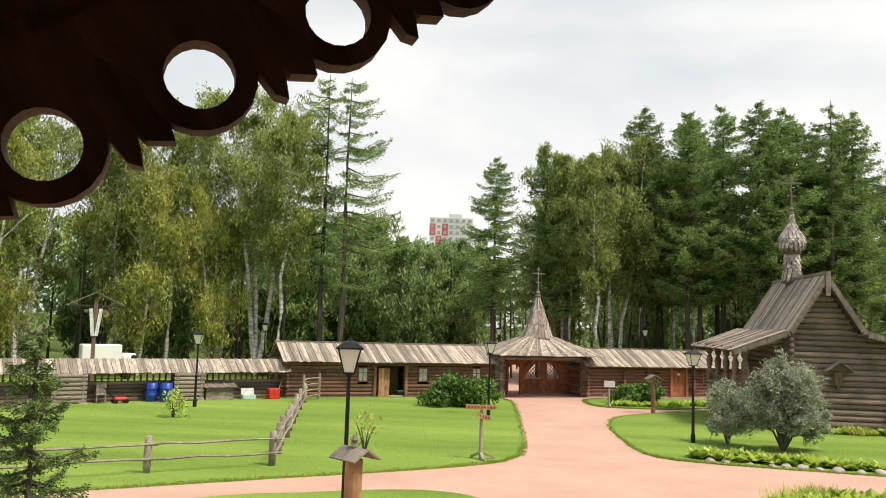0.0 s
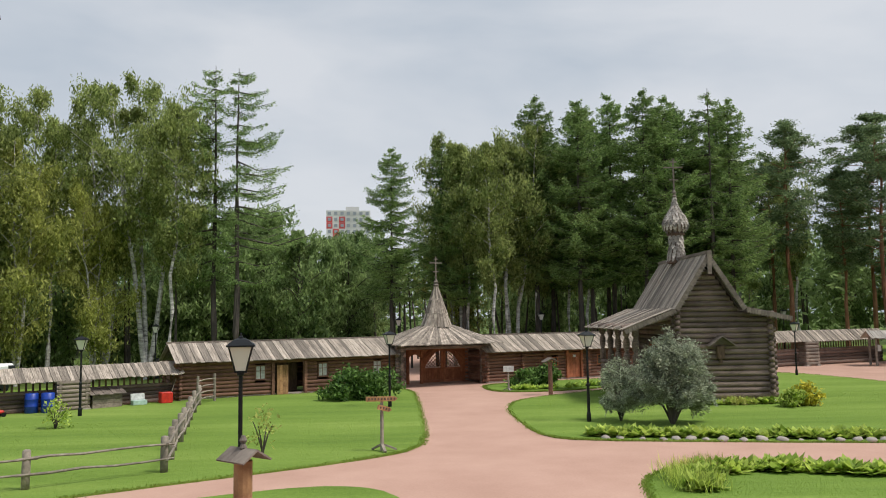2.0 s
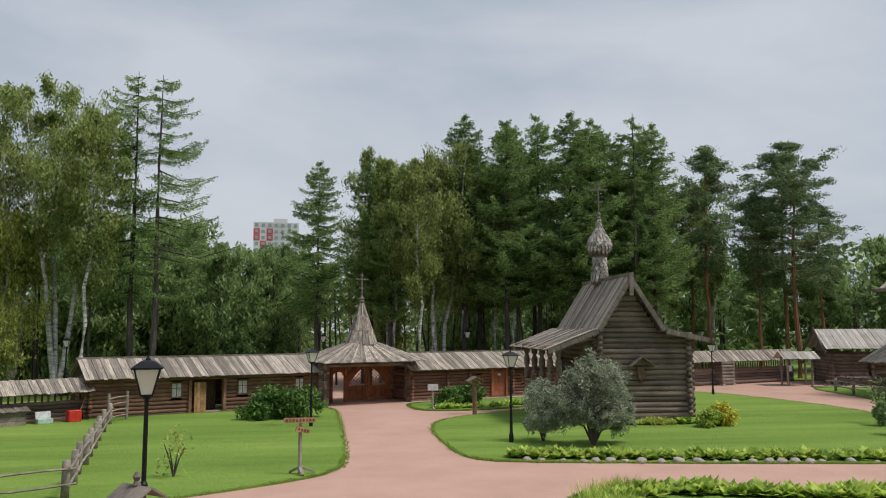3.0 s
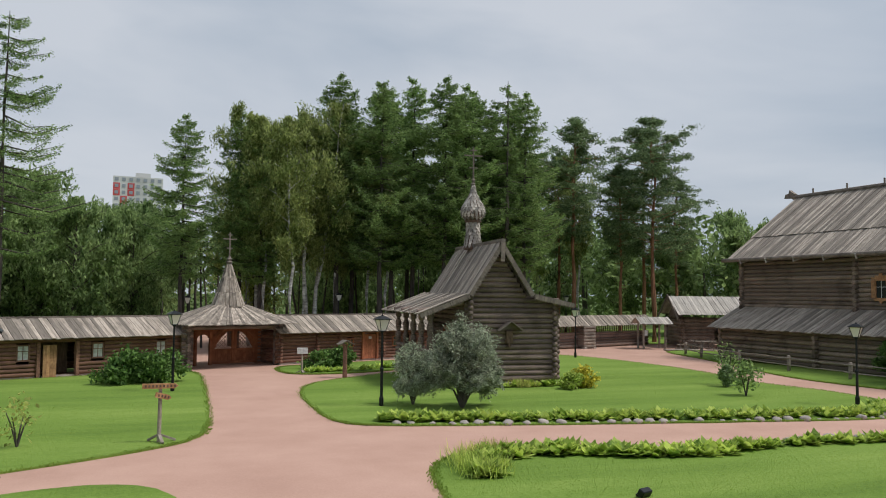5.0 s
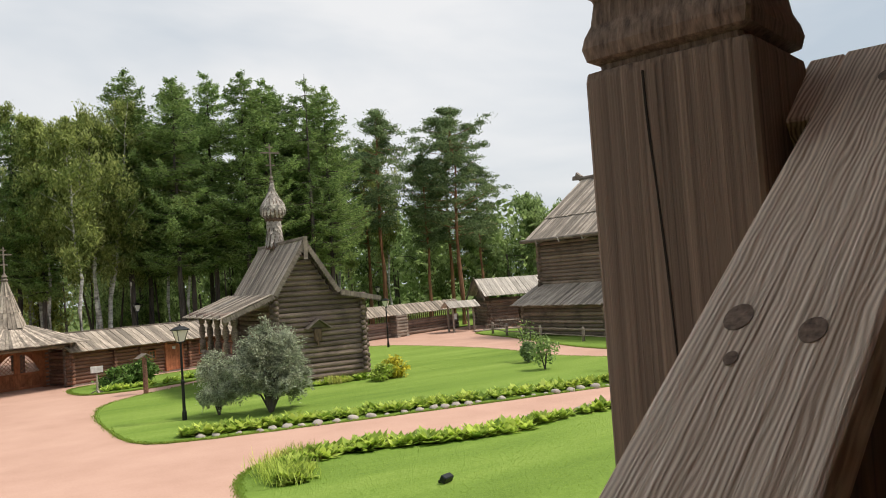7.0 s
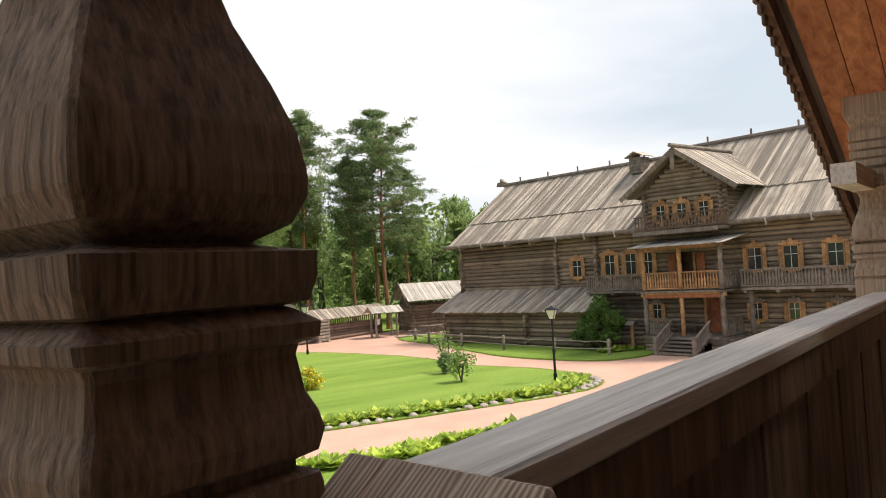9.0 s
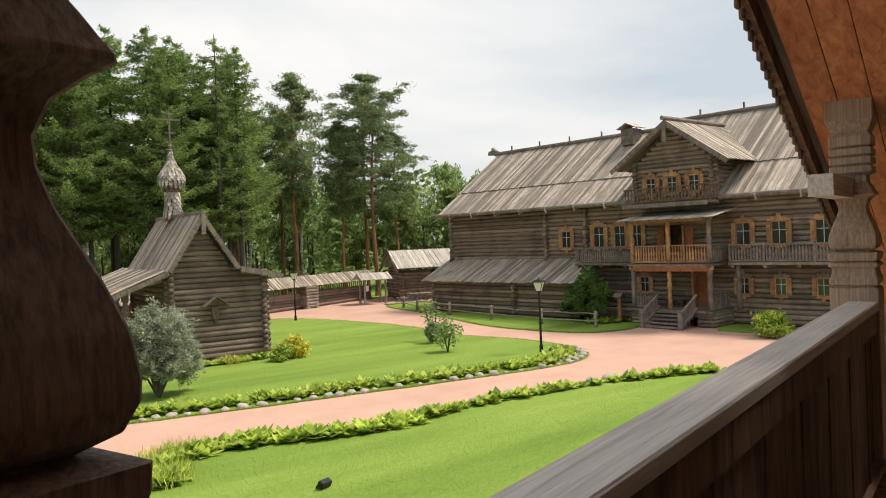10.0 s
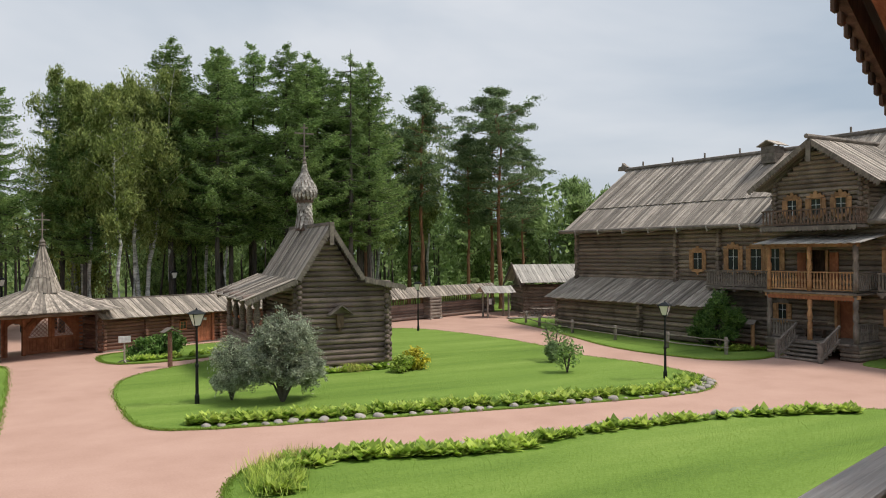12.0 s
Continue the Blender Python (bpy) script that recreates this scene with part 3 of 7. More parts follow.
def covered_fence(name, p, q, label, cabins=()):
    """A low log wall with balusters under a plank roof."""
    p, q = Vector(p), Vector(q)
    long = (q - p).length
    way = (q - p) / long
    ob = thing(name, turn_to(p.x, p.y, way.x, way.y), label, "fence")
    log_wall(ob, (0, 0), (long, 0), 0.05, 0.95, 0.2, CHURCH_LOG, over=0.05)
    bm = bmesh.new()
    beam(bm, (0, 0, 1.5), (long, 0, 1.5), 0.14, 0.12)
    part("top_beam", bm, TRIM, ob)
    bm = bmesh.new()
    rod(bm, (0.12, 0, 0), (0.12, 0, 0.5), 0.05, 0.045, 6)
    baluster = link_mesh("baluster", bm, PORCH_DARK)
    bm = bmesh.new()
    for i in range(int(long / 0.3)):
        part("baluster", baluster, TRIM, ob, m=pose(i * 0.3, 0, 0.95))
    bm.free()
    n = int(long / 0.19)
    plank_roof(ob, BOARD, (-0.1, -0.75, 1.42), (long + 0.2, 0, 0), (0, 0.95, 0.62), n)
    plank_roof(ob, BOARD, (-0.1, 1.15, 1.42), (long + 0.2, 0, 0), (0, -0.95, 0.62), n)
    for s in cabins:
        for k in range(7):
            z = 0.14 + k * 0.2
            put_log(ob, (s - 0.15, -0.75, z), (s + 1.35, -0.75, z), 0.21, GREY_LOG)
            put_log(ob, (s, -0.85, z + 0.02), (s, 0.1, z + 0.02), 0.21, GREY_LOG)
            put_log(ob, (s + 1.2, -0.85, z + 0.02), (s + 1.2, 0.1, z + 0.02), 0.21, GREY_LOG)
        bm = bmesh.new()
        box(bm, (s, -0.75, 0.03), (0.35, 0.3, 0.14))
        box(bm, (s + 1.2, -0.75, 0.03), (0.35, 0.3, 0.14))
        part("footing", bm, STONE, ob)
    return ob


covered_fence("covered_fence", (-20.5, 36.0), (-8.6, 44.9), "roofed log fence with turned balusters above", cabins=(3.4, 8.9))
covered_fence("covered_fence", (-33, 26.6), (-20.6, 35.9), "roofed log fence with turned balusters above")
covered_fence("covered_fence", (20.3, 56.7), (44.0, 65.92), "roofed log fence behind the chapel", cabins=(15.6,)).scale = (1.0, 1.0, 1.32)

# gate with hipped plank roof, tent spire and cross
gate = thing("gate_tower", turn_to(6.0, 51.0, 0.93, 0.37), "dark log gateway with a hipped plank roof, tent spire and cross", "gate")
for x in (-2.95, 2.85):
    for y in (0.0, 2.2):
        for k in range(11):
            z = 0.13 + k * 0.225
            put_log(gate, (x - 0.33, y, z), (x + 0.33, y, z), 0.24, CHURCH_LOG)
            put_log(gate, (x, y - 0.3, z + 0.1), (x, y + 0.3, z + 0.1), 0.24, CHURCH_LOG)
for y in (0.0, 2.2):
    for z in (2.36, 2.58):
        put_log(gate, (-3.2, y, z), (3.2, y, z), 0.24, CHURCH_LOG)


def roof_piece(parent, name, quad, out, material, label=""):
    """One board with four corners, thick along out(corner)."""
    bm = bmesh.new()
    lo = [bm.verts.new(v) for v in quad]
    hi = [bm.verts.new(out(v)) for v in quad]
    bm.faces.new(lo), bm.faces.new(hi[::-1])
    for k in range(4):
        bm.faces.new((lo[k], hi[k], hi[(k + 1) % 4], lo[(k + 1) % 4]))
    return part(name, bm, material, parent, label)


for cy, ax in ((-1.3, 1), (3.5, -1)):
    n = 34
    for i in range(n):
        t0, t1 = -3.45 + 6.9 * i / n, -3.45 + 6.9 * (i + 1) / n - 0.02
        s0, s1 = t0 / 3.45 * 0.9, t1 / 3.45 * 0.9
        yy, dz, lip = 1.1 + (cy - 1.1) * 0.29, random.uniform(0, 0.035), random.uniform(0, 0.05)
        low_y = cy + (-lip if cy < 0 else lip)
        roof_piece(gate, "roof_board", [(t0 * ax, low_y, 2.52 + dz), (t1 * ax, low_y, 2.52 + dz), (s1 * ax, yy, 3.62 + dz), (s0 * ax, yy, 3.62 + dz)], lambda v: (v[0], v[1], v[2] + 0.045), BOARD)
for cx in (-3.45, 3.45):
    n = 24
    for i in range(n):
        t0, t1 = -2.4 + 4.8 * i / n, -2.4 + 4.8 * (i + 1) / n - 0.02
        dz = random.uniform(0, 0.035)
        roof_piece(gate, "roof_board", [(cx, 1.1 + t0, 2.525 + dz), (cx, 1.1 + t1, 2.525 + dz), (cx * 0.262, 1.1 + t1 * 0.29, 3.625 + dz), (cx * 0.262, 1.1 + t0 * 0.29, 3.625 + dz)], lambda v: (v[0], v[1], v[2] + 0.045), BOARD)
for r0, r1, z0, z1 in ((0.95, 0.62, 3.58, 4.55), (0.68, 0.36, 4.45, 5.4), (0.41, 0.1, 5.3, 6.25)):
    n = 26
    for i in range(n):
        a0, a1 = 2 * math.pi * i / n, 2 * math.pi * (i + 0.9) / n
        dz = 0.07 if i % 2 else 0.0
        ring = []
        for r, z in ((r0, z0 - dz), (r1, z1)):
            for a in (a0, a1):
                k = 1 / max(abs(math.cos((a + math.pi / 8) % (math.pi / 4) - math.pi / 8)), 0.5)
                ring.append((r * k * math.cos(a), 1.1 + r * k * math.sin(a), z))
        roof_piece(gate, "spire_board", [ring[0], ring[1], ring[3], ring[2]], lambda v: (v[0] * 1.05, 1.1 + (v[1] - 1.1) * 1.05, v[2]), BOARD)


def cross(parent, x, y, z, high, name="cross"):
    bm = bmesh.new()
    box(bm, (x, y, z + high / 2), (0.07, 0.07, high))
    box(bm, (x, y, z + high * 0.74), (high * 0.56, 0.06, 0.07))
    box(bm, (x, y, z + high * 0.9), (high * 0.2, 0.06, 0.06))
    box(bm, (x, y, z + high * 0.38), (high * 0.26, 0.06, 0.06), None)
    return part(name, bm, TRIM, parent, "grey wooden eight-pointed cross")


bm = bmesh.new()
turned(bm, [(0.16, 6.15), (0.2, 6.25), (0.12, 6.32), (0.17, 6.42), (0.1, 6.52), (0.06, 6.62)], 10, (0, 1.1, 0))
part("finial", bm, TRIM, gate)
cross(gate, 0, 1.1, 6.5, 1.55)
# gate leaves with an arched lattice light each, wicket on one side
LOW, HIGH = 0.98, 2.02
for sx, x0, x1 in ((1, -0.52, 0.9), (-1, 0.92, 2.34)):
    bm = bmesh.new()
    box(bm, ((x0 + x1) / 2, 2.1, 0.92), (x1 - x0, 0.09, 0.1))
    box(bm, ((x0 + x1) / 2, 2.1, 0.12), (x1 - x0, 0.09, 0.14))
    box(bm, ((x0 + x1) / 2, 2.1, 2.2), (x1 - x0, 0.09, 0.34))
    for x, w in ((x0 + 0.06, 0.12), (x1 - 0.06, 0.12)):
        box(bm, (x, 2.1, 1.15), (w, 0.088, 2.2))
    leaf_ob = part("gate_leaf", bm, RUST_TIMBER, gate, "closed red-brown gate leaf")
    for i in range(7):
        w = (x1 - x0) / 7
        bm = bmesh.new()
        box(bm, (x0 + w * (i + 0.5), 2.15, 0.46), (w - 0.012, 0.06, 0.84))
        part("board", bm, RUST_TIMBER, leaf_ob)
    a0, a1 = (-0.36, 0.74) if sx > 0 else (1.08, 2.18)
    arch = lambda t: LOW + (HIGH - LOW) * (1 - abs((1 - t) if sx > 0 else t) ** 2.0) + 0.02
    bm = bmesh.new()
    for k in range(14):
        t = (k + 0.5) / 14
        box(bm, (a0 + (a1 - a0) * t, 2.1, (arch(t) + 2.1) / 2), ((a1 - a0) / 14 + 0.001, 0.06, 2.1 - arch(t)))
    for e0, e1 in ((x0 + 0.1, a0), (a1, x1 - 0.1)):
        box(bm, ((e0 + e1) / 2, 2.1, 1.52), (e1 - e0, 0.062, 1.16))
    part("spandrel", bm, RUST_TIMBER, leaf_ob)
    bm = bmesh.new()
    for k in range(-5, 11):
        for up in (1, -1):
            a = a0 + k * 0.235
            run = [(a + up * d, LOW + d) for d in np.linspace(0, HIGH - LOW, 24)]
            run = [(x, z) for x, z in run if a0 < x < a1 and z < arch((x - a0) / (a1 - a0)) + 0.03]
            if len(run) > 2:
                beam(bm, (run[0][0], 2.12 + 0.012 * up, run[0][1]), (run[-1][0], 2.12 + 0.012 * up, run[-1][1]), 0.02, 0.03)
    part("lattice", bm, RUST_TIMBER, leaf_ob, "diagonal wooden lattice")
for sx in (-1, 1):
    bm = bmesh.new()
    beam(bm, (0.91 + sx * 1.5, 2.0, 1.5), (0.91 + sx * 0.6, 2.0, 2.4), 0.12, 0.14)
    part("brace", bm, RUST_TIMBER, gate, "diagonal corner brace")
for x in (-1.58, -0.62):
    bm = bmesh.new()
    box(bm, (x, 2.1, 1.1), (0.16, 0.2, 2.2))
    part("wicket_post", bm, RUST_TIMBER, gate)
bm = bmesh.new()
slab(bm, [(-1.5, 1.55)] + [(-1.1 - 0.4 * math.cos(a), 1.55 + 0.3 * math.sin(a)) for a in np.linspace(0, math.pi, 9)] + [(-0.7, 1.55), (-0.7, 2.4), (-1.5, 2.4)], 0.1)
part("wicket_frame", bm, RUST_TIMBER, gate, "arched wicket head", m=pose(0, 2.05, 0))
for k in range(5):
    bm = bmesh.new()
    box(bm, (-2.75 + k * 0.245, 2.12, 1.15), (0.238, 0.05, 2.3))
    part("side_board", bm, RUST_TIMBER, gate)
bm = bmesh.new()
box(bm, (2.55, 2.12, 1.15), (0.4, 0.05, 2.3))
part("side_board", bm, RUST_TIMBER, gate)
# ---- chapel ----
CX, CY = 17.7, 38.35
chapel = thing("chapel", pose(17.7, 42.4, 0, 0, 0, -3) @ pose(0, -4.05, 0), "small dark log chapel with steep plank roof and shingled onion dome", "chapel")
WL, WR, LONG = -1.45, 2.95, 6.3
KINK, KZ, RZ = 1.65, 4.42, 6.92


def gable_span(z):
    if z < KZ:
        return None if z < 0 else (-0.3, WR - WL + 0.3)
    half = KINK * (RZ - z) / (RZ - KZ) - 0.12
    return (-WL - half, -WL + half) if half > 0.15 else None


for y in (0, LONG):
    log_wall(chapel, (WL, y), (WR, y), 0.25, RZ, 0.26, CHURCH_LOG, top=gable_span)
log_wall(chapel, (WL, 0), (WL, LONG), 0.38, 4.4, 0.26, CHURCH_LOG, holes=[(3.0, 4.0, 0.9, 2.8)])
log_wall(chapel, (WR, 0), (WR, LONG), 0.38, 4.1, 0.26, CHURCH_LOG)
bm = bmesh.new()
bmesh.ops.create_icosphere(bm, subdivisions=2, radius=0.22)
for v in bm.verts:
    v.co *= 1 + 0.2 * noise.noise(v.co * 6)
    v.co.z *= 0.75
FOOT_MESH = link_mesh("footing_stone", bm, STONE, True)
for k in range(9):
    for x, y in ((WL + 0.5 * k, 0.0), (WR, 0.7 * k)):
        if x <= WR:
            part("footing_stone", FOOT_MESH, STONE, chapel, m=pose(x, y, 0.06, 0, 0, 40 * k) @ Matrix.Diagonal((random.uniform(0.9, 1.3), 1, 1, 1)))
FRONT = -0.65
DEEP = LONG + 0.6 - FRONT
plank_roof(chapel, BOARD, (-KINK, FRONT, KZ), (0, DEEP, 0), (KINK + 0.02, 0, RZ - KZ + 0.1), 34)
plank_roof(chapel, BOARD, (KINK, FRONT, KZ), (0, DEEP, 0), (-KINK - 0.02, 0, RZ - KZ + 0.1), 34)
plank_roof(chapel, BOARD, (WR + 0.75, FRONT, 4.02), (0, DEEP, 0), (KINK - WR - 0.7, 0, KZ - 3.98), 34)
plank_roof(chapel, BOARD, (-4.05, FRONT + 0.25, 3.5), (0, DEEP + 1.2, 0), (4.05 - KINK + 0.1, 0, KZ - 3.5 + 0.06), 38, jag=0.12)
bm = bmesh.new()
beam(bm, (0, FRONT - 0.1, RZ + 0.14), (0, FRONT + DEEP + 0.1, RZ + 0.14), 0.22, 0.14)
part("ridge_beam", bm, TRIM, chapel)


def carved_board(bm, p, q, drop, teeth, y=0.0, thick=0.04):
    """A bargeboard from p to q (x, z) with a toothed lower edge."""
    p, q = Vector(p), Vector(q)
    way = (q - p)
    normal = Vector((way.y, -way.x)).normalized()
    if normal.y > 0:
        normal = -normal
    line = [p, q]
    n = teeth * 2
    for k in range(n + 1):
        t = 1 - k / n
        line.append(p + way * t + normal * (drop if k % 2 else drop * 0.62))
    low = [bm.verts.new((v.x, y, v.y)) for v in line]
    high = [bm.verts.new((v.x, y + thick, v.y)) for v in line]
    for k in range(n):
        a, b = 2 + k, 3 + k
        top_a, top_b = p + way * (1 - k / n), p + way * (1 - (k + 1) / n)
        for ys, flip in ((y, False), (y + thick, True)):
            f = [bm.verts.new((v.x, ys, v.y)) for v in (top_a, top_b, line[b], line[a])]
            bm.faces.new(f[::-1] if flip else f)
        bm.faces.new((low[a], low[b], high[b], high[a]))
    bm.faces.new((low[0], low[1], high[1], high[0]))


for y in (FRONT - 0.05, FRONT + DEEP + 0.01):
    for a, b, n in (((0, RZ + 0.12), (KINK + 0.03, KZ + 0.03), 22), ((KINK + 0.03, KZ + 0.03), (WR + 0.85, 4.02), 16),
                    ((0, RZ + 0.12), (-KINK - 0.03, KZ + 0.03), 22), ((-KINK - 0.03, KZ + 0.03), (-4.1, 3.5), 22)):
        bm = bmesh.new()
        carved_board(bm, a, b, 0.26, n, y)
        part("bargeboard", bm, TRIM, chapel, "grey carved bargeboard with a toothed edge")
    bm = bmesh.new()
    box(bm, (0, y - 0.01, RZ - 0.38), (0.2, 0.05, 1.0))
    part("pendant_board", bm, TRIM, chapel)
# side porch
bm = bmesh.new()
turned(bm, [(0.16, 0), (0.16, 0.5), (0.09, 0.62), (0.15, 0.8), (0.17, 1.1), (0.09, 1.35), (0.16, 1.45), (0.16, 1.9)], 10)
porch_post = link_mesh("porch_post", bm, CHURCH_LOG, True)
for y in (0.2, 1.9, 3.6, 5.3, 7.2):
    part("porch_post", porch_post, CHURCH_LOG, chapel, "turned dark porch post", m=pose(-3.35, y, 1.75))
    put_log(chapel, (-4.0, y, 3.62), (WL, y, 4.05), 0.2, CHURCH_LOG)
put_log(chapel, (-3.35, -0.3, 3.6), (-3.35, 7.6, 3.6), 0.22, CHURCH_LOG)
for k in range(7):
    put_log(chapel, (-3.35, 0.0, 0.2 + k * 0.24), (-3.35, 7.4, 0.2 + k * 0.24), 0.25, CHURCH_LOG)
    put_log(chapel, (-3.6, 0.1, 0.25 + k * 0.24), (WL, 0.1, 0.25 + k * 0.24), 0.25, CHURCH_LOG)
bm = bmesh.new()
box(bm, (-2.4, 3.7, 0.9), (1.8, 7.2, 0.08))
part("porch_floor", bm, TRIM, chapel)
bm = bmesh.new()
box(bm, (WL - 0.14, 3.5, 1.85), (0.06, 1.0, 1.9))
part("door", bm, RUST_TIMBER, chapel, "red-brown plank chapel door")
# dome
# neck and dome cores coloured dark to deepen the shade between spaced shingles
bm = bmesh.new()
turned(bm, [(0.5, 6.85), (0.44, 7.2), (0.36, 7.9), (0.37, 8.3), (0.46, 8.34), (0.46, 8.42), (0.4, 8.46)], 16, (0, 4.05, 0))
part("neck", bm, PORCH_DARK, chapel, "tapered shingled neck")
bm = bmesh.new()
onion = [(0.40, 8.46), (0.58, 8.62), (0.66, 8.85), (0.64, 9.08), (0.52, 9.34), (0.36, 9.56), (0.22, 9.8), (0.13, 10.05), (0.08, 10.35)]
turned(bm, onion, 16, (0, 4.05, 0))
dome = part("onion_dome", bm, PORCH_DARK, chapel, "silver-grey shingled onion dome", smooth=True)
SHINGLE = wood("shingle", (0.20, 0.175, 0.155), (0.58, 0.53, 0.48), grain=(3, 3, 3), vary=1.1)
bm = bmesh.new()


def shingles(bm, profile, rows, per, cy):
    hs = np.array([z for _, z in profile])
    rs = np.array([r for r, _ in profile])
    for i in range(rows):
        z = hs[0] + (hs[-1] - hs[0]) * i / rows
        step = (hs[-1] - hs[0]) / rows * 1.7
        r0, r1 = np.interp(z, hs, rs), np.interp(min(z + step, hs[-1]), hs, rs)
        n = max(6, int(per * r0 / rs.max()))
        for k in range(n):
            a = 2 * math.pi * (k + (i % 2) * 0.5) / n
            w = math.pi / n * 0.8
            pts = []
            for da, rr, zz in ((0, r0 + 0.085, z - step * 0.16), (w, (r0 * 0.6 + r1 * 0.4) + 0.035, z + step * 0.3), (w * 0.9, r1 + 0.012, z + step), (-w * 0.9, r1 + 0.012, z + step), (-w, (r0 * 0.6 + r1 * 0.4) + 0.035, z + step * 0.3)):
                pts.append(bm.verts.new((rr * math.cos(a + da), cy + rr * math.sin(a + da), zz)))
            bm.faces.new(pts)


shingles(bm, onion, 15, 22, 4.05)
tagged(part("dome_shingle", bm, SHINGLE, dome, "grey aspen shingles"), kind="stuff")
bm = bmesh.new()
shingles(bm, [(0.48, 6.95), (0.44, 7.2), (0.36, 7.9), (0.37, 8.3)], 8, 14, 4.05)
tagged(part("neck_shingle", bm, SHINGLE, dome, "pointed grey shingles"), kind="stuff")
bm = bmesh.new()
turned(bm, [(0.08, 10.3), (0.13, 10.42), (0.06, 10.5), (0.11, 10.62), (0.05, 10.75)], 10, (0, 4.05, 0))
part("finial", bm, TRIM, chapel)
cross(chapel, 0, 4.05, 10.6, 1.85)
# icon case on the gable
icon = thing("icon_case", pose(18.0, CY - 0.14, 2.33, 0, 0, -3), "small roofed wooden icon case fixed to the chapel gable", "icon case")
bm = bmesh.new()
box(bm, (0, -0.12, 0.05), (0.34, 0.2, 0.6), None, 0.02)
box(bm, (0, -0.14, -0.34), (0.12, 0.12, 0.2))
part("case", bm, PORCH_DARK, icon)
bm = bmesh.new()
for sgn in (-1, 1):
    beam(bm, (sgn * 0.62, -0.25, 0.36), (0, -0.25, 0.82), 0.5, 0.04)
part("gable_roof", bm, TRIM, icon)
bm = bmesh.new()
slab(bm, [(-0.5, 0.42), (0.5, 0.42), (0, 0.78)], 0.04)
part("gable_board", bm, TRIM, icon, m=pose(0, -0.1, 0))
# ---- log mansion: local x along the front, y into its depth ----
HX, HY = 41.9, 50.2
house = thing("log_mansion", turn_to(HX, HY, 0.0663, -0.9978), "large two-storey weathered log mansion with plank roof, carved windows and galleries", "house")
HLEN, HDEEP, EAVE = 34.0, 12.0, 7.15
D = 0.285
UP_WIN = [(10.95, 11.7, 4.45, 5.55), (13.6, 14.4, 4.45, 5.75), (15.2, 16.0, 4.45, 5.75), (16.5, 17.2, 4.3, 5.75), (23.3, 24.1, 4.4, 5.6), (25.3, 26.1, 4.4, 5.6), (27.6, 28.4, 4.4, 5.6), (30.0, 30.8, 4.4, 5.6)]
LOW_WIN = [(17.0, 17.6, 1.7, 2.6), (23.35, 23.95, 1.7, 2.6), (25.4, 26.0, 1.7, 2.6), (27.6, 28.2, 1.7, 2.6), (30.0, 30.6, 1.7, 2.6)]
DOORS = [(19.0, 20.0, 3.5, 5.6), (20.6, 21.5, 0.9, 2.9)]
holes = [(a, b, lo, hi) for a, b, lo, hi in UP_WIN + LOW_WIN + DOORS]
for s0, s1 in ((0.0, 9.6), (9.6, 13.0), (13.0, HLEN)):
    log_wall(house, (s0, 0), (s1, 0), 0.1, EAVE, D, HOUSE_LOG, [(a - s0, b - s0, lo, hi) for a, b, lo, hi in holes if s0 <= a < s1], over=0.0)
log_wall(house, (0, 0), (0, HDEEP), 0.24, EAVE, D, HOUSE_LOG, over=0.35)
log_wall(house, (0, HDEEP), (HLEN, HDEEP), 0.1, EAVE, D, HOUSE_LOG)
log_wall(house, (HLEN, 0), (HLEN, HDEEP), 0.24, EAVE, D, HOUSE_LOG)
RIDGE_L, RIDGE_R = 11.9, 12.3


def mansion_gable(z):
    half = 6.0 * (RIDGE_L - z) / (RIDGE_L - EAVE)
    return (6 - half, 6 + half) if half > 0.2 else None


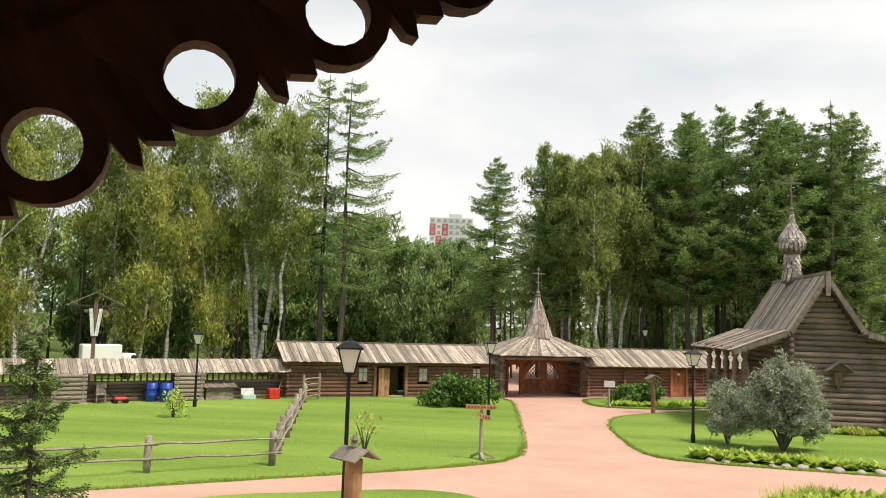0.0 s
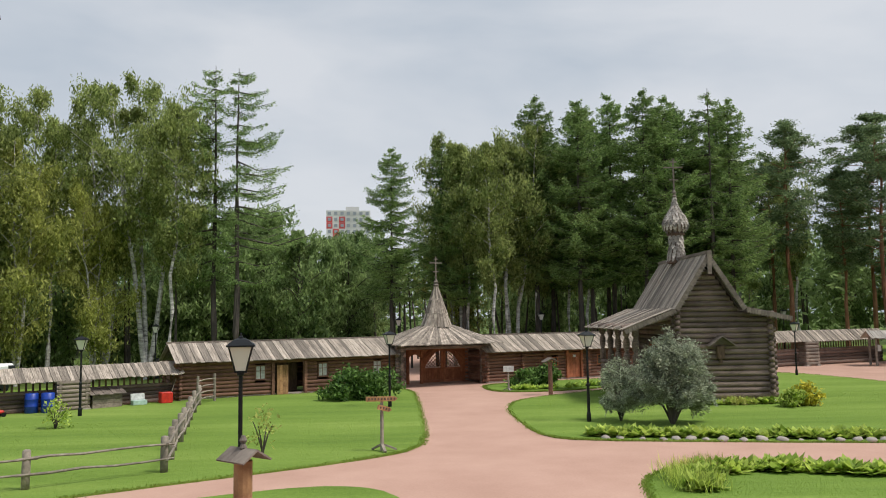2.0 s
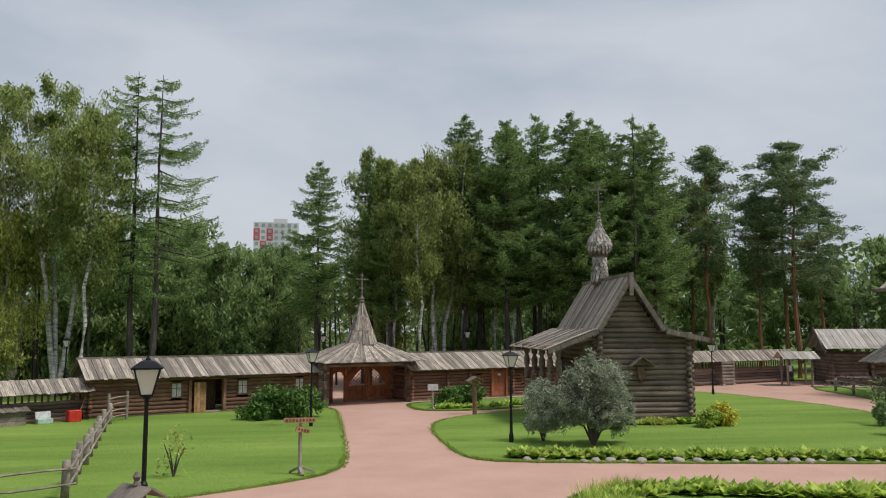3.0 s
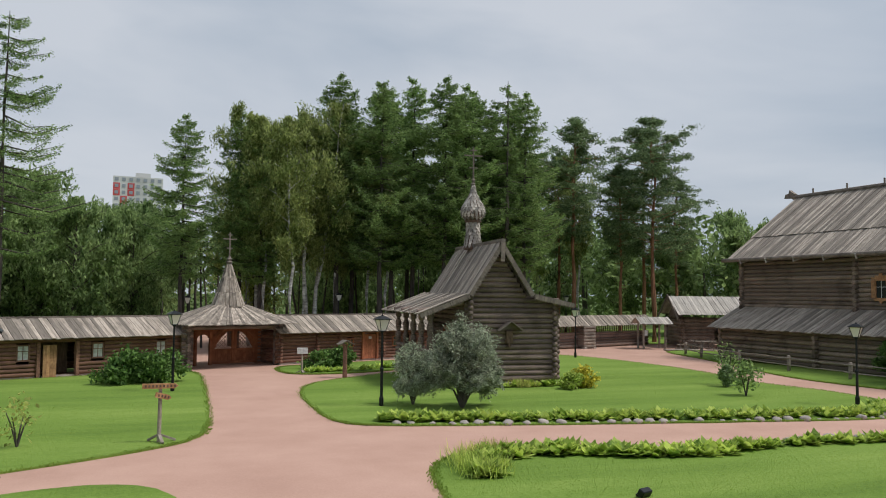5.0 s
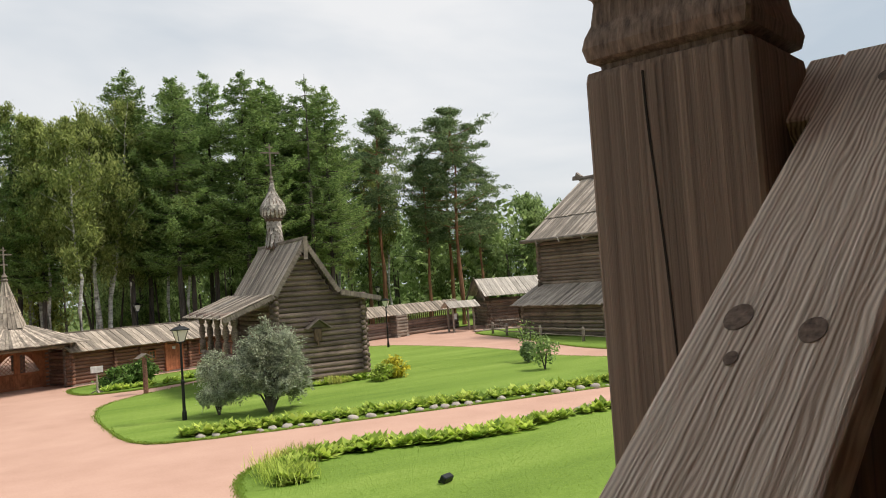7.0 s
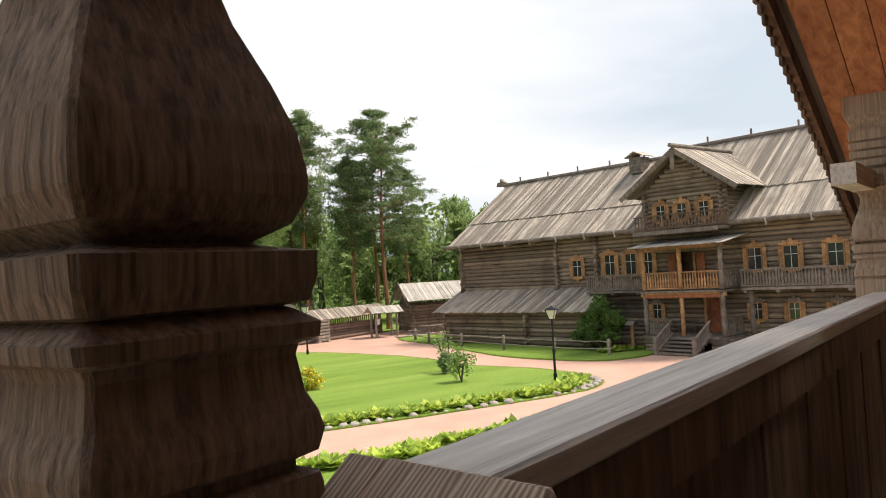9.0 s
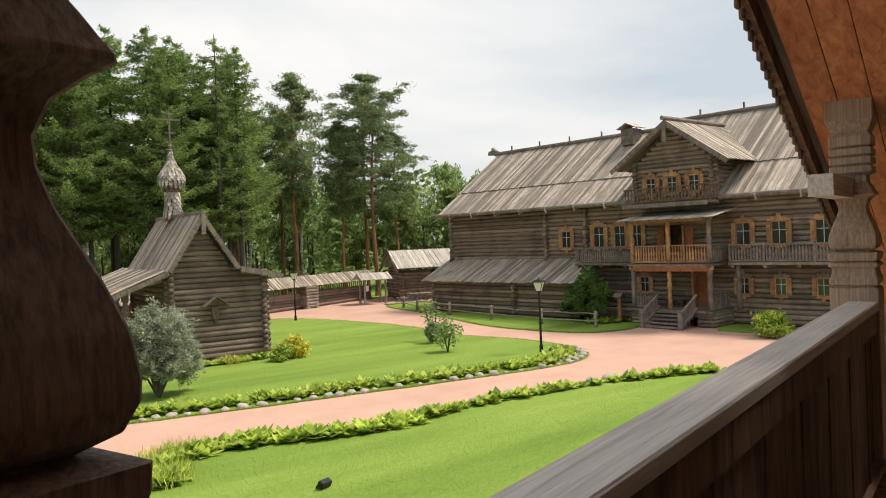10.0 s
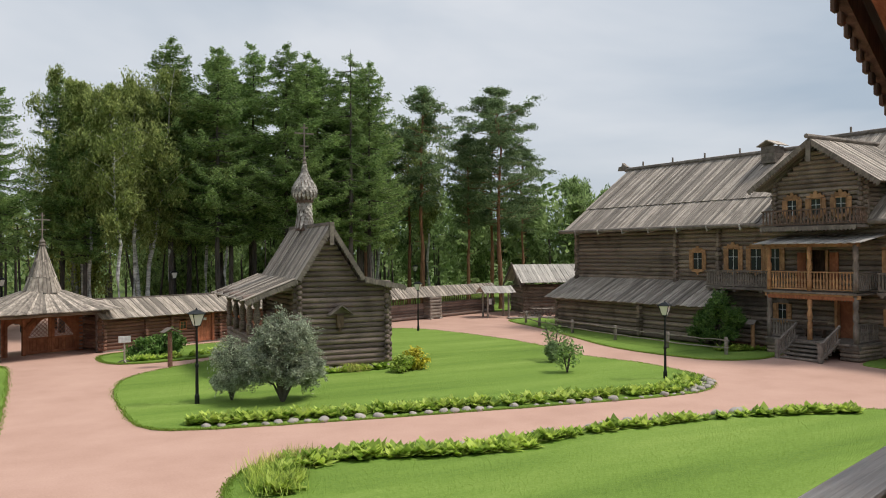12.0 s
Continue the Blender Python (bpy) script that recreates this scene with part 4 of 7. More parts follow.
log_wall(house, (0, 0), (0, HDEEP), EAVE, RIDGE_L, D, HOUSE_LOG, top=mansion_gable)
for k in range(24):
    for at_x in (0.0, 9.6, 13.0):
        put_log(house, (at_x + random.uniform(-0.02, 0.02), -0.4 + random.uniform(-0.03, 0.05), 0.3 + k * 0.285), (at_x, 0.1, 0.3 + k * 0.285), 0.29, HOUSE_LOG)
for s0, s1, ridge in ((-0.75, 16.2, RIDGE_L), (16.2, HLEN + 0.5, RIDGE_R)):
    n = int((s1 - s0) / 0.24)
    slope = (ridge - EAVE) / 6.0
    for side in (0, 1):
        ya, sg = (-0.95, 1) if side == 0 else (HDEEP + 0.95, -1)
        ze = EAVE - 0.95 * slope + 0.75
        plank_roof(house, BOARD, (s0, ya, ze), (s1 - s0, 0, 0), (0, sg * 2.6, (ridge + 0.15 - ze) * 2.6 / 6.95), n, jag=0.08)
        k = 2.35 / 6.95
        plank_roof(house, BOARD, (s0, ya + sg * 2.35, ze + (ridge + 0.15 - ze) * k + 0.07), (s1 - s0, 0, 0), (0, sg * (6.95 - 2.35), (ridge + 0.15 - ze) * (1 - k)), n, jag=0.05)
    bm = bmesh.new()
    rod(bm, (s0 - 0.3, 6, ridge + 0.32), (s1, 6, ridge + 0.32), 0.17, 0.17, 8)
    part("ridge_log", bm, TRIM, house)
    for x in np.arange(s0 + 1.6, s1 - 0.5, 3.0):
        bm = bmesh.new()
        box(bm, (x, 6, ridge + 0.62), (0.1, 0.1, 0.42), None, 0.01)
        part("ridge_peg", bm, TRIM, house)
    bm = bmesh.new()
    rod(bm, (s0 - 0.35, -0.98, ze - 0.02), (s1, -0.98, ze - 0.02), 0.14, 0.14, 8)
    part("eave_trough", bm, TRIM, house, "hewn log trough carried on root hooks")
    for x in np.arange(s0 + 1.5, s1 - 0.3, 2.4):
        bm = bmesh.new()
        rod(bm, (x, 0.1, ze + 0.05), (x, -1.0, ze - 0.24), 0.07, 0.06, 6)
        rod(bm, (x, -1.0, ze - 0.3), (x, -1.14, ze + 0.02), 0.07, 0.05, 6)
        part("root_hook", bm, PALE_BOARD, house)
bm = bmesh.new()
slab(bm, [(-1.05, 0.0), (-0.2, -0.05), (0.0, 0.25), (-0.3, 0.42), (-0.55, 0.62), (-0.62, 0.35), (-0.95, 0.3)], 0.3)
part("ridge_horse", bm, TRIM, house, "carved ridge end", m=pose(-0.75, 5.85, RIDGE_L + 0.3))

# lean-to shed along the front
plank_roof(house, BOARD, (-0.5, -2.95, 2.3), (14.6, 0, 0), (0, 2.95, 1.45), 62, jag=0.15)
log_wall(house, (0.2, -2.3), (13.6, -2.3), 0.1, 2.25, D, HOUSE_LOG)
log_wall(house, (13.6, -2.3), (13.6, 0), 0.2, 2.25, D, HOUSE_LOG, over=0.2)
log_wall(house, (0.2, -2.3), (0.2, 0), 0.2, 2.25, D, HOUSE_LOG, over=0.2)
for k in range(7):
    put_log(house, (8.6, -2.75, 0.3 + k * 0.28), (8.6, -2.2, 0.3 + k * 0.28), 0.28, HOUSE_LOG)


def carved_window(s, w, z0, z1, y=0.0, shutters=True, name="window"):
    """A sash with an orange frame, shutters and a carved head and apron."""
    h, z = z1 - z0, (z0 + z1) / 2
    win = window_part(house, pose(s, y - 0.17, z), w, h, FRESH, PANE, 1, 0.1, sash=CURTAIN)
    bm = bmesh.new()
    crest = [(-w * 0.85, 0)]
    for k, (fx, fz) in enumerate(((-0.8, 0.16), (-0.6, 0.1), (-0.45, 0.28), (-0.2, 0.2), (-0.12, 0.4), (0.12, 0.4), (0.2, 0.2), (0.45, 0.28), (0.6, 0.1), (0.8, 0.16), (0.85, 0))):
        crest.append((fx * w, fz * 0.9))
    slab(bm, crest, 0.05)
    part("carved_head", bm, FRESH if z > 3 else TRIM, win, m=pose(0, -0.07, h / 2 + 0.04))
    bm = bmesh.new()
    slab(bm, [(-w * 0.7, 0), (-w * 0.5, -0.12), (-w * 0.22, -0.1), (0, -0.3), (w * 0.22, -0.1), (w * 0.5, -0.12), (w * 0.7, 0)], 0.05)
    part("carved_apron", bm, FRESH, win, m=pose(0, -0.07, -h / 2 - 0.04))
    if shutters:
        for sgn in (-1, 1):
            bm = bmesh.new()
            box(bm, (sgn * (w / 2 + 0.165), -0.03, 0), (0.23, 0.04, h))
            box(bm, (sgn * (w / 2 + 0.165), -0.06, h * 0.3), (0.22, 0.025, 0.07))
            box(bm, (sgn * (w / 2 + 0.165), -0.06, -h * 0.3), (0.22, 0.025, 0.07))
            part("shutter", bm, FRESH, win, "open orange plank shutter")
    return win


for a, b, lo, hi in UP_WIN + LOW_WIN:
    carved_window((a + b) / 2, b - a, lo, hi)


def baluster_rail(parent, p, q, z, high, material, flat=True, step=0.17):
    """A rail with flat sawn balusters from p to q (plan)."""
    p, q = Vector(p), Vector(q)
    long = (q - p).length
    m = turn_to(p.x, p.y, *((q - p) / long), z)
    bm = bmesh.new()
    beam(bm, (0, 0, high), (long, 0, high), 0.1, 0.07)
    rail = part("railing", bm, material, parent, m=m)
    bm = bmesh.new()
    beam(bm, (0, 0, 0.1), (long, 0, 0.1), 0.08, 0.07)
    part("bottom_rail", bm, material, rail)
    bm = bmesh.new()
    slab(bm, [(-0.03, 0.1), (0.03, 0.1), (0.065, 0.25), (0.03, 0.4), (0.07, 0.55), (0.03, 0.7), (0.03, high), (-0.03, high), (-0.03, 0.7), (-0.07, 0.55), (-0.03, 0.4), (-0.065, 0.25)], 0.03)
    me = link_mesh("baluster", bm, material)
    n = max(1, int(long / step))
    for k in range(n):
        part("baluster", me, material, rail, m=pose((k + 0.5) * long / n, -0.015, 0))
    return rail


# galleries on the upper storey
for s0, s1, mat_ in ((12.9, 17.2, TRIM), (23.4, HLEN, TRIM)):
    bm = bmesh.new()
    box(bm, ((s0 + s1) / 2, -0.7, 3.42), (s1 - s0, 1.3, 0.14))
    for k in range(int((s1 - s0) / 1.8) + 1):
        rod(bm, (s0 + 0.2 + k * 1.8, 0.2, 3.3), (s0 + 0.2 + k * 1.8, -1.3, 3.3), 0.11, 0.11, 8)
    part("gallery_floor", bm, TRIM, house, "grey gallery floor on log brackets")
    baluster_rail(house, (s0, -1.3), (s1, -1.3), 3.48, 0.95, mat_)
    baluster_rail(house, (s0, -1.3), (s0, -0.1), 3.48, 0.95, mat_)
    for x in np.arange(s0 + 2.0, s1, 2.6):
        bm = bmesh.new()
        box(bm, (x, -1.3, 3.98), (0.12, 0.12, 1.1), None, 0.01)
        part("gallery_post", bm, TRIM, house)

# two-storey entrance porch
PL, PM, PR, PF = 17.9, 20.3, 22.8, -2.2
bm = bmesh.new()
turned(bm, [(0.13, 0), (0.13, 0.9), (0.08, 1.0), (0.14, 1.15), (0.15, 1.35), (0.08, 1.65), (0.13, 1.75), (0.13, 2.35)], 10)
carved_post = link_mesh("porch_post", bm, FRESH, True)
bm = bmesh.new()
turned(bm, [(0.14, 0), (0.14, 0.9), (0.09, 1.0), (0.15, 1.15), (0.16, 1.35), (0.09, 1.65), (0.14, 1.75), (0.14, 2.4)], 10)
grey_post = link_mesh("porch_post", bm, TRIM, True)
for x in (PL, PM, PR):
    part("porch_post", carved_post if x == PM else grey_post, FRESH, house, m=pose(x, PF, 0.92))
    part("porch_post", carved_post if x != PR else grey_post, FRESH, house, m=pose(x, PF, 3.48))
for x in (PR + 1.0,):
    part("porch_post", grey_post, TRIM, house, m=pose(x, -1.0, 0.92))
for z in (0.85, 3.4):
    for k in range(12):
        bm = bmesh.new()
        box(bm, (PL - 0.2 + (k + 0.5) * 0.442, PF / 2, z), (0.43, -PF + 0.5, 0.1))
        part("floor_board", bm, TRIM, house, "plank porch floor")
    bm = bmesh.new()
    beam(bm, (PL - 0.2, PF, z - 0.16), (PR + 0.2, PF, z - 0.16), 0.2, 0.2)
    part("porch_beam", bm, FRESH if z > 2 else TRIM, house)
bm = bmesh.new()
carved_board(bm, (PL, 3.24), (PR, 3.24), 0.22, 30, PF - 0.14)
part("carved_frieze", bm, RUST_TIMBER, house, "red-brown carved frieze board")
bm = bmesh.new()
beam(bm, (PL - 0.2, PF, 5.88), (PR + 0.2, PF, 5.88), 0.18, 0.16)
part("porch_beam", bm, FRESH, house)
plank_roof(house, PALE_BOARD, (PL - 0.6, PF - 0.6, 5.95), (PR - PL + 1.2, 0, 0), (0, 2.7, 0.45), 26)
baluster_rail(house, (PL, PF), (PM, PF), 3.48, 1.0, FRESH)
baluster_rail(house, (PM, PF), (PR, PF), 3.48, 1.0, FRESH)
baluster_rail(house, (PR, PF), (PR, -0.2), 3.48, 1.0, TRIM)
baluster_rail(house, (PL, -0.2), (PL, PF), 3.48, 1.0, TRIM)
baluster_rail(house, (PL, PF), (19.5, PF), 0.92, 0.95, TRIM)
baluster_rail(house, (PR, PF), (PR, -0.2), 0.92, 0.95, TRIM)
for k in range(4):
    z = 0.12 + k * 0.2
    put_log(house, (PL - 0.1, PF, z), (19.4, PF, z), 0.2, HOUSE_LOG)
    put_log(house, (PR + 0.1, PF, z), (PR + 0.1, -0.1, z), 0.2, HOUSE_LOG)
    put_log(house, (22.0, PF, z), (PR + 0.15, PF, z), 0.2, HOUSE_LOG)
    put_log(house, (PL - 0.1, PF, z), (PL - 0.1, -0.1, z), 0.2, HOUSE_LOG)

for k in range(5):
    bm = bmesh.new()
    box(bm, (20.75, PF - 0.2 - 0.31 * k, 0.78 - k * 0.175), (2.3, 0.36, 0.08), None, 0.01)
    box(bm, (20.75, PF - 0.05 - 0.31 * k, 0.7 - k * 0.175), (2.28, 0.04, 0.16))
    part("step", bm, TRIM, house, "grey plank step")
for x in (19.55, 21.95):
    bm = bmesh.new()
    beam(bm, (x, PF, 1.75), (x, PF - 1.7, 0.85), 0.12, 0.1)
    beam(bm, (x, PF, 1.05), (x, PF - 1.7, 0.15), 0.12, 0.12)
    box(bm, (x, PF - 1.7, 0.5), (0.2, 0.2, 1.05), None, 0.02)
    part("stair_rail", bm, TRIM, house)
    for k in range(7):
        bm = bmesh.new()
        box(bm, (x, PF - 0.22 - k * 0.2, 1.26 - k * 0.106), (0.04, 0.09, 0.7))
        part("baluster", bm, TRIM, house)
for x in (19.0, 20.0):
    bm = bmesh.new()
    for i in range(3):
        box(bm, ((0.17 * i if x < 19.5 else -0.17 * i), 0, 0), (0.165, 0.05, 2.0))
    part("door_leaf", bm, RUST_TIMBER, house, "open red-brown door leaf", m=pose(x + (-0.62 if x < 19.5 else 0.62), -0.22, 4.5))
bm = bmesh.new()
box(bm, (21.05, 0.12, 1.9), (0.9, 0.06, 2.0))
part("door_leaf", bm, RUST_TIMBER, house, "red-brown entrance door")
for x in (20.55, 21.55, 18.95, 20.05):
    bm = bmesh.new()
    box(bm, (x, -0.12, 1.95 if x > 20.4 else 4.55), (0.14, 0.3, 2.1))
    part("door_post", bm, FRESH, house)
bm = bmesh.new()
box(bm, (19.5, -0.5, 1.3), (1.2, 0.35, 0.06))
box(bm, (19.0, -0.5, 1.1), (0.06, 0.3, 0.4))
box(bm, (20.0, -0.5, 1.1), (0.06, 0.3, 0.4))
box(bm, (19.5, -0.32, 1.65), (1.2, 0.04, 0.12))
bench = thing("porch_bench", house.matrix_basis.copy(), "dark wooden bench under the porch", "bench")
part("seat", bm, PORCH_DARK, bench)
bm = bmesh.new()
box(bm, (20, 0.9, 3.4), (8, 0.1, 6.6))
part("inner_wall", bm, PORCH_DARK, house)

# attic room with gable, three windows and balcony
AL, AR, AF = 17.6, 22.5, -1.0
AC = (AL + AR) / 2
AT = 11.4


def attic_gable(z):
    half = (AR - AL) / 2 + 0.3 if z < 9.35 else (3.0) * (AT - 0.15 - z) / (AT - 9.2)
    return ((AR - AL) / 2 - half, (AR - AL) / 2 + half) if half > 0.15 else None


log_wall(house, (AL, AF), (AR, AF), 6.7, AT, 0.26, HOUSE_LOG, top=attic_gable,
         holes=[(x - AL - 0.35, x - AL + 0.35, 7.5, 8.6) for x in (18.65, 20.05, 21.45)])
for x in (AL, AR):
    log_wall(house, (x, AF), (x, 4.5), 6.85, 9.3, 0.26, HOUSE_LOG)
for x in (18.65, 20.05, 21.45):
    carved_window(x, 0.62, 7.5, 8.4, AF)
for sgn in (-1, 1):
    plank_roof(house, BOARD, (AC + sgn * 3.75, AF - 0.75, 9.02), (0, 7.0, 0), (-sgn * 3.75, 0, AT + 0.15 - 9.02), 30)
    bm = bmesh.new()
    carved_board(bm, (AC, AT + 0.2), (AC + sgn * 3.85, 9.02), 0.34, 26, AF - 0.82)
    part("bargeboard", bm, TRIM, house, "grey carved bargeboard")
bm = bmesh.new()
box(bm, (AC, AF - 0.84, AT - 0.5), (0.26, 0.05, 1.1))
part("pendant_board", bm, TRIM, house)
bm = bmesh.new()
rod(bm, (AC, AF - 1.0, AT + 0.3), (AC, 5.5, AT + 0.3), 0.13, 0.13, 8)
part("ridge_log", bm, TRIM, house)
bm = bmesh.new()
box(bm, (AC, AF - 0.55, 6.85), (AR - AL + 0.6, 1.1, 0.14))
part("balcony_floor", bm, TRIM, house)
bm = bmesh.new()
carved_board(bm, (AL - 0.3, 6.9), (AR + 0.3, 6.9), 0.28, 26, AF - 1.16)
part("balcony_frieze", bm, TRIM, house)
baluster_rail(house, (AL - 0.25, AF - 1.05), (AR + 0.25, AF - 1.05), 6.92, 0.85, PORCH_DARK, step=0.2)
baluster_rail(house, (AR + 0.25, AF - 1.05), (AR + 0.25, AF), 6.92, 0.85, PORCH_DARK)
bm = bmesh.new()
for k in range(5):
    box(bm, (13.1, 5.0, 11.4 + k * 0.22), (1.0, 1.0, 0.21), None, 0.01)
part("chimney", bm, TRIM, house, "boxed plank chimney")
bm = bmesh.new()
for sgn in (-1, 1):
    beam(bm, (13.1 + sgn * 0.75, 5.0, 12.42), (13.1, 5.0, 12.78), 1.3, 0.05)
part("chimney_roof", bm, BOARD, house)
# ---- trees ----


def limb(bm, pts, r0, r1, sides=6):
    """A bent, tapered stem through the points."""
    rings = []
    pts = [Vector(p) for p in pts]
    for i, p in enumerate(pts):
        way = (pts[min(i + 1, len(pts) - 1)] - pts[max(i - 1, 0)]).normalized()
        q = way.to_track_quat("Z", "Y")
        r = r0 + (r1 - r0) * i / (len(pts) - 1)
        rings.append([bm.verts.new(p + q @ Vector((r * math.cos(2 * math.pi * k / sides), r * math.sin(2 * math.pi * k / sides), 0))) for k in range(sides)])
    for a, b in zip(rings, rings[1:]):
        for k in range(sides):
            bm.faces.new((a[k], a[(k + 1) % sides], b[(k + 1) % sides], b[k]))
    bm.faces.new(rings[-1])
    bm.faces.new(rings[0][::-1])


def broadleaf(name, high, clear, spread, bark, foliage, label, leaves=7000, size=0.17, droop=0.0, stems=1, lean=0.05):
    """A leafy tree: forked stems, rising limbs, and leaf sprays hung along the twigs."""
    ob = thing(name, pose(0, 0, 0), label, "tree")
    bm = bmesh.new()
    twigs = []
    for s in range(stems):
        a = rng.uniform(0, 6.28)
        tilt = lean * (1 if stems == 1 else 1.8)
        top = Vector((math.cos(a) * tilt * high, math.sin(a) * tilt * high, high * (1 if s == 0 else rng.uniform(0.85, 0.97))))
        pts = [top * t + Vector((rng.normal(0, 0.12), rng.normal(0, 0.12), 0)) * min(1, t * 4) for t in np.linspace(0, 1, 9)]
        limb(bm, pts, high * 0.0095, 0.02, 7)
        for k in range(int(30 / stems) + 5):
            t = clear + (1 - clear) * (k + rng.uniform(0, 1)) / (int(30 / stems) + 5)
            base = top * t
            ang = rng.uniform(0, 6.28)
            env = math.sin(math.pi * min(1, max(0.08, (t - clear) / (1 - clear) * 0.86 + 0.12))) ** 0.7
            reach = spread * env * rng.uniform(0.55, 1.15)
            rise = rng.uniform(0.3, 0.9) * reach
            tip = base + Vector((math.cos(ang) * reach, math.sin(ang) * reach, rise))
            mid = base.lerp(tip, 0.5) + Vector((0, 0, 0.12 * reach))
            limb(bm, [base, mid, tip], 0.02 + 0.011 * reach, 0.008, 5)
            twigs.append((np.array(base), np.array(mid), np.array(tip), reach))
    part("trunk", bm, bark, ob)
    pts = []
    per = leaves // len(twigs)
    for base, mid, tip, reach in twigs:
        for c in range(5):
            u = rng.uniform(0.3, 1.1)
            centre = (base * (1 - u) + tip * u) + rng.normal(0, 0.22 * reach, 3) * np.array([1, 1, 0.8])
            m = max(2, per // 5)
            cloud = centre + rng.normal(0, 1, (m, 3)) * np.array([0.3, 0.3, 0.32]) * (0.45 + 0.22 * reach)
            if droop:
                cloud[:, 2] -= rng.exponential(droop, m) * rng.uniform(0.3, 1.0)
            pts.append(cloud)
    pts = np.concatenate(pts)
    u, s = scatter_blades(pts, size, 0.7)
    if droop:
        u[:, 2] -= size * 0.8
    part("crown", quads("crown", pts, u, s, foliage), foliage, ob)
    return ob


def conifer(name, high, clear, spread, bark, foliage, label, leaves=7000, size=0.2, sag=0.12, whorls=30, gaps=0.0, trunk=0.012, flat=0.3, taper=1.0, one_side=0.0, fuzz=0.1, lift=0.0):
    """A conifer: a straight stem, whorls of boughs, needle sprays along each bough."""
    ob = thing(name, pose(0, 0, 0), label, "tree")
    bm = bmesh.new()
    limb(bm, [(rng.normal(0, 0.05), rng.normal(0, 0.05), high * t) for t in np.linspace(0, 1, 8)], high * trunk, 0.02, 8)
    pts, outs = [], []
    boughs = []
    for w in range(whorls):
        t = clear + (1 - clear) * (w + rng.uniform(0, 0.8)) / whorls
        env = (1 - ((t - clear) / (1 - clear)) ** 1.2) ** taper * 0.92 + 0.08
        env *= min(1, 0.55 + 2.2 * (t - clear) / (1 - clear))
        for k in range(rng.integers(4, 7)):
            if rng.uniform() < gaps:
                continue
            a = rng.uniform(0, 6.28)
            reach = spread * env * rng.uniform(0.6, 1.15) * (1 + one_side * math.cos(a))
            z = high * t
            tip = np.array([math.cos(a) * reach, math.sin(a) * reach, z - sag * reach + rng.normal(0, 0.1)])
            base = np.array([0, 0, z])
            mid = (base + tip) / 2 + np.array([0, 0, (-0.06 - lift) * reach])
            limb(bm, [base, mid, tip], 0.02 + 0.012 * reach, 0.008, 4)
            boughs.append((base, mid, tip, reach))
    part("trunk", bm, bark, ob)
    total = sum(b[3] for b in boughs)
    for base, mid, tip, reach in boughs:
        m = max(16, int(leaves * reach / total))
        u = rng.uniform(0.12, 1.04, m)[:, None]
        line = base * (1 - u) ** 2 + (2 * mid - (base + tip) / 2) * 2 * u * (1 - u) + tip * u ** 2
        way = (tip - base) / (np.linalg.norm(tip - base) + 1e-9)
        side = np.cross(way, [0, 0, 1])
        off = rng.normal(0, 1, (m, 1)) * side * 0.16 * reach * (1.15 - u) + rng.normal(0, fuzz, (m, 3)) - np.array([0, 0, 1]) * rng.exponential(flat * 0.4, (m, 1))
        pts.append(line + off)
        outs.append(np.repeat(way[None], m, 0))
    pts, outs = np.concatenate(pts), np.concatenate(outs)
    u, s = scatter_blades(pts, size, 0.5, outs * 0.7 - np.array([0, 0, 0.35]))
    part("crown", quads("crown", pts, u, s * 0.7, foliage), foliage, ob)
    return ob


def pine(name, high, label, leaves=30000, reach_most=3.4, clear=0.42, limbs=64):
    ob = thing(name, pose(0, 0, 0), label, "tree")
    bm = bmesh.new()
    limb(bm, [(rng.normal(0, 0.12), rng.normal(0, 0.12), high * t) for t in np.linspace(0, 1, 8)], high * 0.012, 0.05, 8)
    pts = []
    for k in range(limbs):
        f = ((k + rng.uniform(0, 1)) / limbs) ** 0.9
        t = clear + (0.985 - clear) * f
        a = rng.uniform(0, 6.28)
        env = min(1.0, 0.4 + 2.0 * f) * (1 - f ** 3.2) ** 0.7 + 0.12
        reach = reach_most * env * rng.uniform(0.5, 1.15)
        base = np.array([0, 0, high * t])
        tip = base + np.array([math.cos(a) * reach, math.sin(a) * reach, rng.uniform(0.0, 0.45) * reach])
        limb(bm, [base, (base + tip) / 2 + np.array([0, 0, -0.1]), tip], 0.05, 0.012, 5)
        for c in range(6):
            u = rng.uniform(0.4, 1.08)
            m = leaves // (limbs * 6)
            spread = rng.uniform(0.22, 0.42)
            pts.append(base * (1 - u) + tip * u + rng.normal(0, 0.14 * reach, 3) * np.array([1, 1, 0.5]) + rng.normal(0, 1, (m, 3)) * np.array([spread, spread, 0.13]))
    for k in range(9):
        a, z = rng.uniform(0, 6.28), high * rng.uniform(0.2, clear)
        limb(bm, [(0, 0, z), (math.cos(a) * 0.8, math.sin(a) * 0.8, z + 0.05)], 0.03, 0.008, 4)
    part("trunk", bm, PINE_BARK, ob)
    pts = np.concatenate(pts)
    u, s = scatter_blades(pts, 0.13, 0.6)
    part("crown", quads("crown", pts, u, s * 0.7, PINE_LEAF), PINE_LEAF, ob)
    return ob


def grove(make, spots):
    """The first tree stands at the first spot; the others are copies turned and scaled."""
    x, y, k, turn = spots[0]
    make.matrix_basis = pose(x, y, -0.05, 0, 0, turn) @ Matrix.Scale(k, 4)
    for x, y, k, turn in spots[1:]:
        ob = copy_thing(make, pose(x, y, -0.05, 0, 0, turn))
        ob.scale = (k, k, k * random.uniform(0.96, 1.05))


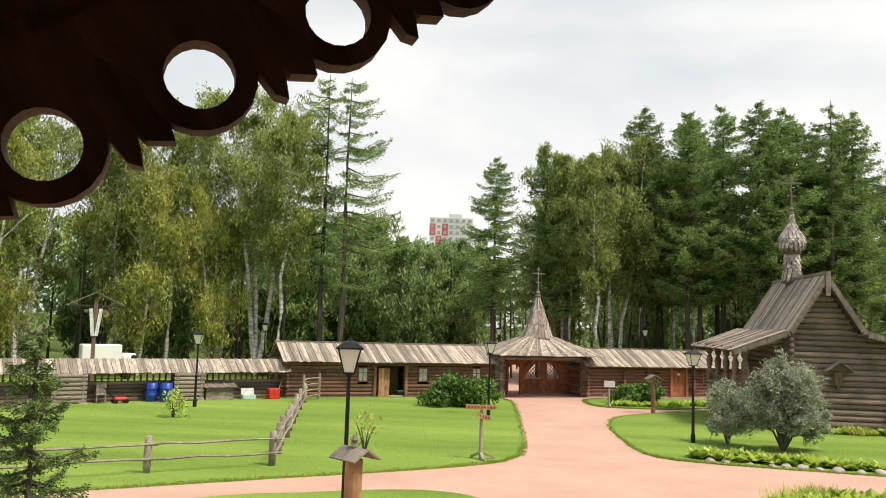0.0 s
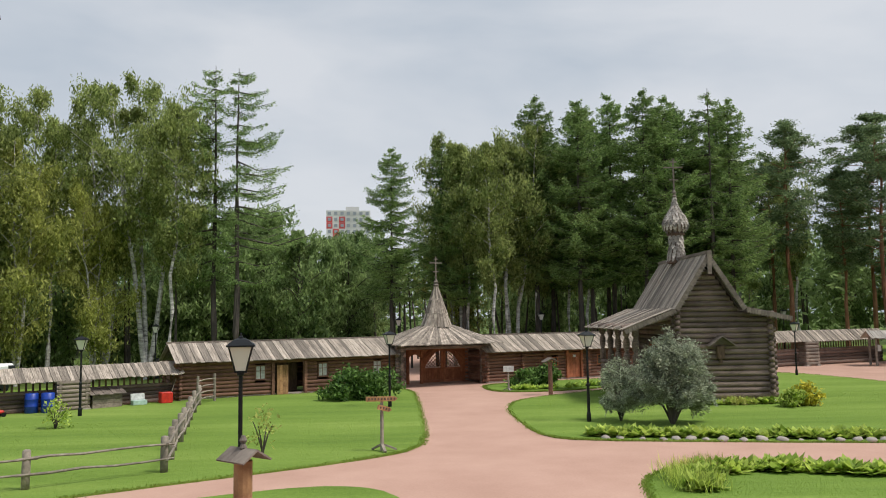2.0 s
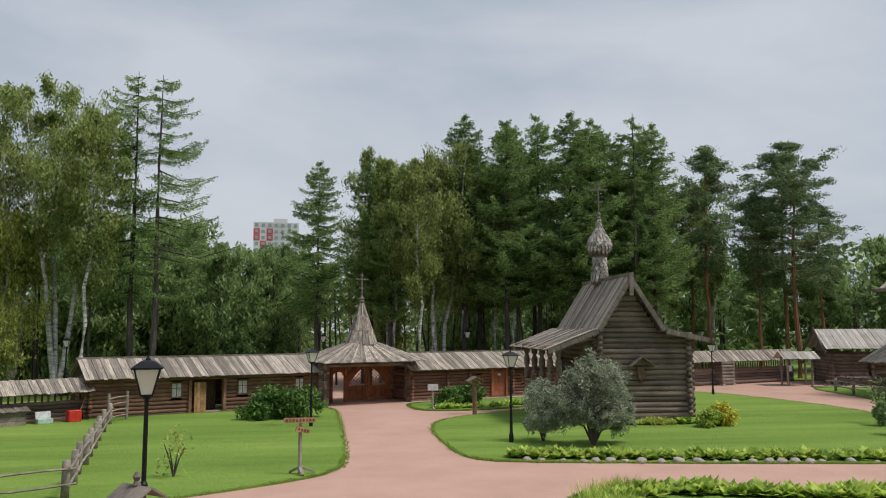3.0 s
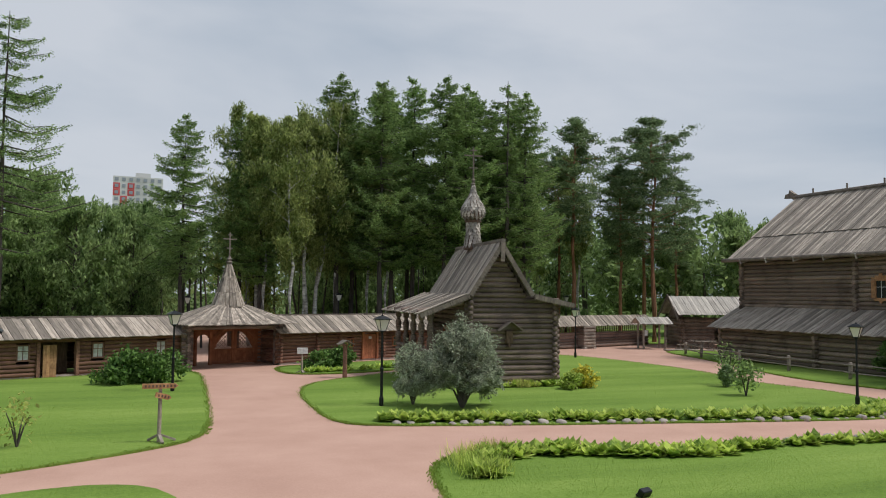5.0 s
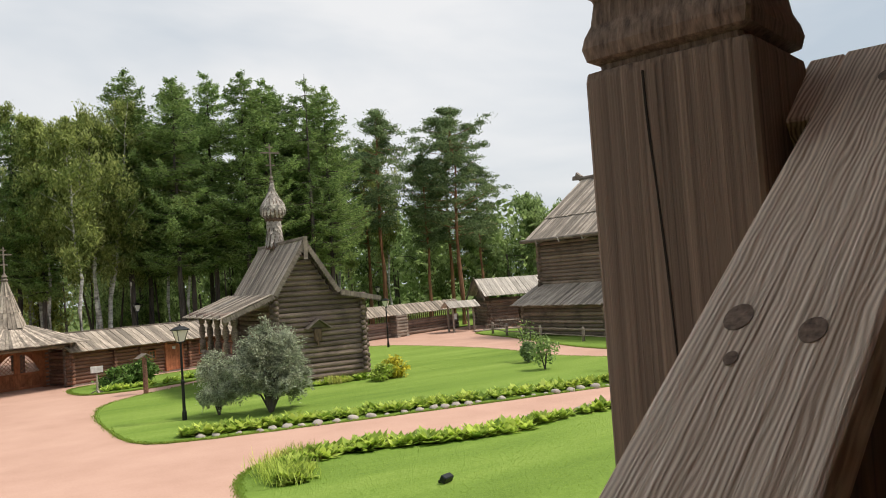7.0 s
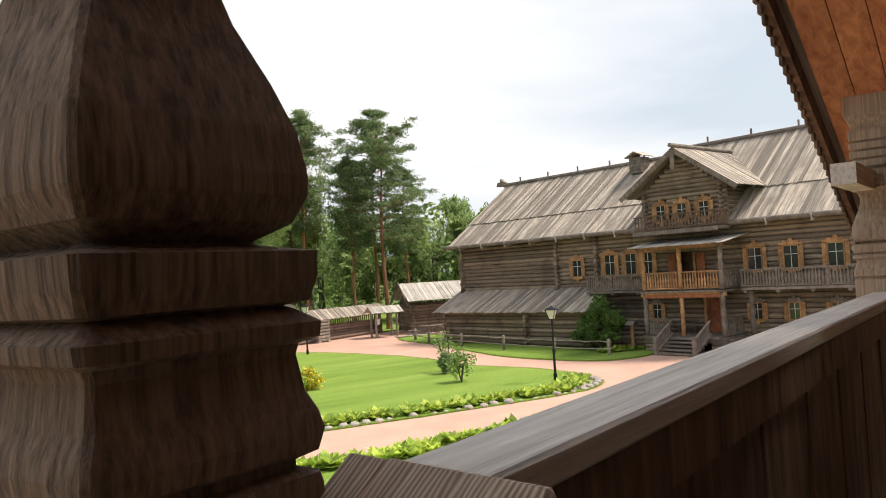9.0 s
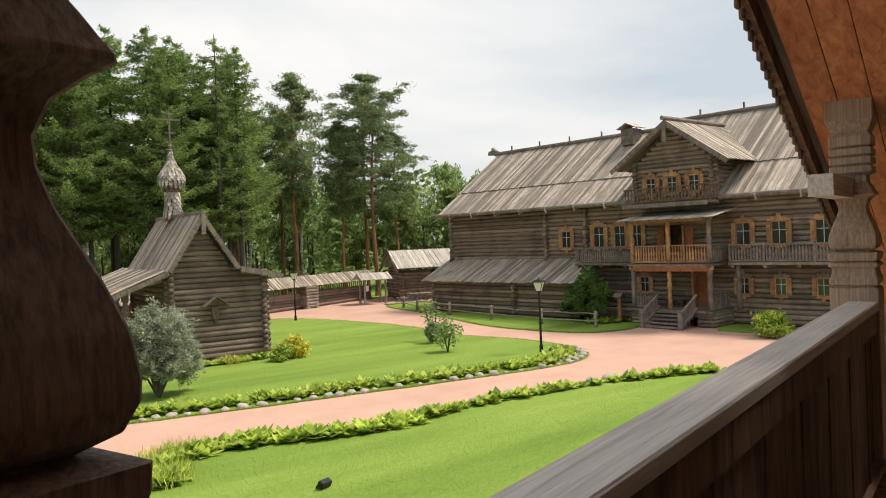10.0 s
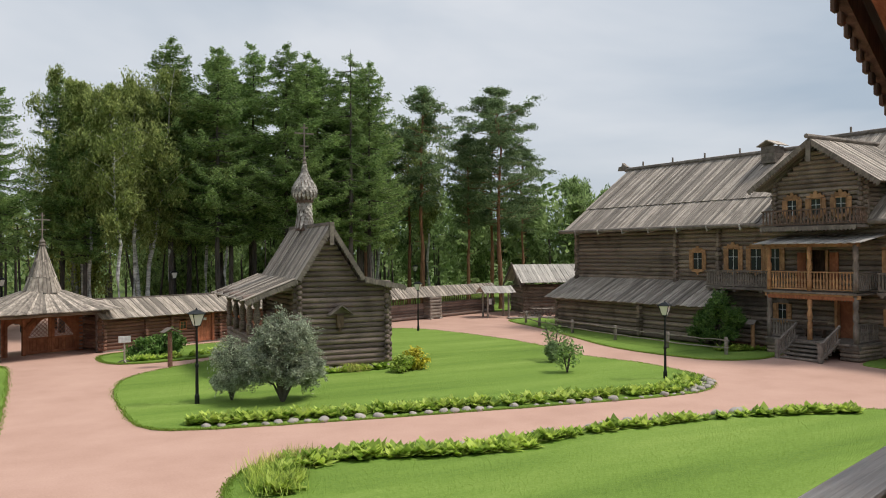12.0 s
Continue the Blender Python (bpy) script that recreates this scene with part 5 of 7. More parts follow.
birch_tall = broadleaf("birch_tree", 23.6, 0.34, 4.1, BIRCH_BARK, BIRCH_LEAF, "tall birch with white forked stems and a drooping green crown", 30000, 0.12, 0.5, 3, 0.07)
grove(birch_tall, [(-15.2, 62, 1.0, 0), (-19.5, 66, 0.98, 130), (9.0, 67, 0.82, 60), (12.5, 64, 0.84, 200), (-27, 64, 1.0, 250), (-33, 60, 0.95, 20), (38.5, 82, 0.9, 300)])
birch_slim = broadleaf("birch_tree", 19.5, 0.4, 2.4, BIRCH_BARK, BIRCH_LEAF, "slim birch with a pale stem and thin hanging crown", 12000, 0.125, 0.5, 1, 0.05)
grove(birch_slim, [(-13.2, 60, 1.02, 0), (10.6, 60, 0.9, 90), (11.6, 62.5, 0.95, 10), (-24.5, 58, 0.9, 200), (-30, 55, 0.95, 140), (17.5, 66, 0.95, 45), (-38, 52, 1.0, 60), (42, 75, 0.95, 80), (-21.5, 60, 0.95, 33), (9.0, 63.5, 0.88, 70), (-36, 46, 0.9, 10), (14.3, 63.9, 0.82, 25), (18.8, 64.3, 0.85, 100)])
birch_gold = broadleaf("birch_tree", 17.0, 0.16, 3.2, BIRCH_BARK, YELLOW_LEAF, "birch with yellowing hanging leaves", 17000, 0.125, 0.9, 2, 0.04)
grove(birch_gold, [(-22.5, 57.5, 1.0, 0), (-18.5, 60.5, 0.82, 80), (8.4, 70, 0.95, 140), (-29.5, 51, 0.9, 190)])
larch = conifer("larch_tree", 21.9, 0.33, 4.4, BARK, LARCH_LEAF, "tall larch with layered soft green boughs", 40000, 0.105, -0.08, 40, 0.2, taper=0.62, flat=0.22, lift=0.06, fuzz=0.08)
grove(larch, [(14.5, 64, 1.0, 0), (17.5, 62, 0.96, 60), (21.0, 65, 0.98, 130), (24.5, 62, 0.98, 200), (28.0, 64.5, 0.98, 260), (31.0, 67, 0.98, 310), (19.3, 69, 0.99, 20), (26.2, 69, 1.0, 170), (30.0, 71, 0.92, 100), (2.9, 63, 0.78, 40), (7.2, 66.5, 0.84, 230), (16.0, 72, 0.98, 80), (22.8, 73, 1.0, 290), (33.0, 74, 0.9, 30), (16.2, 66.5, 0.93, 210), (22.6, 61.5, 0.95, 15), (26.4, 65, 0.97, 120), (29.6, 61.8, 0.93, 330), (19.0, 64.5, 0.92, 275), (30.4, 66, 0.88, 70), (8.6, 64, 0.74, 140)])
larch_thin = conifer("larch_tree", 23.3, 0.3, 4.2, BARK, LARCH_LEAF, "sparse larch with long bare lower boughs", 22000, 0.09, -0.06, 26, 0.25, one_side=0.45, taper=0.6, flat=0.2, lift=0.07, fuzz=0.07)
grove(larch_thin, [(-8.6, 61.5, 1.0, 0), (-10.4, 62, 0.97, 160), (27.5, 60.5, 0.9, 80)])
pine_tree = pine("pine_tree", 22.3, "tall pine with an orange bare trunk and dense dark crown", 36000, 4.3, 0.38, 58)
grove(pine_tree, [(46.3, 68.5, 0.99, 100), (36.0, 78, 0.85, 60), (49.5, 75, 0.93, 20)])
pine_slim = pine("pine_tree", 21.6, "slender pine with a long orange trunk and open crown", 22000, 3.2, 0.44, 48)
grove(pine_slim, [(38.6, 70, 1.0, 0), (52.5, 73.5, 0.8, 300), (41.5, 79, 0.9, 250), (44.5, 71.5, 0.8, 190)])
maple = broadleaf("maple_tree", 12.5, 0.12, 4.0, BARK, WOOD_LEAF, "dense dark green broad-leaved tree", 11000, 0.18, 0.1, 1, 0.03)
spots = []
for x, y, k in ((-14, 72, 1.0), (-9, 76, 1.05), (-5, 70, 0.86), (-2, 77, 0.94), (-0.8, 72, 0.85), (-6.5, 83, 1.0), (0, 86, 0.98), (-1, 93, 1.0), (-12, 88, 1.2), (-18, 80, 1.05), (18, 92, 1.1), (-25, 74, 1.0),
                (-32, 68, 1.0), (-38, 62, 1.0), (18, 79, 1.1), (35, 88, 1.1), (52, 84, 1.0), (57, 80, 0.95), (61, 74, 0.95), (48, 92, 1.05), (66, 82, 1.1), (-44, 54, 1.0), (28, 84, 1.1), (20, 86, 1.1), (42, 98, 1.1), (71, 70, 1.0), (76, 62, 1.0)):
    spots.append((x, y, k, random.uniform(0, 360)))
grove(maple, spots)
thicket = broadleaf("young_maple", 6.0, 0.05, 2.4, BARK, WOOD_LEAF, "low dark green undergrowth tree", 3500, 0.2, 0.1, 2, 0.05)
spots = []
for i in range(34):
    x = -42 + i * 2.8 + random.uniform(-1, 1)
    y = (57 + max(0, x) * 0.42 + min(0, x + 8) * 0.45) + random.uniform(13, 26)
    if not (1.0 < x < 14.0 or 31.0 < x < 56.0):
        spots.append((x, y, random.uniform(0.7, 1.25), random.uniform(0, 360)))
grove(thicket, spots)

# closed woods behind: trunks and a mass of leaves
pts, sizes = [], []
bm = bmesh.new()
for i in range(230):
    a = rng.uniform(-1.05, 1.25)
    d = rng.uniform(88, 135)
    x, y = d * math.sin(a), 6 + d * math.cos(a)
    gap = math.exp(-((x + 4) / 9) ** 2)
    h = rng.uniform(13, 17) * (1 - 0.19 * gap) * (0.8 if x > 38 else 1.0)
    r = rng.uniform(2.0, 3.4)
    m = 420
    zz = rng.beta(1.5, 1.1, m)
    rad = r * np.sqrt(np.clip(1 - zz ** 3, 0.02, 1)) * rng.uniform(0.55, 1.1, m)
    ph = rng.uniform(0, 6.28, m)
    lump = 1 + 0.3 * np.sin(3 * ph + zz * 9 + i)
    pts.append(np.stack([x + rad * lump * np.cos(ph), y + rad * lump * np.sin(ph), 0.5 + zz * h], 1))
    if i % 2:
        rod(bm, (x, y, -0.05), (x + rng.normal(0, 0.3), y, h * 0.55), 0.22, 0.12, 5)
tagged(part("far_trunks", bm, BARK, None), "dark trunks deep in the woods", "woods", kind="stuff")
pts = np.concatenate(pts)
u, s = scatter_blades(pts, 0.42, 0.7)
tagged(new("far_woods", quads("far_woods", pts, u, s, WOOD_LEAF)), "closed green woods behind the yard", "woods", kind="stuff")
bm = bmesh.new()
for i in range(110):
    x = rng.uniform(-45, 50)
    y = 62 + max(0, x) * 0.35 + min(0, x + 8) * 0.4 + rng.uniform(3, 28)
    rod(bm, (x, y, -0.05), (x + rng.normal(0, 0.4), y + rng.normal(0, 0.4), rng.uniform(6, 9.5)), rng.uniform(0.08, 0.2), 0.06, 6)
tagged(part("wood_trunks", bm, BARK, None), "slim dark trunks between the trees", "woods", kind="stuff")
# ---- the stair porch that the walk climbs: local x along the landing, y outwards ----
PX, PY = 4.13, 3.172
porch = thing("stair_porch", turn_to(PX, PY, 0.956, 0.292), "dark timber stair porch with carved posts, sloping handrails and boarded parapet", "porch")
LAND = 3.88
RISE, RUN = 0.168, 0.285
W = 0.27
SL = RISE / RUN


def carved_pillar(parent, x, label, material):
    """Squared post with rings and a pear-shaped waist, as high as the roof."""
    half = W / 2
    rows = [(1.0, 2.0), (1.0, 4.922), (0.98, 4.936), (0.85, 4.942), (0.85, 4.95), (0.98, 4.958), (1.02, 4.98), (0.99, 5.0), (0.92, 5.022), (0.88, 5.06), (0.9, 5.072), (1.02, 5.078), (1.03, 5.095), (0.9, 5.108), (0.83, 5.113),
            (0.97, 5.117), (1.02, 5.14), (1.03, 5.17), (0.72, 5.178), (0.67, 5.182), (0.9, 5.2), (0.99, 5.228), (1.0, 5.25), (0.95, 5.298), (0.82, 5.351), (0.63, 5.415), (0.55, 5.456), (0.54, 5.484),
            (0.63, 5.518), (0.83, 5.542), (0.95, 5.552), (0.94, 5.562), (0.88, 5.576), (0.79, 5.6), (0.62, 5.64), (0.6, 5.68), (0.86, 5.7), (0.86, 5.74), (0.72, 5.75), (0.86, 5.76), (0.86, 5.8), (0.72, 5.81), (0.86, 5.82), (0.86, 5.86),
            (0.72, 5.87), (0.86, 5.88), (0.86, 5.94), (0.74, 5.97), (1.0, 6.05), (1.0, 7.3)]
    rows = [(r * half, z) for r, z in rows]
    bm = bmesh.new()
    rings = []
    for r, z in rows:
        rings.append([bm.verts.new((x + half + sx * r, half + 0.01 + sy * (r + 0.01), z)) for sx, sy in ((-1, -1), (1, -1), (1, 1), (-1, 1))])
    for a, b in zip(rings, rings[1:]):
        for i in range(4):
            bm.faces.new((a[i], a[(i + 1) % 4], b[(i + 1) % 4], b[i]))
    bm.faces.new(rings[-1])
    bm.faces.new(rings[0][::-1])
    edges = [e for e in bm.edges if abs(e.verts[0].co.z - e.verts[1].co.z) > 1e-4]
    bmesh.ops.bevel(bm, geom=edges, offset=0.006, segments=1, affect="EDGES")
    return part("carved_post", bm, material, parent, label)


carved_pillar(porch, 0.0, "dark carved post with rings and a pear-shaped waist", POST_WOOD)
# far post: the stronger light on it is put into its paler colour
carved_pillar(porch, 5.62, "grey-brown carved post with rings", LIT_POST)
# drying crack in the post: no groove, a near-black strip paints its shade
CRACK_SHADE = plain("crack_shade", (0.02, 0.014, 0.01), 0.9)
bm = bmesh.new()
slab(bm, [(0.178, 4.919), (0.182, 4.919), (0.181, 4.86), (0.178, 4.80), (0.172, 4.72), (0.166, 4.60), (0.158, 4.42), (0.156, 4.42), (0.162, 4.60), (0.169, 4.72), (0.174, 4.80), (0.177, 4.86)], 0.004)
part("crack", bm, CRACK_SHADE, porch, "drying crack in the post, its shaded gap drawn as a dark strip", m=Matrix.Translation((0.0025, 0, 0)) @ Matrix.Rotation(math.pi / 2, 4, "Z"))
# sloping handrail plank of the lower flight, and its mirror beyond the landing
TOPZ = 4.745
bm = bmesh.new()
box(bm, (-0.72, 0, -0.03), (1.44, 0.2074, 0.06), None, 0.005)
box(bm, (-0.115, 0.1345, -0.031), (0.226, 0.062, 0.058), None, 0.004)
DIP = 0.621
TILT = Matrix.Translation((0.289, -0.263, 4.943)) @ Matrix.Rotation(-0.0986, 4, "Z") @ Matrix.Rotation(-DIP, 4, "Y") @ Matrix.Rotation(0.029, 4, "X") @ Matrix.Translation((0, 0.1037, 0))
part("handrail", bm, RAIL_WOOD, porch, "grey-brown sloping handrail plank with strong grain", m=TILT)
for cx, cy, rr in ((-0.13, 0.012, 0.012), (-0.72, 0.05, 0.017), (-0.74, -0.04, 0.015), (-0.79, 0.035, 0.008)):
    bm = bmesh.new()
    made = bmesh.ops.create_cone(bm, cap_ends=True, segments=14, radius1=rr, radius2=rr, depth=0.004)["verts"]
    bmesh.ops.transform(bm, matrix=Matrix.Translation((cx, cy, -0.0005)) @ Matrix.Diagonal((1.4, 1, 1, 1)), verts=made)
    part("knot", bm, POST_WOOD, porch, "dark knot in the plank", m=TILT)
for i in range(7):
    bm = bmesh.new()
    x = -1.1 + i * 0.2
    top = 4.865 + (x - 0.289) * 0.715
    low = top - 1.0
    v = [(x, -0.05, low), (x + 0.195, -0.05, low + 0.195 * 0.715), (x + 0.195, -0.05, top + 0.195 * 0.715), (x, -0.05, top)]
    lo = [bm.verts.new(p) for p in v]
    hi = [bm.verts.new((p[0], p[1] - 0.035 - 0.006 * (i % 2), p[2])) for p in v]
    bm.faces.new(lo), bm.faces.new(hi[::-1])
    for k in range(4):
        bm.faces.new((lo[k], hi[k], hi[(k + 1) % 4], lo[(k + 1) % 4]))
    part("parapet_board", bm, PORCH_DARK, porch)
# level handrail of the landing
bm = bmesh.new()
box(bm, (0, 0, 0), (5.36, 0.19, 0.06), None, 0.008)
part("handrail", bm, GREY_RAIL, porch, "weathered grey level handrail", m=pose(2.95, 0.095, 4.82))
bm = bmesh.new()
beam(bm, (W, 0.075, 4.72), (5.63, 0.075, 4.72), 0.12, 0.135)
part("rail_beam", bm, PORCH_DARK, porch)
for i in range(17):
    bm = bmesh.new()
    box(bm, (0.43 + i * 0.32, 0.075 + 0.006 * (i % 2), 4.2), (0.312, 0.04, 0.98), None, 0.004)
    part("parapet_board", bm, PORCH_DARK, porch)
# treads of the lower flight
for k in range(12):
    bm = bmesh.new()
    box(bm, (-0.1 - (k + 0.5) * RUN, -0.72, LAND - (k + 1) * RISE - 0.025), (RUN + 0.03, 1.9, 0.05), None, 0.006)
    box(bm, (-0.1 - k * RUN - 0.02, -0.72, LAND - (k + 0.5) * RISE - 0.03), (0.025, 1.9, RISE))
    part("tread", bm, PORCH_DARK, porch, "worn plank tread")
for i in range(8):
    bm = bmesh.new()
    box(bm, (2.75, -1.55 + i * 0.2, LAND - 0.03), (5.7, 0.194, 0.06), None, 0.004)
    part("landing_board", bm, PORCH_DARK, porch)
bm = bmesh.new()
for x in (0.0, 2.7, 5.4):
    for y in (-1.5, 0.1):
        box(bm, (x + 0.13, y, LAND / 2 - 0.03), (0.24, 0.24, LAND - 0.06))
part("support_post", bm, POST_WOOD, porch)
# carved valance along the lower flight's roof
VZ0 = 4.436
bm = bmesh.new()
m_val = pose(-2.34 + 0.094, 0.243, VZ0 + 0.042, 0, 0, 4) @ Matrix.Rotation(-math.atan(0.62), 4, "Y")
PITCH = 0.196


def valance(n0, n1, thick):
    """Board with a lace edge: holed discs with two leaf teeth between them, sawn through."""
    bm = bmesh.new()
    r_in, r_out = 0.043, 0.07
    top = 0.62
    for n in range(n0, n1):
        cx, cz = n * PITCH, 0.06
        steps = 20
        ring_in = [(cx + r_in * math.cos(2 * math.pi * k / steps), cz + r_in * math.sin(2 * math.pi * k / steps)) for k in range(steps)]
        edge = []
        for k in range(steps):
            a = 2 * math.pi * k / steps
            c, s = math.cos(a), math.sin(a)
            if s < 0.35:
                edge.append((cx + r_out * c, cz + r_out * s))
            else:
                half = PITCH / 2
                t = min(half / max(abs(c), 1e-6), (0.14) / s)
                edge.append((cx + t * c, cz + t * s))
        for ys, flip in ((0.0, False), (thick, True)):
            a_ = [bm.verts.new((x, ys, z)) for x, z in ring_in]
            b_ = [bm.verts.new((x, ys, z)) for x, z in edge]
            for k in range(steps):
                f = (a_[k], a_[(k + 1) % steps], b_[(k + 1) % steps], b_[k])
                bm.faces.new(f if flip else f[::-1])
        for line, flip in ((ring_in, True), (edge, False)):
            a_ = [bm.verts.new((x, 0.0, z)) for x, z in line]
            b_ = [bm.verts.new((x, thick, z)) for x, z in line]
            for k in range(steps):
                f = (a_[k], a_[(k + 1) % steps], b_[(k + 1) % steps], b_[k])
                bm.faces.new(f[::-1] if flip else f)
        # the web between two discs with its two pointed leaves
        w0, w1 = cx + r_out * 0.9, cx + PITCH - r_out * 0.9
        gap = w1 - w0
        web = [(w0, cz + 0.15), (w0, cz - 0.0), (w0 + gap * 0.05, cz - 0.03), (w0 + gap * 0.12, cz - 0.06), (w0 + gap * 0.3, cz - 0.072), (w0 + gap * 0.42, cz - 0.05), (w0 + gap * 0.48, cz - 0.03), (w0 + gap * 0.55, cz - 0.045), (w0 + gap * 0.98, cz - 0.06), (w1 + 0.004, cz - 0.035), (w1, cz + 0.0), (w1, cz + 0.15)]
        low = [bm.verts.new((x, 0.001, z)) for x, z in web]
        high = [bm.verts.new((x, thick - 0.001, z)) for x, z in web]
        bm.faces.new(low), bm.faces.new(high[::-1])
        for k in range(len(web)):
            j = (k + 1) % len(web)
            bm.faces.new((low[j], low[k], high[k], high[j]))
    box(bm, ((n0 + n1) / 2 * PITCH, thick / 2, cz + 0.13 + 0.3), ((n1 - n0) * PITCH + 0.05, thick, 0.62))
    return bm


part("carved_valance", valance(-14, 9, 0.035), PORCH_DARK, porch, "dark sawn valance with a row of round holes and leaf points", m=m_val)
bm.free()
# roofs over both flights and the landing
# flight roof ends short of the landing so skylight reaches handrail and post
for n in range(11):
    bm = bmesh.new()
    beam(bm, (-5.2, -2.1 + n * 0.22, 3.45), (-0.45, -2.1 + n * 0.22, 6.35), 0.212, 0.04)
    part("flight_roof_board", bm, SOFFIT, porch, "red-brown plank of the roof over the lower flight")
for n in range(13):
    bm = bmesh.new()
    y = -2.1 + n * 0.2
    beam(bm, (3.75, y, 7.1), (9.35, y, 4.42), 0.194, 0.045)
    part("soffit_board", bm, SOFFIT, porch, "warm red-brown soffit board")
plank_roof(porch, BOARD, (9.35, 0.55, 4.49), (0, -2.7, 0), (-5.6, 0, 2.68), 14, jag=0.1)
bm = bmesh.new()
for k in range(60):
    t = k / 60
    box(bm, (3.75 + 5.6 * t, 0.53, 7.05 - 2.68 * t - 0.03), (0.05, 0.03, 0.1), None, 0.008)
beam(bm, (3.75, 0.5, 7.1), (9.35, 0.5, 4.42), 0.05, 0.14)
part("verge_board", bm, PORCH_DARK, porch, "dark verge board with a drip of small teeth")
bm = bmesh.new()
beam(bm, (4.9, 0.2, 5.6), (5.75, 0.2, 5.6), 0.14, 0.13)
part("tie_beam", bm, GREY_RAIL, porch)
# out of view: ceiling added to keep the landing side of the post dark
for n in range(11):
    bm = bmesh.new()
    box(bm, (1.8, -2.1 + n * 0.2, 7.2), (3.8, 0.194, 0.05))
    part("ceiling_board", bm, SOFFIT, porch, "unseen plank ceiling added to shade the landing")
# log wall of the house behind the porch
host = thing("host_house", porch.matrix_basis.copy(), "dark log wall of the house behind the porch", "house")
log_wall(host, (-6, -2.0), (10, -2.0), 0.0, 8.0, 0.28, HOUSE_LOG)
# ---- street lamps ----


def lamp_post(high=3.6):
    ob = thing("street_lamp", pose(0, 0, 0), "black iron lamp post with a tapered four-sided lantern", "street lamp", "yard lamps")
    bm = bmesh.new()
    turned(bm, [(0.09, 0.0), (0.09, 0.35), (0.06, 0.42), (0.055, 1.4), (0.075, 1.43), (0.075, 1.5), (0.045, 1.55), (0.04, high - 0.72), (0.07, high - 0.7), (0.07, high - 0.66)], 10)
    part("pole", bm, IRON, ob)
    bm = bmesh.new()
    turned(bm, [(0.10, high - 0.62), (0.215, high - 0.2)], 4, square=True)
    part("lantern_glass", bm, LAMP_GLASS, ob, "milky glass lantern")
    bm = bmesh.new()
    for sx, sy in ((1, 1), (1, -1), (-1, 1), (-1, -1)):
        beam(bm, (sx * 0.1, sy * 0.1, high - 0.64), (sx * 0.22, sy * 0.22, high - 0.19), 0.022, 0.022)
    box(bm, (0, 0, high - 0.64), (0.23, 0.23, 0.03))
    part("lantern_frame", bm, IRON, ob)
    bm = bmesh.new()
    turned(bm, [(0.27, high - 0.2), (0.27, high - 0.17), (0.13, high - 0.07), (0.06, high - 0.045)], 4, square=True)
    turned(bm, [(0.05, high - 0.045), (0.045, high - 0.02), (0.015, high), (0.02, high + 0.02), (0.008, high + 0.05)], 8)
    part("lantern_roof", bm, IRON, ob)
    return ob


lamp = lamp_post()
lamp.matrix_basis = pose(10.3, 32.86, 0.0, 0, 0, 12)
for x, y, z, turn in ((29.45, 28.35, 0, 30), (2.55, 39.6, 0, 20), (-11.2, 38.6, 0, 5), (29.65, 53.1, 0.0, 40), (-0.43, 17.6, 0.0, 8), (3.4, 64, 0.6, 0), (14.6, 63.5, 0.9, 0), (38.5, 71.5, 0.9, 0), (-14, 60, 0.4, 0)):
    other = copy_thing(lamp, pose(x, y, z, 0, 0, turn))
    if y < 20:
        other.scale = (1.0, 1.0, 1.085)
    elif x > 29 and y < 30:
        other.scale = (1.0, 1.0, 0.95)

# ---- rail fences ----


def post_fence(spots, label, high=1.0, rails=(0.42, 0.82)):
    ob = thing("rail_fence", pose(spots[0][0], spots[0][1], 0), label, "fence")
    x0, y0 = spots[0]
    bm = bmesh.new()
    turned(bm, [(0.1, 0), (0.105, high * 0.5), (0.1, high), (0.07, high + 0.03)], 8)
    post = link_mesh("fence_post", bm, FENCE_WOOD, True)
    for x, y in spots:
        part("fence_post", post, FENCE_WOOD, ob, m=pose(x - x0, y - y0, 0, random.uniform(-2, 2), random.uniform(-2, 2), random.uniform(0, 360)))
    for (xa, ya), (xb, yb) in zip(spots, spots[1:]):
        for z in rails:
            p, q = Vector((xa - x0, ya - y0, z)), Vector((xb - x0, yb - y0, z))
            side = (q - p).cross(Z).normalized() * 0.1
            ext = (q - p).normalized() * 0.25
            bm = bmesh.new()
            pts = [p - ext + side + (q - p + 2 * ext) * t + Vector((0, 0, random.uniform(-0.03, 0.03))) for t in np.linspace(0, 1, 6)]
            limb(bm, pts, 0.04, 0.03, 6)
            part("rail", bm, FENCE_WOOD, ob)
    return ob


post_fence([(-14.5, 17.5), (-10.6, 20.3), (-6.67, 22.9), (-3.77, 24.7)], "grey pole fence with two bent rails")
post_fence([(-3.77, 24.75), (-4.1, 26.7), (-4.45, 28.4), (-4.7, 30.2), (-5.05, 32), (-5.4, 34), (-5.8, 36.2), (-6.3, 39), (-6.8, 42.1)], "grey pole fence running up to the workshop", 1.0)
post_fence([(39.7, 54.2), (38.8, 51.1), (37.95, 46.0), (37.55, 41.1), (37.4, 36.4), (37.95, 32.6)], "grey pole fence before the mansion", 0.95)
hurdle = thing("hurdle_gate", turn_to(-6.9, 42.2, 0.2, 0.98), "grey pole hurdle gate by the workshop", "gate")
for z in (0.3, 0.6, 0.9, 1.2):
    bm = bmesh.new()
    limb(bm, [(0, 0, z), (1.0, 0, z + 0.03), (2.0, 0, z)], 0.035, 0.03, 6)
    part("rail", bm, FENCE_WOOD, hurdle)
for x in (0.0, 2.0):
    bm = bmesh.new()
    rod(bm, (x, 0, 0), (x, 0, 1.45), 0.08, 0.07, 8)
    part("post", bm, FENCE_WOOD, hurdle)

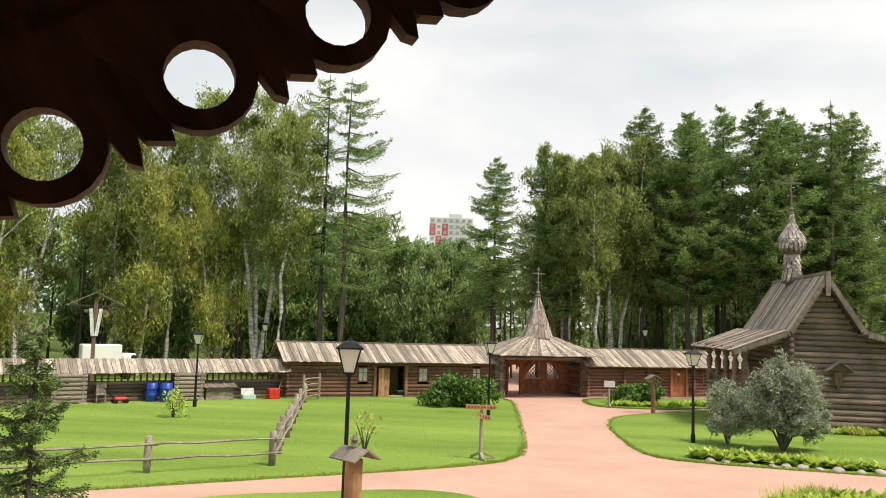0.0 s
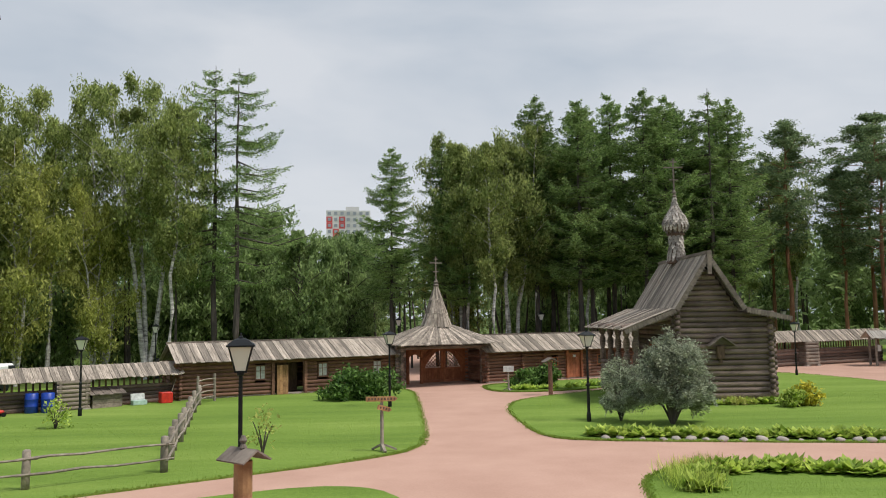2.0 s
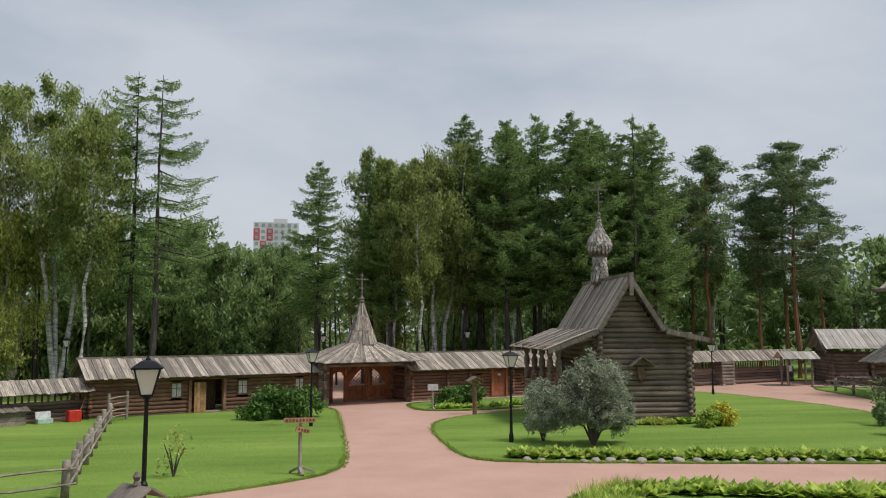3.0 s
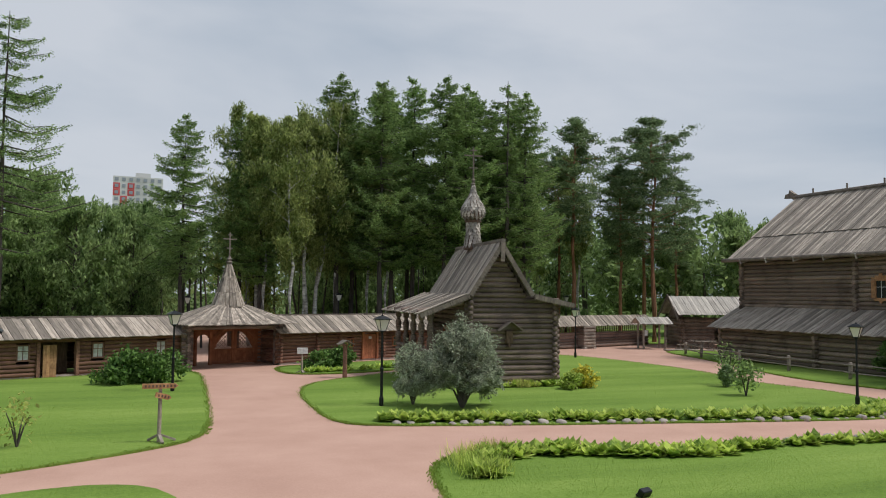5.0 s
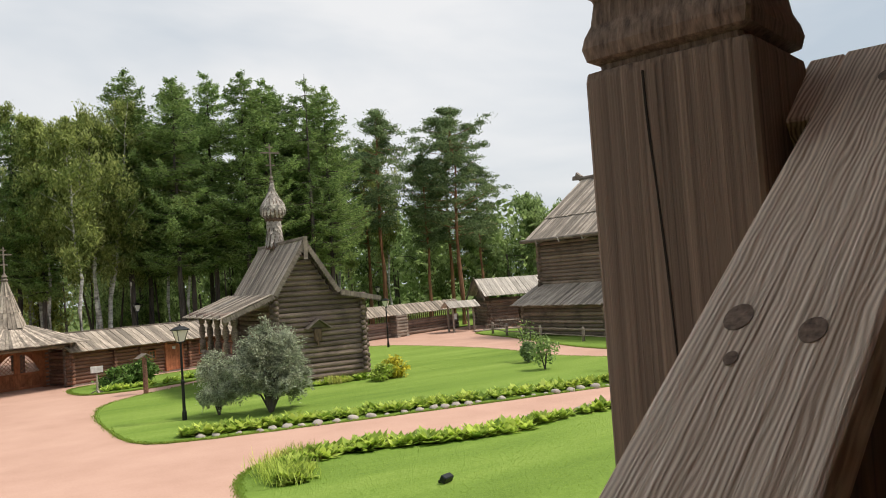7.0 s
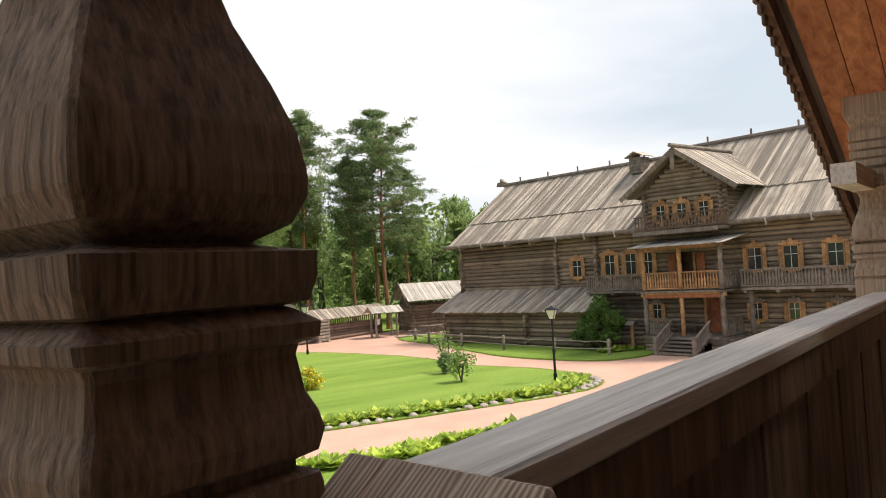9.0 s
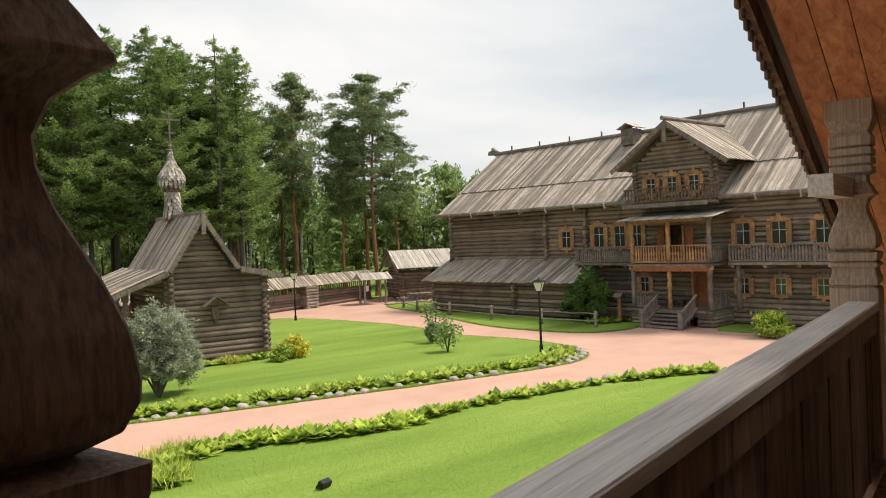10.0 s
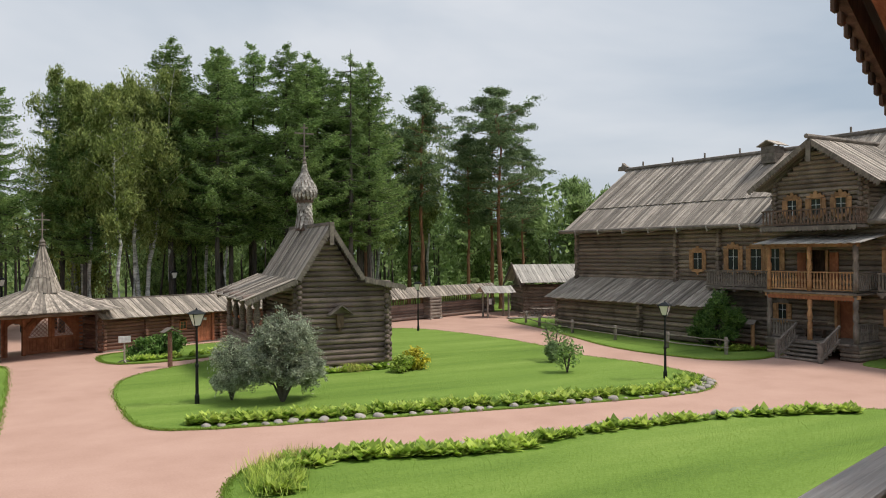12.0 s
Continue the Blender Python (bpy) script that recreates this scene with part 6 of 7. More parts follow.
# ---- post with a small roofed feeder ----
feeder = thing("bird_feeder", pose(0.80, 10.9, 0, 0, 0, 8), "orange-brown post with a small grey plank feeder roof", "bird feeder")
bm = bmesh.new()
rod(bm, (0, 0, 0), (0, 0, 2.68), 0.105, 0.1, 12)
part("post", bm, FRESH, feeder)
bm = bmesh.new()
for sgn in (-1, 1):
    for k in range(6):
        beam(bm, (sgn * 0.19, -0.2 + k * 0.075, 2.69), (0, -0.2 + k * 0.075, 2.81), 0.085, 0.02)
part("roof", bm, TRIM, feeder, m=pose(0, 0, 0, 0, 0, 40))
bm = bmesh.new()
turned(bm, [(0.03, 2.78), (0.045, 2.82), (0.025, 2.86), (0.045, 2.9), (0.02, 2.95)], 8)
part("finial", bm, TRIM, feeder)

# ---- sign posts ----
sign = thing("direction_sign", pose(2.23, 27.25, 0.05, 0, 0, 0), "grey post with orange carved arrow boards", "sign")
bm = bmesh.new()
rod(bm, (0, 0, 0), (0, 0, 1.55), 0.06, 0.05, 8)
for sx, sy in ((0.45, 0.1), (-0.3, 0.25), (0.1, -0.4)):
    beam(bm, (sx, sy, 0.03), (0, 0, 0.22), 0.09, 0.06)
part("post", bm, FENCE_WOOD, sign)
for z, w, turn, dx in ((1.62, 1.0, 0, 0.0), (1.32, 0.5, 25, 0.1)):
    bm = bmesh.new()
    slab(bm, [(-w / 2, -0.075), (w / 2 - 0.1, -0.075), (w / 2, 0), (w / 2 - 0.1, 0.075), (-w / 2, 0.075)], 0.04)
    arrow = part("arrow_board", bm, FRESH, sign, m=pose(dx, -0.09, z, 0, turn * 0.6, turn))
    bm = bmesh.new()
    for k in range(int(w / 0.1) - 1):
        box(bm, (-w / 2 + 0.1 + k * 0.1, -0.004, 0), (0.055, 0.006, 0.07))
    part("carved_letters", bm, PORCH_DARK, arrow)


def board_sign(x, y, label, tilt=0):
    ob = thing("information_sign", pose(x, y, 0.03, 0, 0, tilt), label, "sign")
    bm = bmesh.new()
    rod(bm, (0, 0, 0), (0, 0, 1.3), 0.05, 0.045, 8)
    for sx, sy in ((0.3, 0.1), (-0.3, 0.15), (0.05, -0.3)):
        beam(bm, (sx, sy, 0.02), (0, 0, 0.16), 0.07, 0.05)
    part("post", bm, FENCE_WOOD, ob)
    bm = bmesh.new()
    box(bm, (0, -0.06, 1.22), (0.6, 0.03, 0.34), None, 0.01)
    part("board", bm, CURTAIN, ob)


board_sign(9.25, 46.4, "white notice board on a grey post")

def shrine(x, y, high, label):
    ob = thing("roofed_post", pose(x, y, 0, 0, 0, 15), label, "post")
    bm = bmesh.new()
    rod(bm, (0, 0, 0), (0, 0, high), 0.12, 0.11, 10)
    part("post", bm, FRESH if x > 30 else RED_LOG, ob)
    bm = bmesh.new()
    for sgn in (-1, 1):
        beam(bm, (sgn * 0.42, 0, high), (0, 0, high + 0.22), 0.5, 0.035)
    part("roof", bm, TRIM, ob)


shrine(11.1, 43.8, 1.75, "brown post with a little plank roof")
shrine(40.85, 33.3, 1.5, "orange post with a little plank roof")


# ---- shrubs ----
def shrub(name, x, y, r, h, foliage, label, count=2600, size=0.1, seed_stems=6, base=0.0):
    ob = thing(name, pose(x, y, 0.04), label, "shrub")
    for k in range(seed_stems):
        bm = bmesh.new()
        a = 2 * math.pi * k / seed_stems + random.uniform(-0.4, 0.4)
        tip = Vector((math.cos(a) * r * 0.6, math.sin(a) * r * 0.6, h * random.uniform(0.6, 0.9)))
        limb(bm, [(0, 0, 0), tip * 0.5 + Vector((0, 0, 0.1)), tip], 0.05 * max(0.5, h / 2), 0.012, 5)
        part("stem", bm, BARK, ob)
    pts = []
    lumps = 26
    for k in range(lumps):
        a, t = rng.uniform(0, 6.28), rng.uniform(0.05 + base, 1.0)
        rr = r * math.sqrt(max(0.05, 1 - (2 * (t - base) / (1 - base) - 0.75) ** 2 * 0.55)) * rng.uniform(0.25, 0.95)
        c = np.array([math.cos(a) * rr, math.sin(a) * rr, h * t * 0.92])
        pts.append(c + rng.normal(0, 1, (count // lumps, 3)) * np.array([0.17 * r, 0.17 * r, 0.11 * h]))
    pts = np.concatenate(pts)
    pts[:, 2] = np.abs(pts[:, 2]) + 0.03
    u, s = scatter_blades(pts, size, 0.8)
    part("leaves", quads("leaves", pts, u, s, foliage), foliage, ob)
    return ob


def twiggy_bush(name, x, y, tips, foliage, label, twigs=26, per=34, size=0.06, droop=0.25, stem=0.07):
    """A bush of bent limbs that end at the tips given, set with leafy twigs."""
    ob = thing(name, pose(x, y, 0.04), label, "shrub")
    bm = bmesh.new()
    pts, outs = [], []
    for tip in tips:
        tip = np.array(tip, float)
        knee = np.array([tip[0] * 0.25, tip[1] * 0.25, tip[2] * 0.45 + 0.15])
        limb(bm, [(0, 0, 0), tuple(knee), tuple(tip)], stem, 0.012, 6)
        long = np.linalg.norm(tip)
        for k in range(twigs):
            u = rng.uniform(0.3, 1.02)
            base = knee * (1 - u) + tip * u if u > 0.3 else knee
            way = rng.normal(size=3) * np.array([1, 1, 0.6]) + (tip - knee) / long * 0.8 + np.array([0, 0, 0.25])
            way /= np.linalg.norm(way)
            reach = long * rng.uniform(0.13, 0.3)
            end = base + way * reach
            limb(bm, [tuple(base), tuple(end)], 0.008, 0.003, 4)
            v = rng.uniform(0.15, 1.1, (per, 1))
            pts.append(base * (1 - v) + end * v - np.array([0, 0, droop]) * reach * v ** 2 + rng.normal(0, 0.05 * long ** 0.5, (per, 3)))
            outs.append(np.repeat((way - np.array([0, 0, droop]))[None], per, 0))
    part("stem", bm, BARK, ob)
    pts, outs = np.concatenate(pts), np.concatenate(outs)
    pts[:, 2] = np.maximum(pts[:, 2], 0.05)
    u, s = scatter_blades(pts, size, 0.8, outs * 0.8)
    part("leaves", quads("leaves", pts, u, s * 0.6, foliage), foliage, ob)
    return ob


twiggy_bush("silver_bush", 13.2, 31.6, [(0.05, 0.0, 3.15), (0.75, -0.1, 2.75), (-0.75, 0.2, 2.55), (1.15, 0.2, 1.95), (1.4, -0.2, 1.4), (-1.15, -0.3, 1.8), (0.4, -0.8, 2.2), (-0.3, 0.8, 2.4), (1.0, 0.7, 1.5), (0.9, -0.6, 1.3), (-0.6, -0.5, 1.5), (0.5, -0.5, 2.75), (-0.4, -0.4, 2.9), (-1.3, 0.3, 1.2), (1.5, 0.4, 0.9), (0.3, -0.9, 1.1)],
            SILVER_LEAF, "silver-leaved bush on a dark bent stem", 46, 70, 0.06, 0.3)
twiggy_bush("silver_bush", 11.6, 32.9, [(0.0, 0.0, 2.3), (-0.45, 0.1, 1.85), (0.75, -0.1, 2.05), (-0.55, -0.4, 1.0), (0.5, 0.5, 1.5), (-0.6, 0.2, 0.8), (0.1, -0.6, 1.2), (0.55, -0.4, 0.9), (-0.15, -0.3, 0.7)],
            SILVER_LEAF, "smaller silver-leaved bush beside the larger one", 40, 60, 0.055, 0.7, 0.045)
shrub("round_bush", 0.25, 43.3, 1.2, 1.5, BUSH_LEAF, "rounded dark green lilac bush", 3500, 0.11)
shrub("round_bush", 1.9, 43.3, 1.15, 1.45, BUSH_LEAF, "rounded dark green lilac bush", 3500, 0.11)
shrub("round_bush", 10.4, 48.0, 0.9, 1.0, BUSH_LEAF, "low rounded green bush", 2600, 0.1)
shrub("round_bush", 11.9, 48.9, 1.0, 1.15, BUSH_LEAF, "low rounded green bush", 2600, 0.1)
twiggy_bush("tall_bush", 39.9, 34.9, [(0, 0, 3.0), (0.8, 0.9, 2.6), (-0.8, -0.8, 2.6), (0.3, 1.5, 1.9), (-0.3, -1.5, 2.0), (-0.9, 0.6, 1.5), (0.9, -0.7, 1.6), (-0.5, 1.5, 0.9), (-0.6, -1.3, 1.0), (-0.9, 0, 1.0)],
            BUSH_LEAF, "tall green bush before the mansion", 44, 44, 0.1, 0.2)
shrub("round_bush", 39.5, 22.9, 0.9, 1.1, HOSTA_LEAF, "bright green low bush at the mansion's foot", 2200, 0.1)
shrub("yellow_shrub", 21.2, 36.6, 0.7, 0.9, BLOOM, "yellow-leaved shrub by the chapel corner", 1500, 0.09)
shrub("yellow_shrub", 20.4, 36.0, 0.6, 0.7, HOSTA_LEAF, "yellow-green shrub by the chapel corner", 1500, 0.09)
shrub("clipped_thuja", 28.25, 35.0, 0.36, 0.95, PINE_LEAF, "small dark clipped conifer on the lawn", 4200, 0.07)
shrub("sapling", 28.9, 35.8, 0.8, 2.0, WOOD_LEAF, "thin sapling behind the clipped conifer", 260, 0.08, 6, 0.4)
shrub("sapling", 26.8, 31.9, 0.6, 1.5, WOOD_LEAF, "young bright green lawn sapling", 500, 0.1, 4, 0.3)
shrub("sapling", -1.5, 27.5, 0.5, 1.3, YELLOW_LEAF, "thin young sapling on the lawn", 130, 0.08, 4, 0.2)
shrub("sapling", -10.6, 34.5, 0.6, 1.1, HOSTA_LEAF, "thin young sapling on the lawn", 300, 0.08, 6, 0.1)

spruce = conifer("spruce_tree", 4.05, 0.02, 1.45, BARK, SPRUCE_LEAF, "young green spruce with upturned tips", 42000, 0.032, 0.06, 24, 0.0, 0.013, 0.05, 1.0, fuzz=0.028, lift=0.07)
spruce.matrix_basis = pose(-4.4, 13.3, 0, 0, 0, 20)
spruce_low = copy_thing(spruce, pose(-5.2, 11.6, 0, 0, 0, 160))
spruce_low.scale = (0.85, 0.85, 0.72)


# ---- flower beds edged with stones ----
def bed(line, width, label, density, side=1.0, dry=0.0):
    """Leafy border plants along a line, offset to one side."""
    p = np.array(smooth_line(line, 8, closed=False))
    seg = np.linalg.norm(np.diff(p, axis=0), axis=1)
    at = np.concatenate([[0], np.cumsum(seg)])
    count = int(at[-1] * density)
    cs, us, ss = [], [], []
    for k in range(count):
        s = rng.uniform(0, at[-1])
        i = min(np.searchsorted(at, s) - 1, len(p) - 2)
        i = max(i, 0)
        way = (p[i + 1] - p[i]) / (seg[i] + 1e-9)
        nrm = np.array([-way[1], way[0]])
        c = p[i] + way * (s - at[i]) + nrm * side * rng.uniform(0.1, width)
        size = rng.uniform(0.55, 1.25)
        n = 30
        a = rng.uniform(0, 6.28, n)
        el = rng.uniform(0.1, 1.0, n)
        L = 0.19 * size * rng.uniform(0.5, 1.2, n)
        d = np.stack([np.cos(a) * np.cos(el), np.sin(a) * np.cos(el), np.sin(el)], 1) * L[:, None]
        sd = np.stack([-np.sin(a), np.cos(a), 0 * a], 1) * (L * 0.6)[:, None]
        cs.append(np.array([c[0], c[1], 0.05]) + d * 1.1)
        us.append(d * 0.9)
        ss.append(sd)
    tagged(new("border_plants", quads("border_plants", np.concatenate(cs), np.concatenate(us), np.concatenate(ss), HOSTA_LEAF)), label, "plants", kind="stuff")


bed([(9.3, 28.9), (12, 28.2), (17.5, 27.1), (22, 26.3), (27.3, 25.5), (29.4, 26.2), (30.6, 27.6)], 0.95, "leafy green border plants behind edging stones", 17)
bed([(9.6, 22.0), (10.6, 23.0), (12.8, 23.05), (15.8, 22.0), (17.5, 21.9)], 0.8, "leafy green border plants on the lawn edge", 20, -1.0)
bed([(9.35, 20.5), (9.7, 21.3), (10.1, 22.0)], 0.7, "yellow-green border plants on the lawn corner", 22, -1.0)
bed([(17.5, 21.95), (21.5, 21.95), (26.3, 21.2), (30.0, 19.8)], 0.35, "low leafy edging plants on the lawn", 8, -1.0)
bed([(9.3, 46.5), (12, 46.6), (16, 48.5)], 0.7, "leafy plants on the small lawn", 5)
bed([(38.6, 33.4), (39.8, 33.0), (41.0, 32.6)], 1.0, "yellow-green plants before the porch", 14)
bed([(16.5, 37.7), (21.0, 37.7)], 0.4, "grassy plants at the chapel wall", 6, -1.0)
for x, y, label in ((9.75, 20.8, "yellow-green feathery clump on the lawn corner"), (9.9, 21.2, "yellow-green feathery clump on the lawn corner"), (10.3, 22.6, "feathery dry grass clump"), (9.9, 21.9, "yellow-green feathery clump"), (11.0, 22.9, "feathery dry grass clump"), (18.4, 37.3, "dry grass clump by the chapel")):
    n = 420
    a = rng.uniform(0, 6.28, n)
    h = rng.uniform(0.15, 0.45, n)
    d = np.stack([np.cos(a) * 0.65 * h, np.sin(a) * 0.65 * h, h], 1) * 0.5
    c = np.stack([x + rng.normal(0, 0.3, n), y + rng.normal(0, 0.3, n), np.full(n, 0.05)], 1)
    sd = np.stack([-np.sin(a), np.cos(a), 0 * a], 1) * 0.012
    me = quads("blades", c + d, d, sd, DRY_LEAF if "dry" in label else HOSTA_LEAF)
    tagged(new("grass_clump", me), label, "plants", kind="stuff")
bm = bmesh.new()
bmesh.ops.create_icosphere(bm, subdivisions=2, radius=1.0)
for v in bm.verts:
    v.co *= 1 + 0.22 * noise.noise(v.co * 1.4)
    v.co.z *= 0.62
STONE_MESH = link_mesh("edging_stone", bm, STONE, True)


def stone_edge(line, label, step=0.42, size=0.17):
    p = smooth_line(line, 10, closed=False)
    ob = thing("stone_edging", pose(p[0][0], p[0][1], 0), label, "edging stones")
    run = 0.0
    for (xa, ya), (xb, yb) in zip(p, p[1:]):
        run += math.hypot(xb - xa, yb - ya)
        if run > step:
            run = random.uniform(-0.12, 0.12)
            k = size * random.uniform(0.65, 1.5)
            o = part("stone", STONE_MESH, STONE, ob)
            o.matrix_basis = pose(xb - p[0][0] + random.uniform(-0.06, 0.06), yb - p[0][1] + random.uniform(-0.06, 0.06), k * 0.35, random.uniform(-15, 15), random.uniform(-15, 15), random.uniform(0, 360)) @ Matrix.Diagonal((k * random.uniform(0.9, 1.3), k, k, 1))


stone_edge([(9.2, 28.8), (12, 28.0), (17.5, 26.9), (22, 26.1), (27.4, 25.3), (29.9, 26.2), (31.2, 27.9)], "rounded field stones edging the bed", 0.36, 0.135)
stone_edge([(27.6, 25.6), (29.6, 26.4), (30.8, 28.0)], "second row of field stones at the bed's end", 0.3, 0.15)
stone_edge([(14.5, 22.6), (16.5, 22.2), (21.5, 22.3), (26.3, 21.6), (28.5, 20.7)], "rounded field stones along the lawn", 0.5)
drain = thing("floodlight", pose(12.35, 17.8, 0.05, 0, 0, 20), "small black ground floodlight on the lawn", "floodlight")
bm = bmesh.new()
box(bm, (0, 0, 0.12), (0.32, 0.16, 0.16), Matrix.Rotation(0.5, 4, "X"), 0.02)
box(bm, (0, 0.05, 0.03), (0.2, 0.12, 0.06))
part("housing", bm, IRON, drain)

# ---- clutter by the covered fence ----
BLUE = plain("blue_plastic", (0.01, 0.05, 0.35), 0.4)
RED = plain("red_plastic", (0.55, 0.03, 0.02), 0.4)
way = Vector((0.801, 0.599))


def along(s, off):
    return (-20.5 + way.x * s + way.y * off, 36.0 + way.y * s - way.x * off)


bm = bmesh.new()
turned(bm, [(0.25, 0), (0.29, 0.02), (0.29, 0.3), (0.305, 0.32), (0.29, 0.34), (0.29, 0.62), (0.305, 0.64), (0.29, 0.66), (0.29, 0.9), (0.25, 0.92)], 16)
drum_mesh = link_mesh("body", bm, BLUE, True)
for s, off in ((7.75, 0.5), (8.35, 0.9)):
    drum = thing("plastic_drum", pose(*along(s, off), 0.04), "blue plastic drum by the fence", "drum", "drums")
    part("body", drum_mesh, BLUE, drum)
crate = thing("plastic_crate", pose(*along(13.9, 0.9), 0.04, 0, 0, 35), "red plastic box beside the workshop", "box")
bm = bmesh.new()
box(bm, (0, 0, 0.28), (0.6, 0.45, 0.55), None, 0.03)
part("body", bm, RED, crate)
pale_crate = thing("plastic_crate", pose(*along(12.6, 0.75), 0.04, 0, 0, 36), "pale green plastic crate by the fence", "box")
bm = bmesh.new()
box(bm, (0, 0, 0.12), (0.7, 0.4, 0.24), None, 0.02)
part("body", bm, plain("pale_green_plastic", (0.38, 0.52, 0.46), 0.5), pale_crate)
bm = bmesh.new()
box(bm, (0, 0.12, 0.42), (0.7, 0.04, 0.34), Matrix.Rotation(-0.2, 4, "X"), 0.01)
part("lid", bm, CURTAIN, pale_crate, "raised pale lid")
broom = thing("broom", pose(*along(14.2, 0.55), 0.04, 0, 0, 20), "pale wooden broom handle leaning on the workshop", "broom")
bm = bmesh.new()
rod(bm, (0, 0, 0.05), (0.42, 0.3, 1.35), 0.025, 0.022, 6)
part("stick", bm, FENCE_WOOD, broom)
bm = bmesh.new()
rod(bm, (-0.06, -0.03, 0.0), (0.02, 0.02, 0.25), 0.12, 0.04, 8)
part("brush", bm, DRY_LEAF, broom)
mower = thing("lawn_mower", pose(*along(6.2, 1.0), 0.04, 0, 0, 40), "small red lawn mower", "lawn mower")
bm = bmesh.new()
box(bm, (0, 0, 0.22), (0.6, 0.4, 0.16), None, 0.05)
part("deck", bm, RED, mower)
for x in (-0.25, 0.25):
    for y in (-0.22, 0.22):
        bm = bmesh.new()
        rod(bm, (x, y - 0.02, 0.1), (x, y + 0.02, 0.1), 0.1, 0.1, 12)
        part("wheel", bm, IRON, mower)
bm = bmesh.new()
beam(bm, (-0.3, -0.15, 0.25), (-0.75, -0.15, 0.75), 0.03, 0.03)
beam(bm, (-0.3, 0.15, 0.25), (-0.75, 0.15, 0.75), 0.03, 0.03)
beam(bm, (-0.75, -0.15, 0.75), (-0.75, 0.15, 0.75), 0.03, 0.03)
part("handle", bm, IRON, mower)
chest = thing("grey_chest", turn_to(*along(10.3, 0.55), 0.801, 0.599), "low grey plank chest with a sloping lid", "chest")
bm = bmesh.new()
for k in range(3):
    box(bm, (0.75, 0, 0.14 + k * 0.21), (1.4, 0.6, 0.2), None, 0.01)
part("body", bm, GREY_LOG, chest)
plank_roof(chest, TRIM, (-0.1, -0.45, 0.68), (1.7, 0, 0), (0, 0.85, 0.22), 8)
chair = thing("garden_chair", pose(*along(5.4, 0.7), 0.04, 0, 0, 30), "grey garden chair by the fence", "chair")
bm = bmesh.new()
box(bm, (0, 0, 0.42), (0.45, 0.45, 0.05), None, 0.01)
part("seat", bm, FENCE_WOOD, chair)
bm = bmesh.new()
box(bm, (0, 0.22, 0.7), (0.45, 0.04, 0.5), None, 0.01)
part("backrest", bm, FENCE_WOOD, chair)
for sx in (-0.19, 0.19):
    for sy in (-0.19, 0.19):
        bm = bmesh.new()
        box(bm, (sx, sy, 0.2), (0.05, 0.05, 0.4))
        part("leg", bm, FENCE_WOOD, chair)

# ---- little entrance roof and barn beyond the chapel ----
lych = thing("lych_gate", turn_to(40.0, 60.4, 0.93, -0.2), "small plank roof on four posts over the side gate", "gate")
for x in (0.0, 1.9):
    for y in (0.0, 1.3):
        bm = bmesh.new()
        rod(bm, (x, y, 0), (x, y, 1.85), 0.1, 0.09, 8)
        part("post", bm, FENCE_WOOD, lych)
plank_roof(lych, PALE_BOARD, (-0.5, -0.5, 1.75), (2.9, 0, 0), (0, 1.15, 0.45), 14)
plank_roof(lych, PALE_BOARD, (-0.5, 1.8, 1.75), (2.9, 0, 0), (0, -1.15, 0.45), 14)
bm = bmesh.new()
box(bm, (0.2, -0.05, 1.15), (0.25, 0.03, 0.4))
part("notice", bm, CURTAIN, lych)
barn = thing("log_barn", turn_to(44.5, 61.2, 0.93, -0.30), "low log barn with a pale plank roof and dark open front", "barn")
log_wall(barn, (0, 0), (2.4, 0), 0.1, 2.2, 0.26, HOUSE_LOG)
log_wall(barn, (0, 0), (0, 4.2), 0.1, 2.2, 0.26, HOUSE_LOG)
log_wall(barn, (0, 4.2), (9, 4.2), 0.1, 2.2, 0.26, HOUSE_LOG)
log_wall(barn, (9, 0), (9, 4.2), 0.1, 2.2, 0.26, HOUSE_LOG)
plank_roof(barn, PALE_BOARD, (-0.7, -0.9, 2.4), (10.4, 0, 0), (0, 3.0, 1.3), 46)
plank_roof(barn, PALE_BOARD, (-0.7, 5.1, 2.4), (10.4, 0, 0), (0, -3.0, 1.3), 46)
for sgn in (0, 1):
    bm = bmesh.new()
    beam(bm, (-0.75, -0.95 if sgn == 0 else 5.15, 2.1), (-0.75, 2.1, 3.8), 0.05, 0.24)
    part("bargeboard", bm, TRIM, barn)
bm = bmesh.new()
slab(bm, [(0, 2.2), (4.2, 2.2), (2.1, 3.6)], 0.05)
part("gable_board", bm, TRIM, barn, m=Matrix.Rotation(math.pi / 2, 4, "Z"))
for x in (4.5, 6.8):
    bm = bmesh.new()
    rod(bm, (x, 0, 0), (x, 0, 2.2), 0.13, 0.12, 8)
    part("post", bm, HOUSE_LOG, barn)
sled = thing("wooden_sledge", turn_to(42.3, 58.9, 0.95, -0.3), "grey wooden sledge before the barn", "sledge")
for y in (0.0, 0.7):
    bm = bmesh.new()
    limb(bm, [(0, y, 0.08), (1.6, y, 0.08), (2.1, y, 0.3), (2.2, y, 0.65)], 0.05, 0.04, 6)
    part("runner", bm, FENCE_WOOD, sled)
for k in range(5):
    bm = bmesh.new()
    box(bm, (0.2 + k * 0.35, 0.35, 0.42), (0.12, 0.85, 0.05))
    box(bm, (0.2 + k * 0.35, 0.0, 0.24), (0.06, 0.06, 0.34))
    box(bm, (0.2 + k * 0.35, 0.7, 0.24), (0.06, 0.06, 0.34))
    part("slat", bm, FENCE_WOOD, sled)


